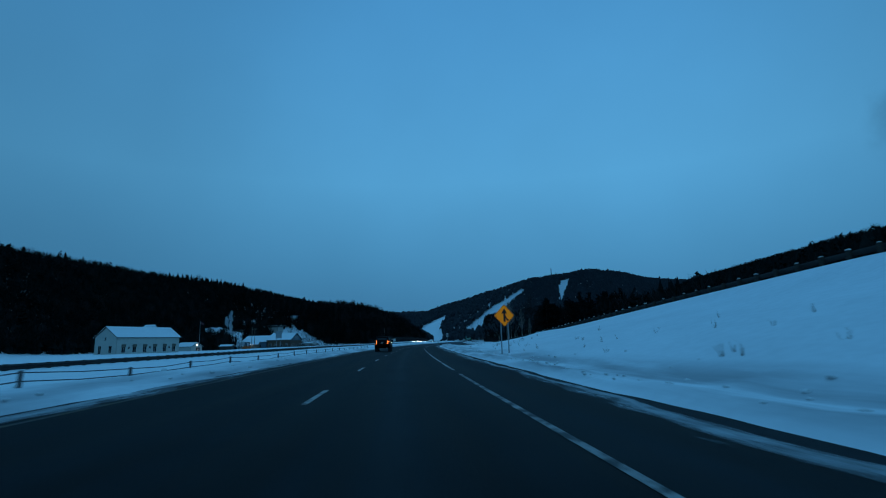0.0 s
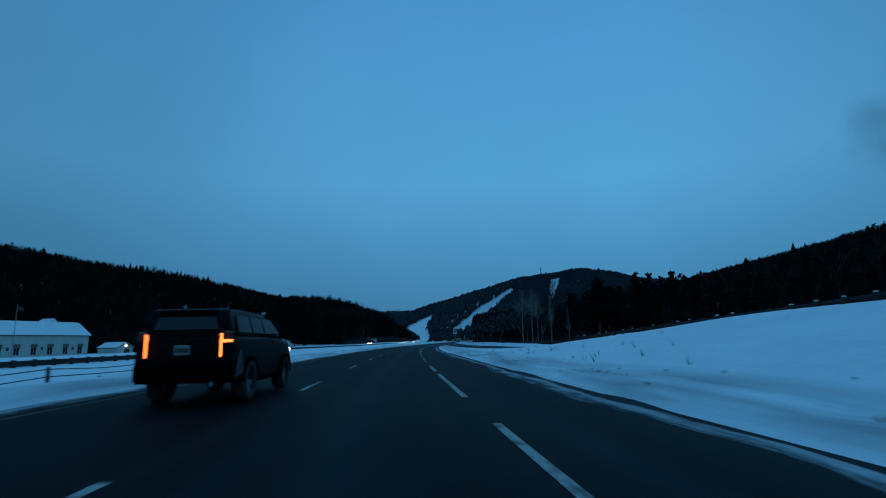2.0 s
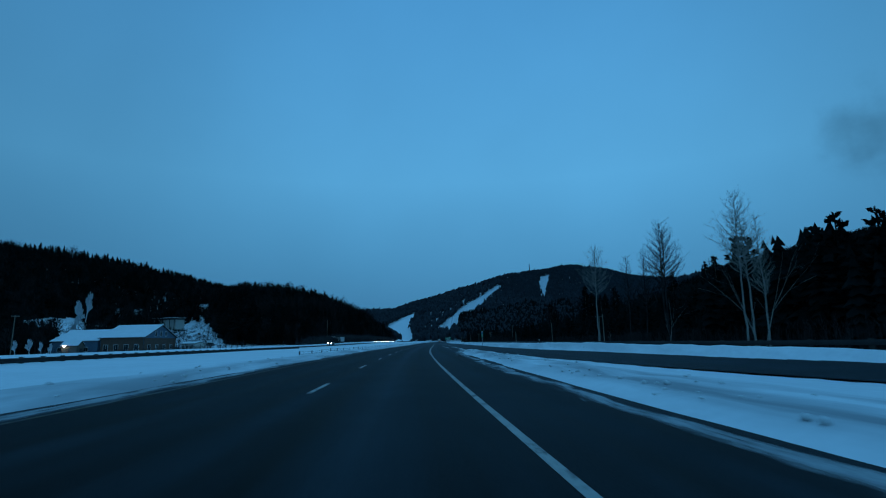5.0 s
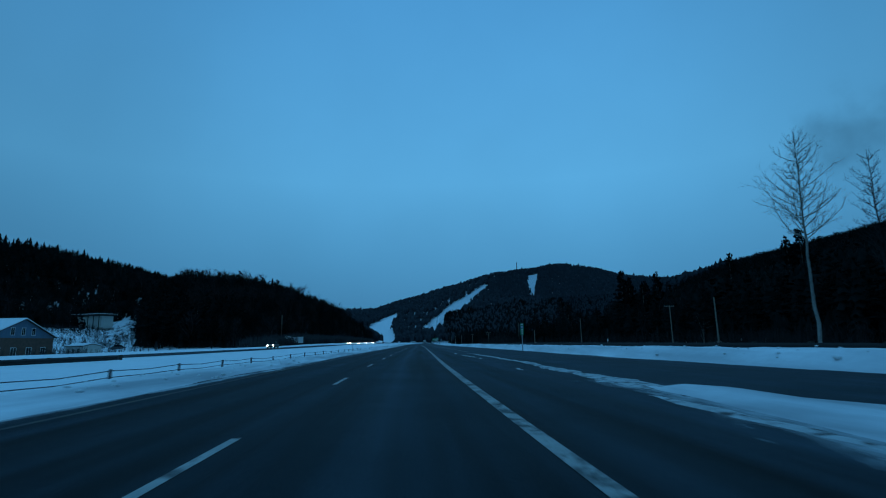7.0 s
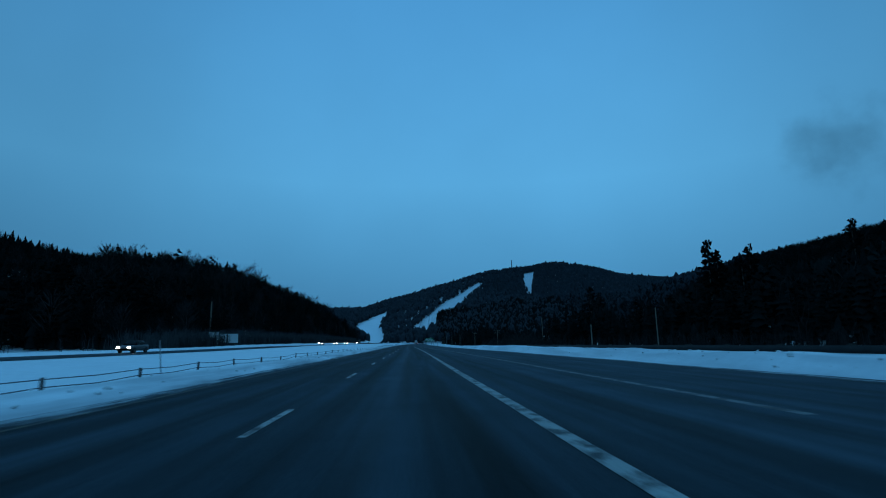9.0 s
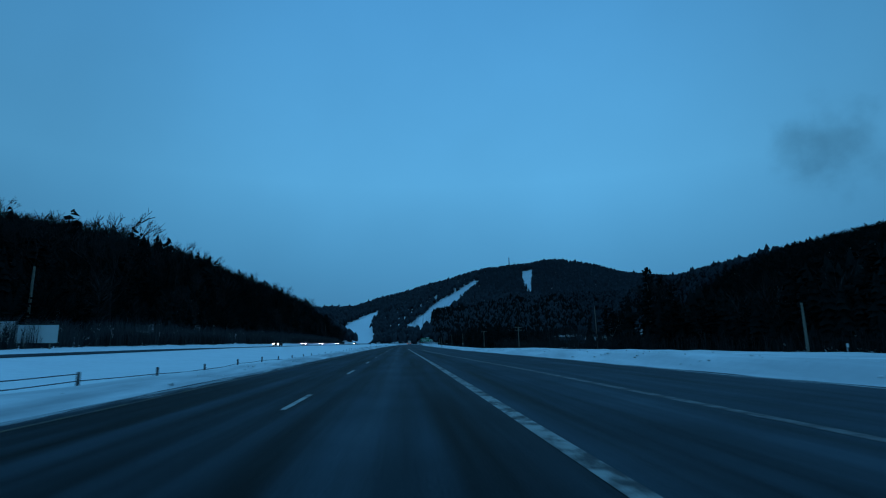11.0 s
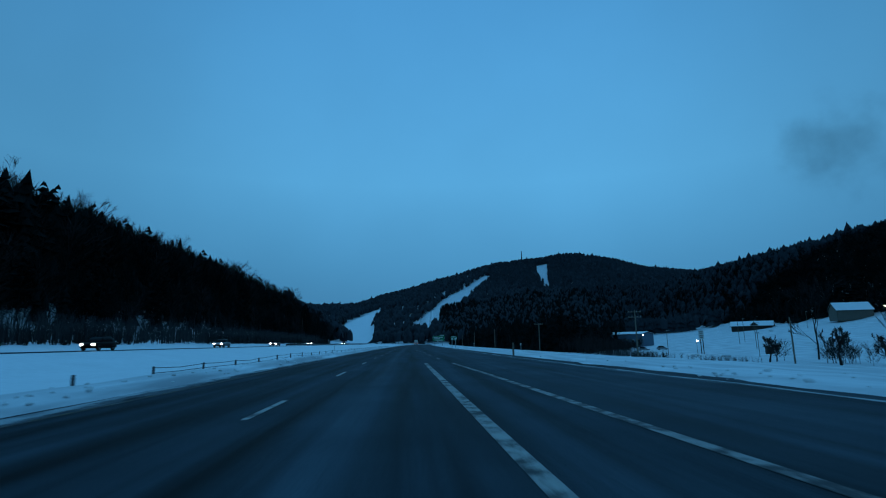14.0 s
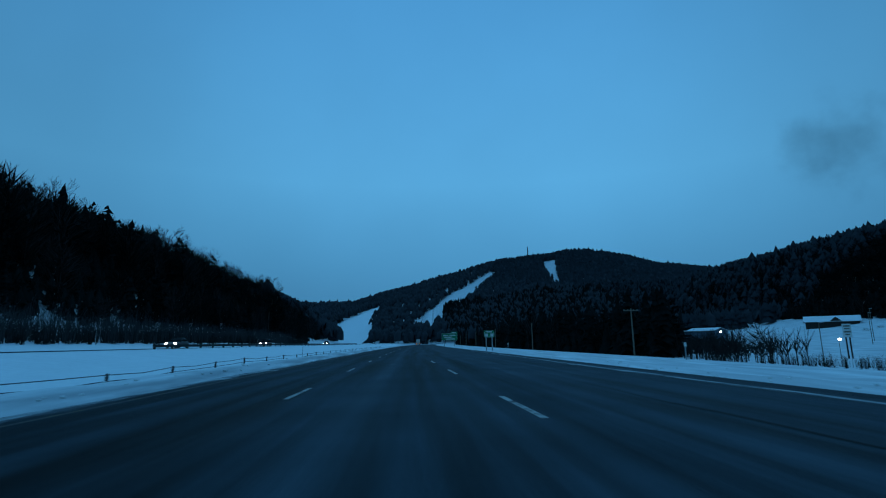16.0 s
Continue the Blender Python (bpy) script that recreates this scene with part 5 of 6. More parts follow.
            a, r = g.uniform(0, 6.28), g.uniform(0, fan) * h
            bx, by = x + g.normal(0, 0.12 * h), y + g.normal(0, 0.12 * h)
            tx, ty = bx + r * math.cos(a), by + r * math.sin(a)
            w = rad * (1 + 2 * h)
            px, py = -math.sin(a) * w, math.cos(a) * w
            vs += [(bx - w, by, z), (bx + w, by, z), (bx, by + w, z), (tx, ty, z + h)]
            fs += [(c, c + 1, c + 3), (c + 1, c + 2, c + 3), (c + 2, c, c + 3)]
            c += 4
            for q in range(2):
                f, e, b2 = g.uniform(0.4, 0.9), g.uniform(0.15, 0.35) * h, g.uniform(0, 6.28)
                mx, my, mz = bx + (tx - bx) * f, by + (ty - by) * f, z + h * f
                vs += [(mx - w * 0.6, my, mz), (mx + w * 0.6, my, mz), (mx, my + w * 0.6, mz), (mx + e * math.cos(b2) * 0.6, my + e * math.sin(b2) * 0.6, mz + e)]
                fs += [(c, c + 1, c + 3), (c + 1, c + 2, c + 3), (c + 2, c, c + 3)]
                c += 4
    return tagged(new(name, mesh_of(name, vs, fs, mat)), label, "brush", kind="stuff")


M_WEED = material("dry_weeds", (0.10, 0.085, 0.06), 0.9, spread=0.4)
M_SAPLING = material("pale_saplings", (0.038, 0.038, 0.040), 0.9, spread=0.4, scale=0.4, fine=5.0, per_object=0.5)
g_ = np.random.RandomState(17)
tufts("embankment_weeds", [(g_.uniform(8, 110), 11 + abs(g_.normal(0, 4.0))) for _ in range(60)], (0.1, 0.42), M_WEED, "dry weed stems poking through the embankment snow", 1, 6, 0.8)
tufts("woods_edge_saplings", [(g_.uniform(345, 640), -37.4 - abs(g_.normal(0, 6))) for _ in range(2600)], (0.8, 3.6), M_SAPLING, "slender leafless saplings on the snow at the foot of the woods", 2, 6, 0.10, 0.007)
gb = np.random.RandomState(14)
tufts("field_brush", [(495 + 20 * q + gb.normal(0, 1.2), 38 + 22 * q + gb.normal(0, 1.0)) for q in gb.uniform(0, 1, 110)], (0.35, 1.3), M_SAPLING, "low leafless brush behind the snow bank by the field", 21, 12, 0.6, 0.005)
tufts("field_brush", [(gb.uniform(486, 497), gb.uniform(54, 62)) for k in range(45)], (0.3, 1.1), M_SAPLING, "dry weeds and brush standing in the snowy field", 22, 12, 0.6, 0.005)
tufts("roadside_brush", [(s_, -37.2 - abs(g_.normal(0, 2.2))) for s_ in g_.uniform(352, 660, 900) if math.sin(s_ * 0.11) + math.sin(s_ * 0.047 + 1) > -0.6], (0.6, 2.2), M_TWIGS, "dark low brush along the far edge of the opposite carriageway", 6, 12, 0.45, 0.010)
tufts("clearing_brush", [q for q in [(g_.uniform(310, 490), -70 - g_.uniform(0, 110)) for _ in range(1100)] if q[0] < woods_start(q[1]) + 4], (0.8, 3.0), M_SAPLING, "frosted brush in the snowy clearing", 3, 8, 0.3, 0.008)
tufts("field_brush", [(s_, 41 + 0.62 * (s_ - 505) + g_.uniform(-3, 9)) for s_ in [g_.uniform(505, 545)]][0:1] + [(g_.uniform(508, 540), 46 + g_.uniform(0, 14)) for _ in range(70)], (0.5, 1.6), M_TWIGS, "dark leafless brush along the field edge", 4, 10, 0.3, 0.009)
tufts("right_woods_brush", [(s_, float(right_line(s_)) - 4 + abs(g_.normal(0, 5))) for s_ in np.linspace(165, 445, 900)], (1.0, 3.5), M_TWIGS, "dark brush at the foot of the woods", 5, 7, 0.25, 0.008)

# ---- single trees ----
def single_tree(name, s, u, h, tmpl, mat, label, width=1.0, turn=0.0, category="tree", sink=0.2, group="", crown=None, crown_mat=None):
    t = thing(name, at(s, u, turn=turn), label, category, group)
    tv, tf = tmpl
    v = tv * np.array([h * width, h * width, h]) - np.array([0, 0, sink])
    if crown is None:
        ob = new("branchwork", mesh_of("branchwork", v, tf, mat))
        ob.parent = t
    else:
        n = crown
        a = new("trunk", mesh_of("trunk", v, tf[:n], mat))
        b = new("crown", mesh_of("crown", v, tf[n:], crown_mat))
        a.parent = b.parent = t
    return t


# the tall bare trees at the right-hand edge of the woods
def leader_tree(seed, clear=0.42, reach=0.2, thick=0.0085, n=46, bend=0.009):
    """A tall leafless tree: one long tapering stem, upswept branches and fine twigs, 1 m high."""
    g = np.random.RandomState(seed)
    v, f = [], []

    def limb(p0, p1, r0, r1):
        d = (p1 - p0) / (np.linalg.norm(p1 - p0) + 1e-9)
        a = np.cross(d, (0.31, 0.9, 0.11))
        a /= np.linalg.norm(a) + 1e-9
        b = np.cross(d, a)
        c = len(v)
        for p, r in ((p0, r0), (p1, r1)):
            for k in range(4):
                v.append(tuple(p + r * (a * math.cos(1.571 * k) + b * math.sin(1.571 * k))))
        for k in range(4):
            f.append((c + k, c + (k + 1) % 4, c + 4 + k))
            f.append((c + (k + 1) % 4, c + 4 + (k + 1) % 4, c + 4 + k))

    stem = [np.array([0.0, 0.0, -0.02])]
    for k in range(14):
        stem.append(np.array([stem[-1][0] + g.normal(0, bend * 0.35), stem[-1][1] + g.normal(0, bend * 0.35), (k + 1) / 14]))
    for k in range(14):
        limb(stem[k], stem[k + 1], thick * (1 - 0.88 * k / 14), thick * (1 - 0.88 * (k + 1) / 14))
    def on_stem(z):
        k = min(13, int(z * 14))
        q = z * 14 - k
        return stem[k] * (1 - q) + stem[k + 1] * q
    for j in range(n):
        z = clear + (0.96 - clear) * (j + g.uniform(0, 0.6)) / n
        p = on_stem(z)
        a = 2.4 * j + g.uniform(-0.5, 0.5)
        ln = reach * (1 - 0.75 * ((z - clear) / (1 - clear)) ** 1.3) * g.uniform(0.55, 1.15)
        r = thick * 0.42 * (1 - 0.7 * z)
        d = np.array([math.cos(a), math.sin(a), g.uniform(0.35, 1.0)])
        for q in range(3):
            d = d / np.linalg.norm(d)
            e = p + d * ln / 3
            limb(p, e, r, r * 0.7)
            for w in range(4):
                b = d + g.normal(0, 0.55, 3) + np.array([0, 0, 0.35])
                b = b / np.linalg.norm(b)
                m_ = p + (e - p) * g.uniform(0.2, 1)
                e2 = m_ + b * ln * g.uniform(0.2, 0.42)
                limb(m_, e2, r * 0.4, r * 0.2)
                for w2 in range(3):
                    b3 = b + g.normal(0, 0.5, 3)
                    b3 = b3 / np.linalg.norm(b3)
                    m3 = m_ + (e2 - m_) * g.uniform(0.4, 1)
                    limb(m3, m3 + b3 * ln * g.uniform(0.1, 0.22), r * 0.22, r * 0.1)
            p, r = e, r * 0.7
            d = d + np.array([g.normal(0, 0.2), g.normal(0, 0.2), 0.22])
    v = np.array(v)
    v[:, 2] /= v[:, 2].max()
    return v, np.array(f)


TALL = [leader_tree(60 + k, (0.5, 0.42, 0.38, 0.45)[k], (0.21, 0.17, 0.15, 0.22)[k]) for k in range(4)]
for k, (s, u, h) in enumerate(((244, 37, 20.5), (243, 43, 18.5), (238, 44, 19.0), (236, 47, 24.5), (231, 45, 22.0), (240, 58, 17.0))):
    single_tree("bare_tree", s, u, h, TALL[k % 4], M_BIRCH if k == 0 else M_TWIGS, "tall leafless tree before dark woods", 1.0, 90 * k, group="bare trees")
for s, u, h, w in ((187, 31.0, 14.5, 20), (188.5, 32.6, 13.5, 140), (193, 37, 14.0, 250), (178, 38, 9.0, 310)):
    single_tree("birch", s, u, h, TALL[w % 4], M_BIRCH, "slim upright white birch before dark woods", 0.9, w, group="birches")
LEAN = bare_tree(71, 3, 2, 0.28, 0.35, thick=0.009, clear=0.55)
for s, u, h, w in ((188, 33, 9.5, 0), (166, 45.5, 10.5, 20), (181, 28, 7.5, 200), (212, 36, 8, 60), (298, 57, 7, 80), (425, 47, 8, 300)):
    single_tree("birch", s, u, h, LEAN, M_BIRCH, "slender leaning white birch before dark woods", 0.75, w, group="birches")
# spruces and pines at the corner of the right-hand woods
CORNER = [conifer(17, 13, 61, 0.5), pine(62, 56), conifer(15, 12, 63, 0.55), pine(64, 60)]
gc = np.random.RandomState(12)
for k in range(62):
    s, u = gc.uniform(164, 216), gc.uniform(46, 66)
    single_tree("spruce" if k % 2 == 0 else "pine", s, u, gc.uniform(7.5, 9.8) + 0.14 * min(s - 164, 36) + 1.8 * float(smooth(174, 186, s)) - 1.6 * (1 - float(smooth(168, 178, s))), CORNER[k % 4], M_NEEDLES, "dark spruce crowded at the corner of the forest" if k % 2 == 0 else "dark pine crowded at the corner of the forest", gc.uniform(0.85, 1.2), gc.uniform(0, 360), group="corner conifers")
for k in range(26):
    s, u = gc.uniform(164, 190), gc.uniform(57, 76)
    single_tree("spruce" if k % 2 == 0 else "pine", s, u, 0.16 * (s - 79) + gc.uniform(-1.2, 0.6) - gz(s, u), CORNER[k % 4], M_NEEDLES, "tall dark spruce behind the corner of the forest" if k % 2 == 0 else "tall dark pine behind the corner of the forest", gc.uniform(0.7, 0.95), gc.uniform(0, 360), group="corner conifers")
# white pines that stand above the right-hand woods
for k, (s, u, top) in enumerate(((168, 42.2, 13.9), (170, 45, 12.2), (374.7, 73.4, 24), (377, 77, 22), (383.5, 90, 24.5), (371, 79, 19.5), (380, 84, 21), (468, 78, 22.5), (466, 81, 20), (381, 117, 31), (351, 121, 33.5), (353, 118, 31), (640, -47, 17), (650, -49, 19), (660, -50, 21), (668, -53, 19), (628, -51, 18), (655, -57, 21), (612, -56, 18))):
    h = top - gz(s, u)
    t = thing("white_pine", at(s, u, turn=47 * k), "tall white pine with open clumps of dark needles", "tree", "white pines")
    tv, tf = pine(80 + k, 140 if k < 2 else 84)
    w = 1.25 if k < 2 else 0.8
    v = tv * np.array([h * w, h * w, h])
    for nm, sl, mt in (("trunk", slice(0, 8), M_BARK), ("crown", slice(8, None), M_NEEDLES)):
        ob = new(nm, mesh_of(nm, v, tf[sl], mt))
        ob.parent = t
# leafless crowns along the left-hand ridge
RIDGE = [bare_tree(90 + k, 5, 3, 0.0, 0.44, thick=0.015, clear=0.35, least=0.0016) for k in range(4)]
gr = np.random.RandomState(9)
for k in range(44):
    s = 400 + 9.5 * k + gr.uniform(-4, 4)
    u = -66 - gr.uniform(0, 34)
    single_tree("bare_tree", s, u, gr.uniform(11.5, 14.5) + 3.0 * float(smooth(470, 500, s)), RIDGE[k % 4], M_TWIGS, "leafless hardwood rising above the hillside forest", 0.75, 80 * k, group="ridge hardwoods")
for s, u, h in ((412, -62, 15), (404, -66, 13), (418, -70, 13), (571, -92.6, 17), (600, -63.7, 17), (412.7, -49, 22), (428, -54.5, 20), (466, -61, 17), (536, -78, 16), (459, 77, 24), (700, 120, 14), (512, 92, 19)):
    single_tree("bare_tree", s, u, h, RIDGE[1], M_TWIGS, "leafless hardwood with a round crown against the sky", 0.9, 30, group="ridge hardwoods")
# apple trees in the field and the frosted poplar
APPLE = [bare_tree(112 + k, 5, 3, 0.15, 0.72, thick=0.03, clear=0.2, least=0.0045) for k in range(2)]
for k, (s, u, h, w) in enumerate(((494, 68, 5.0, 1.45), (481, 70.5, 6.4, 1.4), (475, 73, 5.2, 1.4), (470, 69, 3.2, 1.2), (499, 73, 4.0, 1.3))):
    single_tree("apple_tree", s, u, h, APPLE[k % 2], M_TWIGS, "low spreading leafless apple tree in the snow", w, 70 * k, group="apple trees")
g_ = np.random.RandomState(3)
FROST = bare_tree(120, 5, 4, 0.0, 0.28, thick=0.02, clear=0.12, least=0.0055)
single_tree("frosted_poplar", 422, -182, 17.5, FROST, M_FROST, "tall narrow poplar white with frost", 0.95, 10)
for s, u, h in ((413, -179, 12.5), (404, -173, 10.0), (394, -168, 8.0), (383, -161, 6.5), (296, -117, 5.0), (298, -114.5, 5.5), (300, -112.5, 4.5), (302, -111, 4.0), (470, -184, 11), (474, -183, 12), (450, -183, 10)):
    single_tree("frosted_tree", s, u, h, FROST, M_FROST, "bushy tree white with frost", 1.2, 40 * h, group="frosted trees")

# ---- buildings ----
M_SIDING_WHITE = material("off_white_siding", (0.52, 0.50, 0.45), 0.8, spread=0.1, scale=0.8, fine=14.0, bump=0.15)
M_SIDING_BLUE = material("blue_grey_siding", (0.10, 0.15, 0.20), 0.8, spread=0.15, scale=0.8, fine=14.0)
M_BRICK = material("brown_brick", (0.13, 0.07, 0.05), 0.85, spread=0.3, scale=1.2, fine=16.0, bump=0.2)
M_TAN = material("tan_siding", (0.15, 0.125, 0.10), 0.85, spread=0.15, scale=0.8, fine=14.0)
M_DARK_WOOD = material("dark_stained_wood", (0.045, 0.035, 0.03), 0.85, spread=0.3, scale=1.0, fine=12.0)
M_PANE = material("dark_window_glass", (0.012, 0.014, 0.018), 0.12, spread=0.1, spec=0.5)
M_TRIM = material("white_trim", (0.60, 0.59, 0.56), 0.7, spread=0.08)
M_ROOF_SNOW = material("roof_snow", (0.78, 0.81, 0.84), 0.75, spread=0.06, scale=0.5, fine=5.0, bump=0.3)
M_LAMP = material("yard_lamp_glow", (0.8, 0.8, 0.75), 0.4, spread=0.02, emit=(1.0, 0.93, 0.78), strength=9.0)
M_ORANGE = material("orange_tarp", (0.42, 0.09, 0.02), 0.7, spread=0.2)


def opening(t, x, y, z, w, h, axis, door=False):
    """A framed window or door set on a wall; axis 'y' faces along -y, 'x' along +x, '-x' along -x."""
    win = new("door" if door else "window")
    win.parent = t
    win.matrix_basis = Matrix.Translation((x, y, z)) @ Matrix.Rotation(radians({"y": 0, "x": 90, "-x": -90}[axis]), 4, "Z")
    bm = bmesh.new()
    for sx, sz, px, pz in ((w + 0.2, 0.12, 0, h / 2 + 0.05), (w + 0.2, 0.12, 0, -h / 2 - 0.05), (0.1, h, -w / 2 - 0.05, 0), (0.1, h, w / 2 + 0.05, 0), (0.05, h, 0, 0)):
        box(bm, (sx, 0.1, sz), (px, -0.03, pz))
    part("frame", bm, M_TRIM, win)
    bm = bmesh.new()
    box(bm, (w, 0.04, h), (0, -0.02, 0))
    part("pane", bm, M_DARK_WOOD if door else M_PANE, win)


def gabled(name, label, m, length, width, eave, peak, wall_mat, gable_mat, over=0.5, low=None, base_mat=None, drop=1.5):
    """A gabled building, ridge along its x axis, snow on the roof."""
    t = thing(name, m, label, "building")
    L, W = length / 2, width / 2
    for sy in (-1, 1):
        bm = bmesh.new()
        box(bm, (length, 0.25, eave + drop), (0, sy * (W - 0.125), (eave - drop) / 2))
        part("long_wall", bm, wall_mat, t)
    for sx in (-1, 1):
        bm = bmesh.new()
        vs = [(-W, -drop), (W, -drop), (W, eave), (0, peak), (-W, eave)]
        poly(bm, vs, 0.25)
        bmesh.ops.rotate(bm, cent=(0, 0, 0), matrix=Matrix.Rotation(radians(90), 3, "Z"), verts=bm.verts)
        bmesh.ops.translate(bm, vec=(sx * (L - 0.125), 0, 0), verts=bm.verts)
        part("gable_wall", bm, gable_mat, t)
    slope = (peak - eave) / W
    for sy in (-1, 1):
        for nm, mt, lift, th, ov in (("roof", M_DARK_WOOD, 0.0, 0.18, over), ("roof_snow", M_ROOF_SNOW, 0.18, 0.22, over - 0.06)):
            bm = bmesh.new()
            pts = [(0, peak + lift), (sy * (W + ov), eave - slope * ov + lift), (sy * (W + ov), eave - slope * ov + lift + th), (0, peak + lift + th)]
            poly(bm, pts if sy > 0 else pts[::-1], length + 2 * ov)
            bmesh.ops.rotate(bm, cent=(0, 0, 0), matrix=Matrix.Rotation(radians(90), 3, "Z"), verts=bm.verts)
            part(nm, bm, mt, t)
    return t


# long white building, its side to the road and its gable to the arriving traffic
hm = pose(-151.55, 232.96, -1.1, 0, 0, 74.6)
t = gabled("white_building", "long off-white clapboard building with a snowy roof", hm, 33.5, 12.8, 7.6, 12.0, M_SIDING_WHITE, M_SIDING_WHITE, 0.6)
for k in range(6):
    opening(t, -13.4 + 5.4 * k, -6.4, 2.5, 1.7, 3.2, "y")
    bm = bmesh.new()
    box(bm, (1.9, 0.5, 1.3), (-13.4 + 5.4 * k, -6.6, 3.75), Matrix.Rotation(radians(12), 4, "X"), bevel=0.05)
    part("awning", bm, M_TAN, t, "dull brown window awning")
for k in range(3):
    opening(t, -10.7 + 10.8 * k, -6.4, 2.9, 0.8, 1.1, "y")
for y, z, w, h in ((-3.0, 2.4, 1.7, 3.0), (3.2, 2.2, 1.5, 3.4), (0.2, 6.9, 1.0, 1.4)):
    opening(t, -16.78, y, z, w, h, "-x")
bm = bmesh.new()
poly(bm, [(-4.2, 9.6), (4.2, 9.6), (0, 13.4)], 6.0)
bmesh.ops.translate(bm, vec=(8.0, 3.2, 0.3), verts=bm.verts)
part("cross_gable", bm, M_ROOF_SNOW, t)
# flagpole before it
t = thing("flagpole", at(135, -55), "slim pale flagpole before the white building", "flagpole")
bm = bmesh.new()
rod(bm, (0, 0, -0.5), (0, 0, 8.2), 0.06, 0.03, 8)
part("pole", bm, M_STEEL, t)
bm = bmesh.new()
box(bm, (0.9, 0.02, 0.55), (0.5, 0, 7.7))
for v in bm.verts:
    v.co.z -= 0.25 * max(0, v.co.x)
part("flag", bm, M_SIGN_RED, t)
# the small lit shed
t = gabled("shed", "white gabled shed lit by a lamp under its gable", at(298, -147.5, -1.4, turn=-12), 11, 9, 3.1, 5.3, M_SIDING_WHITE, M_SIDING_WHITE, 0.4)
bm = bmesh.new()
bmesh.ops.create_icosphere(bm, subdivisions=2, radius=0.36)
bmesh.ops.scale(bm, vec=(1, 1, 0.8), verts=bm.verts)
bmesh.ops.translate(bm, vec=(5.8, 0.2, 4.0), verts=bm.verts)
part("lamp", bm, M_LAMP, t)
opening(t, 5.5, 1.0, 1.3, 3.2, 2.6, "x", True)
# brick and blue building with a gable to the road
t = gabled("brick_building", "brown brick building with a grey gable and snowy roof", at(335, -103.3, -1.4), 15, 21.5, 6.0, 10.3, M_BRICK, M_SIDING_BLUE, 0.6)
bm = bmesh.new()
box(bm, (0.12, 21.5, 6.2), (7.56, 0, 2.6))
part("brick_facing", bm, M_BRICK, t)
for k in range(3):
    opening(t, 7.5, -3.4 + 3.4 * k, 7.3, 1.1, 1.7, "x")
for k in range(4):
    opening(t, 7.63, -7.6 + 4.9 * k, 2.2, 1.6, 2.2, "x", k == 1)
for k in range(4):
    opening(t, -5.5 + 3.5 * k, -10.75, 2.4, 1.4, 2.2, "y")
t = gabled("blue_wing", "low blue-grey wing with a snow-covered roof", at(334, -119.3, -1.4), 16, 20, 5.0, 8.8, M_SIDING_BLUE, M_SIDING_BLUE, 0.5)
for k in range(3):
    opening(t, -5 + 4.5 * k, -10.0, 2.2, 1.3, 1.4, "y")
t = gabled("porch_hut", "small grey porch hut with a bright lamp", at(319, -116.5, -1.4, turn=10), 5.0, 4.4, 3.4, 4.8, M_TAN, M_TAN, 0.25)
bm = bmesh.new()
bmesh.ops.create_icosphere(bm, subdivisions=2, radius=0.42)
bmesh.ops.scale(bm, vec=(1, 1, 0.85), verts=bm.verts)
bmesh.ops.translate(bm, vec=(-1.4, -2.6, 3.4), verts=bm.verts)
part("lamp", bm, M_LAMP, t)
t = gabled("garage", "small white garage with a snowy roof and dark doors", at(353, -92, -0.6, turn=-28), 8, 5, 2.6, 3.2, M_SIDING_WHITE, M_SIDING_WHITE, 0.2)
for k in range(3):
    opening(t, -2.6 + 2.4 * k, -2.5, 1.1, 1.2, 1.9, "y", True)
# orange covered load and a low dark shelter between the poles
t = thing("covered_trailer", at(263, -96.5, turn=6), "orange tarpaulin-covered trailer in the yard", "trailer")
bm = bmesh.new()
box(bm, (4.2, 2.2, 1.5), (0, 0, 1.3), bevel=0.15)
part("tarpaulin", bm, M_ORANGE, t)
for x in (-1.2, 1.2):
    bm = bmesh.new()
    rod(bm, (x, -1.1, 0.4), (x, -0.85, 0.4), 0.4, sides=16)
    part("wheel", bm, M_BLACK, t)
t = gabled("shelter", "low dark open shelter with snow on its roof", at(271, -111, -1.1, turn=6), 6, 5, 2.4, 3.1, M_DARK_WOOD, M_DARK_WOOD, 0.4)
# the hillside pavilion
t = thing("pavilion", at(480, -168.5, 12.3, turn=-22), "long pale building with a flat dark roof on the hillside", "building")
bm = bmesh.new()
box(bm, (21.0, 9.0, 0.75), (0, 0, 6.4), bevel=0.08)
part("roof", bm, M_DARK_WOOD, t)
bm = bmesh.new()
box(bm, (21.2, 9.2, 0.22), (0, 0, 6.9), bevel=0.1)
part("roof_snow", bm, M_ROOF_SNOW, t)
bm = bmesh.new()
box(bm, (19.6, 0.2, 8.6), (0, -2.6, 1.45))
part("front_wall", bm, M_SIDING_WHITE, t)
for x in (-9.7, 9.7):
    bm = bmesh.new()
    box(bm, (0.2, 6.4, 8.6), (x, 0.6, 1.45))
    part("end_wall", bm, M_SIDING_WHITE, t)
for k in range(6):
    bm = bmesh.new()
    box(bm, (0.3, 0.3, 8.6), (-10.0 + 4.0 * k, -4.2, 1.45), bevel=0.03)
    part("column", bm, M_DARK_WOOD, t)
# small house higher on the slope
t = gabled("hill_house", "small white house among trees on the slope", at(506, -156, turn=0), 8, 6, 2.6, 4.4, M_SIDING_WHITE, M_SIDING_WHITE, 0.4)
opening(t, -1.5, -3.0, 1.5, 1.0, 1.2, "y")

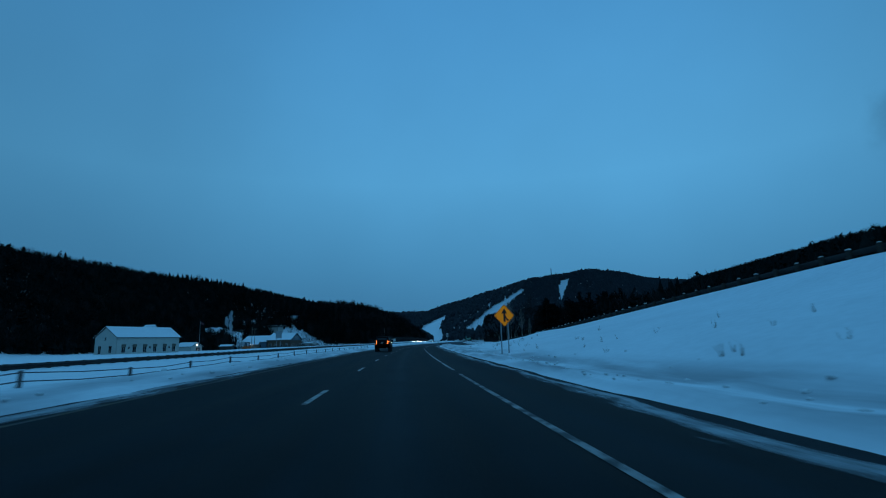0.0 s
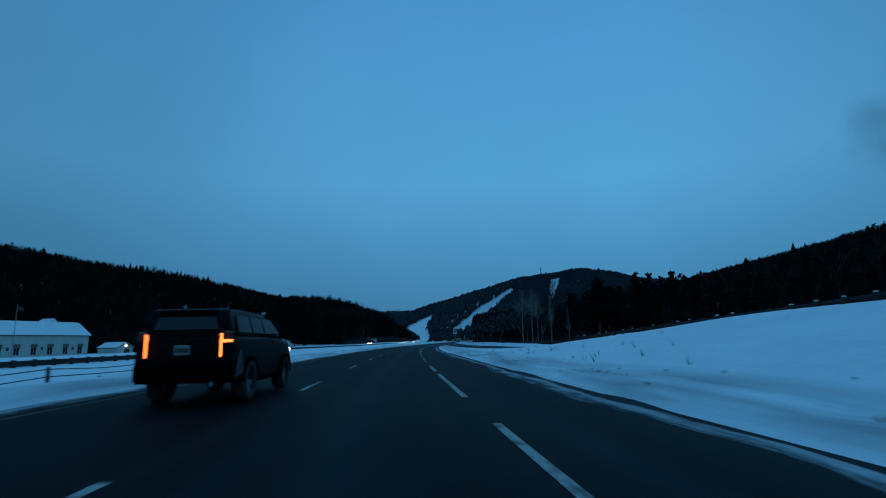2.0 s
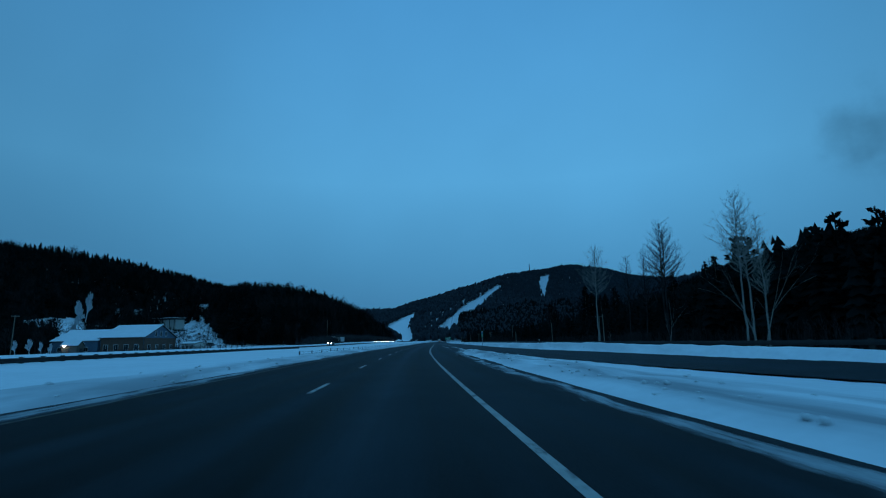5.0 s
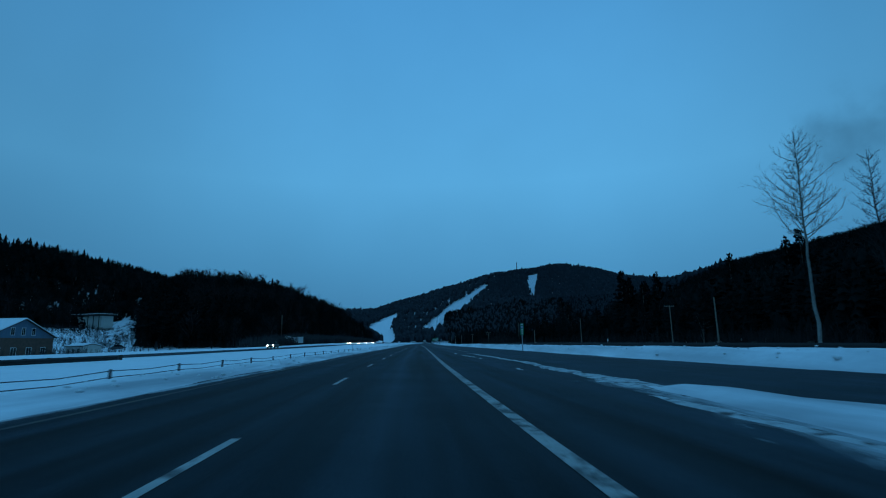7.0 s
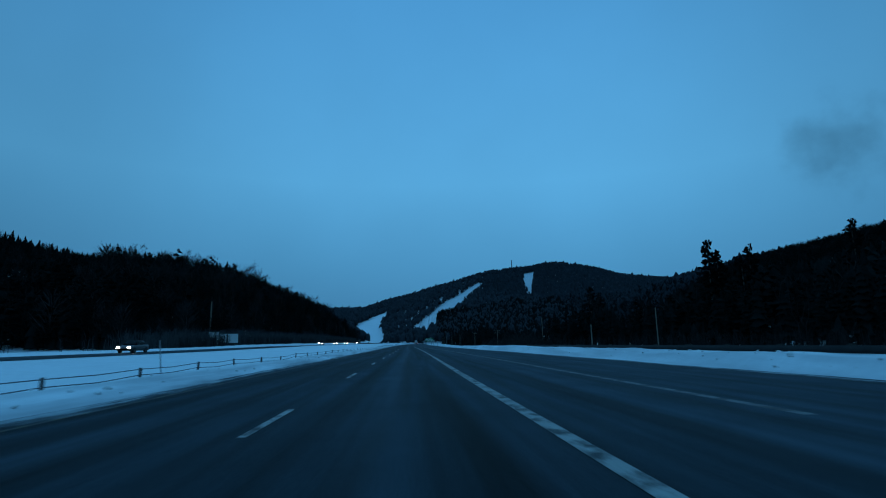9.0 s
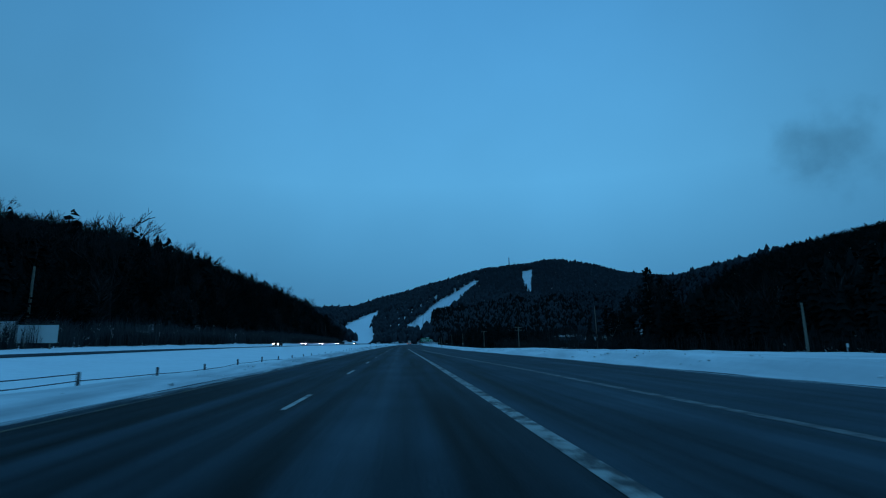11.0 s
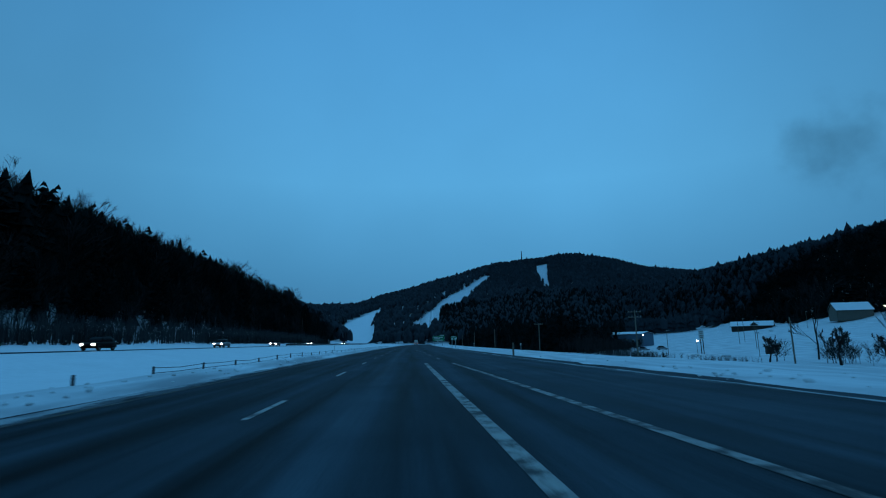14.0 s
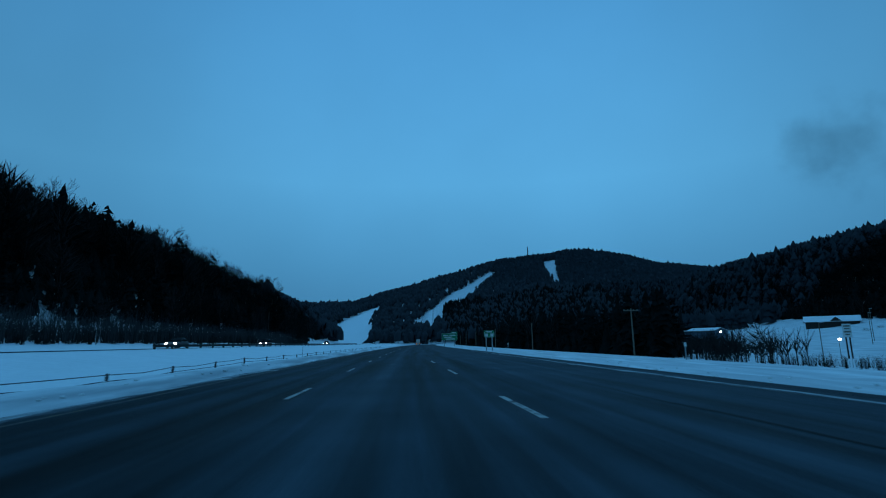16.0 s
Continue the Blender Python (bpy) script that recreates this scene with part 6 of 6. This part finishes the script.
# right-hand side: house with a yard lamp, pavilion lodge and barn in the snowy field
t = gabled("farmhouse", "grey-blue farmhouse with a low snowy roof beside a yard lamp", at(655, 110, -0.6, turn=-60), 20, 9, 4.5, 5.5, M_SIDING_BLUE, M_SIDING_BLUE, 0.3)
for k in range(6):
    opening(t, -8.5 + 3.4 * k, -4.5, 1.4, 1.1, 1.2, "y")
for s, u, h in ((632, 106.5, 3.5), (574, 99.5, 0.7), (636, 226, 15.5)):
    t = thing("yard_lamp", at(s, u, turn=0), "bright yard lamp on a pole", "lamp", "yard lamps")
    b = t.matrix_basis.translation.z
    bm = bmesh.new()
    rod(bm, (0, 0, -0.3), (0, 0, h - b), 0.07, 0.05, 8)
    part("pole", bm, M_POLE, t)
    bm = bmesh.new()
    bmesh.ops.create_icosphere(bm, subdivisions=2, radius=0.34)
    bmesh.ops.scale(bm, vec=(1, 1, 0.8), verts=bm.verts)
    bmesh.ops.translate(bm, vec=(0, -0.3, h - b), verts=bm.verts)
    part("globe", bm, M_LAMP, t)
t = gabled("lodge", "long dark lodge with a snow-covered roof on the field", at(704, 204, 6.4, turn=-38), 21, 8, 2.2, 4.5, M_DARK_WOOD, M_DARK_WOOD, 0.8, drop=2.5)
bm = bmesh.new()
poly(bm, [(-2.2, 2.4), (2.2, 2.4), (0, 4.2)], 5.0)
bmesh.ops.translate(bm, vec=(1.5, -2.9, 0.0), verts=bm.verts)
part("entrance_gable", bm, M_DARK_WOOD, t)
bm = bmesh.new()
for k in range(8):
    box(bm, (2.4, 0.5, 0.25), (-5.0, -4.4 - 0.5 * k, 0.2 - 0.42 * k))
part("stairs", bm, M_DARK_WOOD, t)
t = gabled("barn", "grey gabled barn on the snowy rise", at(648, 219, 10.5, turn=-20), 15, 10, 3.6, 7.2, M_TAN, M_TAN, 0.5)
for s, u, h in ((555, 80, 7.3), (600, 131, 8.8), (606, 137, 9.5), (575, 121, 9.6), (540, 98, 9.2), (560, 123, 8.2), (640, 190, 8)):
    t = thing("lamp_post", at(s, u), "slim dark lamp post in the snowy field", "lamp post", "lamp posts")
    bm = bmesh.new()
    rod(bm, (0, 0, -0.3), (0, 0, h), 0.09, 0.06, 8)
    part("pole", bm, M_POLE, t)
    bm = bmesh.new()
    box(bm, (0.9, 0.25, 0.14), (0.4, 0, h - 0.05), bevel=0.03)
    part("lamp_head", bm, M_STEEL, t)
# roadside board sign in the field
t = thing("roadside_board", at(572.5, 100.5, -3.3, turn=-25), "white lettered board high on two dark posts", "sign")
for x in (-0.35, 0.35):
    bm = bmesh.new()
    box(bm, (0.25, 0.25, 6.6), (x, 0.1, 3.0))
    part("post", bm, M_DARK_WOOD, t)
bm = bmesh.new()
box(bm, (1.7, 0.16, 3.0), (0, 0, 5.9), bevel=0.03)
part("board", bm, M_SIGN_WHITE, t)
bars(t, M_TAN, [(0, 6.9, 1.2, 0.3), (0, 6.3, 1.0, 0.25), (0, 5.6, 1.3, 0.3), (0, 5.0, 0.9, 0.25)], -0.09)
for s, u, a in ((522, 70, 20), (518, 75, -30), (640, 165, 10), (646, 176, 0)):
    t = thing("picnic_table", at(s, u, turn=a), "snow-topped wooden picnic table in the field", "table", "picnic tables")
    bm = bmesh.new()
    box(bm, (1.9, 0.75, 0.06), (0, 0, 0.74), bevel=0.01)
    part("tabletop", bm, M_POLE, t)
    bm = bmesh.new()
    box(bm, (1.85, 0.7, 0.14), (0, 0, 0.85), bevel=0.05)
    part("snow_cover", bm, M_ROOF_SNOW, t)
    for y in (-0.7, 0.7):
        bm = bmesh.new()
        box(bm, (1.9, 0.28, 0.05), (0, y, 0.44), bevel=0.01)
        part("bench", bm, M_POLE, t)
    for x in (-0.7, 0.7):
        bm = bmesh.new()
        rod(bm, (x, -0.75, -0.1), (x, 0.25, 0.72), 0.04, sides=4)
        rod(bm, (x, 0.75, -0.1), (x, -0.25, 0.72), 0.04, sides=4)
        part("trestle", bm, M_POLE, t)
# lookout mast on the summit
mx, my = 262.0, 1600.0
ms, mu_ = su(mx, my)
t = thing("summit_mast", pose(mx, my, gz(ms, mu_)), "slender steel mast on the wooded summit", "mast")
bm = bmesh.new()
for a in range(3):
    c, s_ = 1.2 * math.cos(2.094 * a), 1.2 * math.sin(2.094 * a)
    rod(bm, (c, s_, -1), (c * 0.4, s_ * 0.4, 31), 0.6, 0.5, 6)
for k in range(10):
    for a in range(3):
        f0, f1 = 1.2 * (1 - 0.06 * k), 1.2 * (1 - 0.06 * (k + 1))
        rod(bm, (f0 * math.cos(2.094 * a), f0 * math.sin(2.094 * a), 3 * k), (f1 * math.cos(2.094 * (a + 1)), f1 * math.sin(2.094 * (a + 1)), 3 * k + 3), 0.25, sides=4)
part("lattice", bm, M_CABLE, t)
bm = bmesh.new()
box(bm, (3.4, 1.2, 0.9), (0, 0, 30.6), bevel=0.1)
part("antenna_deck", bm, M_CABLE, t)

# ticket kiosk in the field and the back of a sign beyond the opposite carriageway
t = gabled("kiosk", "small dark wooden kiosk in the snowy field", at(550, 108, turn=-20), 1.9, 1.7, 2.1, 2.7, M_DARK_WOOD, M_DARK_WOOD, 0.2, drop=0.4)
t = thing("sign_back", at(151.5, -39.8, turn=6), "grey back of a road sign on two steel posts", "road sign", "road signs")
b = 4.3 - t.matrix_basis.translation.z
for x in (-0.55, 0.55):
    steel_post(t, x, b + 0.9, 0.05, -0.06)
plate_with_border(t, rounded(1.75, 2.1, 0.06, b), 0.02, M_STEEL)

# ---- vehicles ----
M_PAINT_BLACK = material("dirty_black_paint", (0.0025, 0.003, 0.004), 0.45, spread=0.5, scale=1.5, fine=14.0, spec=0.06)
M_PLASTIC = material("black_plastic_trim", (0.002, 0.002, 0.0022), 0.9, spread=0.3, spec=0.0)
M_CHROME = material("dull_chrome", (0.35, 0.36, 0.37), 0.3, 0.9, spread=0.15)
M_RIM = material("dirty_alloy", (0.24, 0.24, 0.25), 0.5, 0.6, spread=0.35, scale=4.0, fine=30.0)
M_TAIL = material("lit_tail_lamp", (0.5, 0.03, 0.01), 0.3, spread=0.03, emit=(1.0, 0.16, 0.03), strength=4.5)
M_TAIL_LENS = material("red_tail_lens", (0.14, 0.008, 0.006), 0.25, spread=0.1, spec=0.5)
M_HEAD = material("lit_headlamp", (0.9, 0.9, 0.9), 0.2, spread=0.02, emit=(1.0, 0.97, 0.88), strength=22.0)
M_PLATE = material("pale_plate", (0.3, 0.3, 0.29), 0.5, spread=0.1)
# lighter and bluer than the other glass: sky reflection put into the colour
M_REAR_GLASS = material("sky_tinted_rear_glass", (0.010, 0.016, 0.022), 0.18, spread=0.3, scale=2.0, spec=0.45)
M_GLASS = material("tinted_car_glass", (0.004, 0.005, 0.007), 0.25, spread=0.15, spec=0.05)
M_TYRE = material("salted_tyre_rubber", (0.05, 0.05, 0.048), 0.9, spread=0.5, scale=5.0, fine=40.0, spec=0.1)
M_SALT = material("salt_crusted_paint", (0.16, 0.16, 0.165), 0.8, spread=0.5, scale=2.5, fine=12.0)


def loft(name, rings, mat, parent, label="", closed=True, smooth_=True):
    """Joins outlines of equal length, one after another, into one skin with end caps."""
    n = len(rings[0])
    vs = [p for r in rings for p in r]
    bm = bmesh.new()
    bv = [bm.verts.new(p) for p in vs]
    for k in range(len(rings) - 1):
        for j in range(n):
            bm.faces.new((bv[k * n + j], bv[k * n + (j + 1) % n], bv[(k + 1) * n + (j + 1) % n], bv[(k + 1) * n + j]))
    bm.faces.new(bv[:n][::-1])
    bm.faces.new(bv[-n:])
    return part(name, bm, mat, parent, label, smooth_)


def section(y, half, z0, z1, r, tuck=0.0, n=3):
    """A rounded rectangle across the car at y."""
    pts = []
    for cx, cz, a0, w in ((half - r, z1 - r, 0, half - tuck), (-(half - r), z1 - r, 90, half - tuck), (-(half - r), z0 + r, 180, half), (half - r, z0 + r, 270, half)):
        for k in range(n + 1):
            a = radians(a0 + 90 * k / n)
            x = (w - r) * (1 if cx > 0 else -1) + r * math.cos(a)
            pts.append((x, y, cz + r * math.sin(a)))
    return pts


def wheel(t, x, y, r, w):
    wh = new("wheel")
    wh.parent = t
    wh.matrix_basis = Matrix.Translation((x, y, r))
    bm = bmesh.new()
    n = 28
    prof = [(-w / 2, r * 0.66), (-w / 2, r * 0.92), (-w * 0.36, r), (w * 0.36, r), (w / 2, r * 0.92), (w / 2, r * 0.66)]
    bv = [[bm.verts.new((px, pr * math.cos(2 * math.pi * k / n), pr * math.sin(2 * math.pi * k / n))) for px, pr in prof] for k in range(n)]
    for k in range(n):
        for j in range(len(prof)):
            bm.faces.new((bv[k][j], bv[k][(j + 1) % 6], bv[(k + 1) % n][(j + 1) % 6], bv[(k + 1) % n][j]))
    part("tyre", bm, M_TYRE, wh, smooth=True)
    bm = bmesh.new()
    sg_ = 1 if x > 0 else -1
    rod(bm, (sg_ * w * 0.05, 0, 0), (sg_ * w * 0.22, 0, 0), r * 0.66, sides=24)
    for k in range(6):
        a = 2 * math.pi * k / 6
        box(bm, (0.03, r * 0.16, r * 0.56), (sg_ * w * 0.25, 0.32 * r * math.sin(a), 0.32 * r * math.cos(a)), Matrix.Rotation(-a, 4, "X"))
    rod(bm, (sg_ * w * 0.2, 0, 0), (sg_ * w * 0.3, 0, 0), r * 0.14, sides=10)
    part("rim", bm, M_RIM, wh)
    return wh


def fit_body(me):
    for v in me.vertices:
        v.co.z = float(np.interp(v.co.z, [0.0, 0.5, 1.22, 1.89, 2.2], [0.0, 0.53, 1.40, 1.97, 2.28]))
        v.co.x *= 0.96


SUV_S, SUV_U, SUV_TURN = 70.9, -1.58, -1.0


def big_suv(m):
    """A large square-backed sport utility vehicle, its tail towards -y, its middle at the origin."""
    t = thing("suv", m, "dirty black full-size SUV with lit tail lamps in the passing lane", "car")
    # lower body, bonnet and cabin are one skin each
    loft("body", [section(-2.66, 0.93, 0.50, 1.14, 0.08), section(-2.60, 1.0, 0.44, 1.20, 0.10, 0.02), section(-2.1, 1.02, 0.40, 1.22, 0.10, 0.04), section(-0.4, 1.02, 0.38, 1.22, 0.10, 0.05),
                  section(0.95, 1.02, 0.38, 1.21, 0.10, 0.05), section(1.6, 1.01, 0.40, 1.19, 0.12, 0.07), section(2.4, 0.99, 0.42, 1.12, 0.14, 0.08), section(2.66, 0.90, 0.48, 1.02, 0.16, 0.06)], M_PAINT_BLACK, t)
    loft("cabin", [section(-2.58, 0.95, 1.14, 1.30, 0.05), section(-2.52, 0.95, 1.14, 1.78, 0.10, 0.10), section(-2.30, 0.95, 1.14, 1.87, 0.12, 0.13), section(-1.2, 0.95, 1.14, 1.89, 0.12, 0.15), section(0.0, 0.95, 1.14, 1.87, 0.13, 0.16),
                   section(0.45, 0.95, 1.14, 1.80, 0.12, 0.19), section(1.15, 0.95, 1.14, 1.36, 0.07, 0.08), section(1.5, 0.93, 1.12, 1.20, 0.03)], M_PAINT_BLACK, t)
    # glass
    bm = bmesh.new()
    poly(bm, [(-0.66, 1.36), (0.66, 1.36), (0.58, 1.66), (-0.58, 1.66)], 0.02)
    bmesh.ops.rotate(bm, cent=(0, 0, 1.36), matrix=Matrix.Rotation(radians(-9), 3, "X"), verts=bm.verts)
    bmesh.ops.translate(bm, vec=(0, -2.575, 0), verts=bm.verts)
    part("rear_window", bm, M_REAR_GLASS, t, "rear window tinted with the sky's reflection")
    for sx in (-1, 1):
        for y0, y1, y2, y3 in ((-2.25, -1.35, -1.35, -2.12), (-1.25, -0.42, -0.42, -1.25), (-0.34, 0.98, 0.42, -0.34)):
            bm = bmesh.new()
            q = [(sx * 0.962, y0, 1.28), (sx * 0.962, y1, 1.28), (sx * 0.845, y2, 1.70), (sx * 0.845, y3, 1.70)]
            lo = [bm.verts.new(p) for p in q]
            hi = [bm.verts.new((p[0] + sx * 0.015, p[1], p[2] + 0.006)) for p in q]
            bm.faces.new(lo)
            bm.faces.new(hi)
            for k in range(4):
                bm.faces.new((lo[k - 1], lo[k], hi[k], hi[k - 1]))
            part("side_window", bm, M_GLASS, t)
        bm = bmesh.new()
        rod(bm, (sx * 0.70, -2.1, 1.95), (sx * 0.70, 0.1, 1.94), 0.025, sides=6)
        for y in (-2.1, -1.0, 0.1):
            rod(bm, (sx * 0.70, y, 1.86), (sx * 0.70, y, 1.95), 0.03, sides=6)
        part("roof_rail", bm, M_PLASTIC, t)
        mi = new("mirror")
        mi.parent = t
        bm = bmesh.new()
        box(bm, (0.26, 0.14, 0.22), (sx * 1.14, 0.78, 1.28), bevel=0.04)
        part("shell", bm, M_PLASTIC, mi)
        bm = bmesh.new()
        box(bm, (0.2, 0.02, 0.17), (sx * 1.14, 0.70, 1.28))
        part("mirror_glass", bm, M_GLASS, mi)
        # tall tail lamps with a bright C-shaped tube
        la = new("tail_light")
        la.parent = t
        bm = bmesh.new()
        box(bm, (0.22, 0.2, 0.52), (sx * 0.85, -2.55, 1.06), bevel=0.05)
        part("lens", bm, M_TAIL_LENS, la)
        bm = bmesh.new()
        box(bm, (0.05, 0.04, 0.40), (sx * 0.76, -2.655, 1.06), bevel=0.012)
        # only the right lamp gets the side bar, to fit the camera's view
        if sx > 0:
            box(bm, (0.10, 0.04, 0.05), (sx * 0.83, -2.652, 1.12), bevel=0.012)
            box(bm, (0.10, 0.05, 0.05), (sx * 0.905, -2.64, 1.12), Matrix.Rotation(radians(sx * 25), 4, "Z"), bevel=0.012)
            box(bm, (0.03, 0.16, 0.05), (sx * 0.958, -2.55, 1.12), bevel=0.012)
        part("light_tube", bm, M_TAIL, la, "glowing orange-red lamp tube")
        bm = bmesh.new()
        box(bm, (0.3, 0.1, 0.14), (sx * 0.72, 2.63, 0.92), bevel=0.03)
        part("headlight", bm, M_HEAD, t)
        for y in (-1.55, 1.52):
            wheel(t, sx * 0.87, y, 0.44, 0.29)
            bm = bmesh.new()
            n = 14
            ar = [(y + 0.52 * math.cos(math.pi * k / n), 0.44 + 0.5 * math.sin(math.pi * k / n)) for k in range(n + 1)]
            br = [(y + 0.46 * math.cos(math.pi * k / n), 0.44 + 0.44 * math.sin(math.pi * k / n)) for k in range(n + 1)]
            for k in range(n):
                vs = [bm.verts.new((sx * 1.03, *ar[k])), bm.verts.new((sx * 1.03, *ar[k + 1])), bm.verts.new((sx * 1.03, *br[k + 1])), bm.verts.new((sx * 1.03, *br[k]))]
                ws = [bm.verts.new((sx * 0.95, *ar[k])), bm.verts.new((sx * 0.95, *ar[k + 1])), bm.verts.new((sx * 0.95, *br[k + 1])), bm.verts.new((sx * 0.95, *br[k]))]
                bm.faces.new(vs)
                bm.faces.new((vs[0], vs[1], ws[1], ws[0]))
                bm.faces.new((vs[3], vs[2], ws[2], ws[3]))
            part("wheel_arch", bm, M_PLASTIC, t)
        bm = bmesh.new()
        box(bm, (0.06, 2.4, 0.09), (sx * 1.0, 0.0, 0.40), bevel=0.02)
        part("running_board", bm, M_PLASTIC, t)
    bm = bmesh.new()
    box(bm, (1.96, 0.22, 0.36), (0, -2.62, 0.62), bevel=0.07)
    part("rear_bumper", bm, M_PLASTIC, t)
    bm = bmesh.new()
    box(bm, (1.2, 0.26, 0.05), (0, -2.48, 1.80), bevel=0.02)
    part("spoiler", bm, M_PAINT_BLACK, t)
    pl = new("number_plate")
    pl.parent = t
    bm = bmesh.new()
    box(bm, (0.31, 0.02, 0.16), (-0.02, -2.675, 0.98), bevel=0.004)
    part("plate", bm, M_PLATE, pl)
    bm = bmesh.new()
    for k in range(5):
        box(bm, (0.032, 0.006, 0.07), (-0.12 + 0.05 * k, -2.688, 0.975))
    part("marking", bm, M_SIGN_BLACK, pl)
    bm = bmesh.new()
    box(bm, (0.16, 0.012, 0.05), (0, -2.672, 1.20), bevel=0.004)
    part("badge", bm, M_PLASTIC, t)
    bm = bmesh.new()
    rod(bm, (0.62, -2.72, 0.42), (0.62, -2.45, 0.42), 0.045, sides=10)
    part("exhaust_pipe", bm, M_CHROME, t)
    bm = bmesh.new()
    box(bm, (1.5, 0.1, 0.36), (0, 2.65, 0.78), bevel=0.04)
    part("grille", bm, M_PLASTIC, t)
    for sx in (-1, 1):
        bm = bmesh.new()
        vs_ = [bm.verts.new((sx * (1.024 + 0.004 * (k % 2)), -2.52 + 0.11 * k, z_)) for k, z_ in enumerate((0.52, 0.80, 0.94, 0.97, 0.86, 0.58))]
        bm.faces.new(vs_)
        bmesh.ops.solidify(bm, geom=bm.faces[:], thickness=0.008)
        part("salt_spray", bm, M_SALT, t, "grey salt spray behind the rear wheel")
    # raises the waist, and narrows and heightens the body to fit the camera's view
    for ob in t.children:
        if ob.type == "MESH" and not ob.name.startswith("wheel_arch"):
            fit_body(ob.data)
        elif ob.name.startswith(("tail_light", "mirror", "number_plate")):
            for c in ob.children:
                fit_body(c.data)
    return t


big_suv(at(SUV_S, SUV_U, float(road_z(SUV_S, SUV_U)), turn=SUV_TURN))


def small_car(m, paint, label, tall=1.45, lamps=True):
    """An oncoming car; its nose points to -y."""
    t = thing("car", m, label, "car", "oncoming cars")
    loft("body", [section(-2.2, 0.72, 0.42, 0.66, 0.08), section(-2.0, 0.86, 0.30, 0.78, 0.12, 0.05), section(-1.0, 0.90, 0.26, 0.94, 0.12, 0.06), section(1.2, 0.90, 0.26, 0.98, 0.12, 0.06), section(2.05, 0.86, 0.30, 0.96, 0.12, 0.06), section(2.2, 0.76, 0.42, 0.86, 0.10, 0.04)], paint, t)
    k = tall
    loft("cabin", [section(-1.15, 0.78, 0.86, 0.94, 0.03), section(-0.35, 0.76, 0.90, k - 0.06, 0.09, 0.14), section(0.5, 0.77, 0.90, k, 0.10, 0.15), section(1.3, 0.76, 0.90, k - 0.08, 0.10, 0.14), section(1.95, 0.74, 0.88, 0.98, 0.04)], M_GLASS, t)
    bm = bmesh.new()
    box(bm, (1.18, 1.5, 0.04), (0, 0.45, k - 0.0), bevel=0.02)
    part("roof", bm, paint, t)
    for sx in (-1, 1):
        bm = bmesh.new()
        # globe enlarged so that its size carries the bloom round the lamp
        bmesh.ops.create_icosphere(bm, subdivisions=2, radius=0.19)
        bmesh.ops.scale(bm, vec=(1.1, 0.5, 0.8), verts=bm.verts)
        bmesh.ops.translate(bm, vec=(sx * 0.62, -2.15, 0.66), verts=bm.verts)
        part("headlight", bm, M_HEAD if lamps else M_PLASTIC, t, "bright headlight" if lamps else "")
        bm = bmesh.new()
        box(bm, (0.18, 0.1, 0.12), (sx * 1.0, -0.7, 0.98), bevel=0.03)
        part("mirror", bm, paint, t)
        for y in (-1.35, 1.35):
            wheel(t, sx * 0.80, y, 0.33, 0.21)
    bm = bmesh.new()
    box(bm, (1.3, 0.1, 0.2), (0, -2.17, 0.45), bevel=0.04)
    part("grille", bm, M_PLASTIC, t)
    return t


M_PAINT_GREY = material("grey_car_paint", (0.06, 0.062, 0.066), 0.4, spread=0.3, scale=1.5, fine=12.0, spec=0.5)
M_PAINT_SILVER = material("silver_car_paint", (0.30, 0.31, 0.32), 0.4, 0.3, spread=0.2, scale=1.5, fine=12.0)
M_PAINT_RED = material("dark_red_car_paint", (0.09, 0.012, 0.010), 0.4, spread=0.3, scale=1.5, fine=12.0)
for s, u, paint, label, tall in ((325, -31.5, M_PAINT_GREY, "dark grey oncoming car with lit headlights", 1.45), (465, -32.0, M_PAINT_BLACK, "black oncoming car with lit headlights", 1.6),
                                 (502, -31.5, M_PAINT_SILVER, "silver oncoming car with lit headlights", 1.5), (541, -32.0, M_PAINT_GREY, "dark grey oncoming car with lit headlights", 1.5),
                                 (586, -31.8, M_PAINT_RED, "dark red oncoming car with lit headlights", 1.7), (665, -31.8, M_PAINT_BLACK, "black oncoming car with lit headlights", 1.5)):
    small_car(at(s, u, float(opp_z(s)), turn=0), paint, label, tall)
for s, u, w in ((618, 100.5, 60), (614, 106.5, 80)):
    small_car(at(s, u, turn=w), M_PAINT_SILVER, "silver parked car in the snowy yard of the farmhouse", 1.6, lamps=False)
small_car(at(374, -94, turn=70), M_PAINT_GREY, "dark parked car dusted with snow in the clearing", 1.6, lamps=False)


def box_truck(m):
    """A distant truck seen from behind."""
    t = thing("truck", m, "distant white box truck with red tail lamps", "truck")
    bm = bmesh.new()
    box(bm, (2.4, 6.5, 2.7), (0, 0, 2.35), bevel=0.05)
    part("box_body", bm, M_SIGN_WHITE, t)
    bm = bmesh.new()
    box(bm, (2.2, 1.9, 2.0), (0, 4.3, 1.6), bevel=0.15)
    part("cab", bm, M_PAINT_GREY, t)
    bm = bmesh.new()
    box(bm, (2.3, 0.12, 0.3), (0, -3.25, 0.8), bevel=0.02)
    part("bumper", bm, M_PLASTIC, t)
    for sx in (-1, 1):
        bm = bmesh.new()
        box(bm, (0.22, 0.06, 0.2), (sx * 1.0, -3.32, 0.95), bevel=0.02)
        part("tail_light", bm, M_TAIL, t)
        for y in (-2.0, 4.2):
            wheel(t, sx * 1.0, y, 0.48, 0.3)
    return t


box_truck(at(790, 2.0, float(road_z(790, 2.0))))
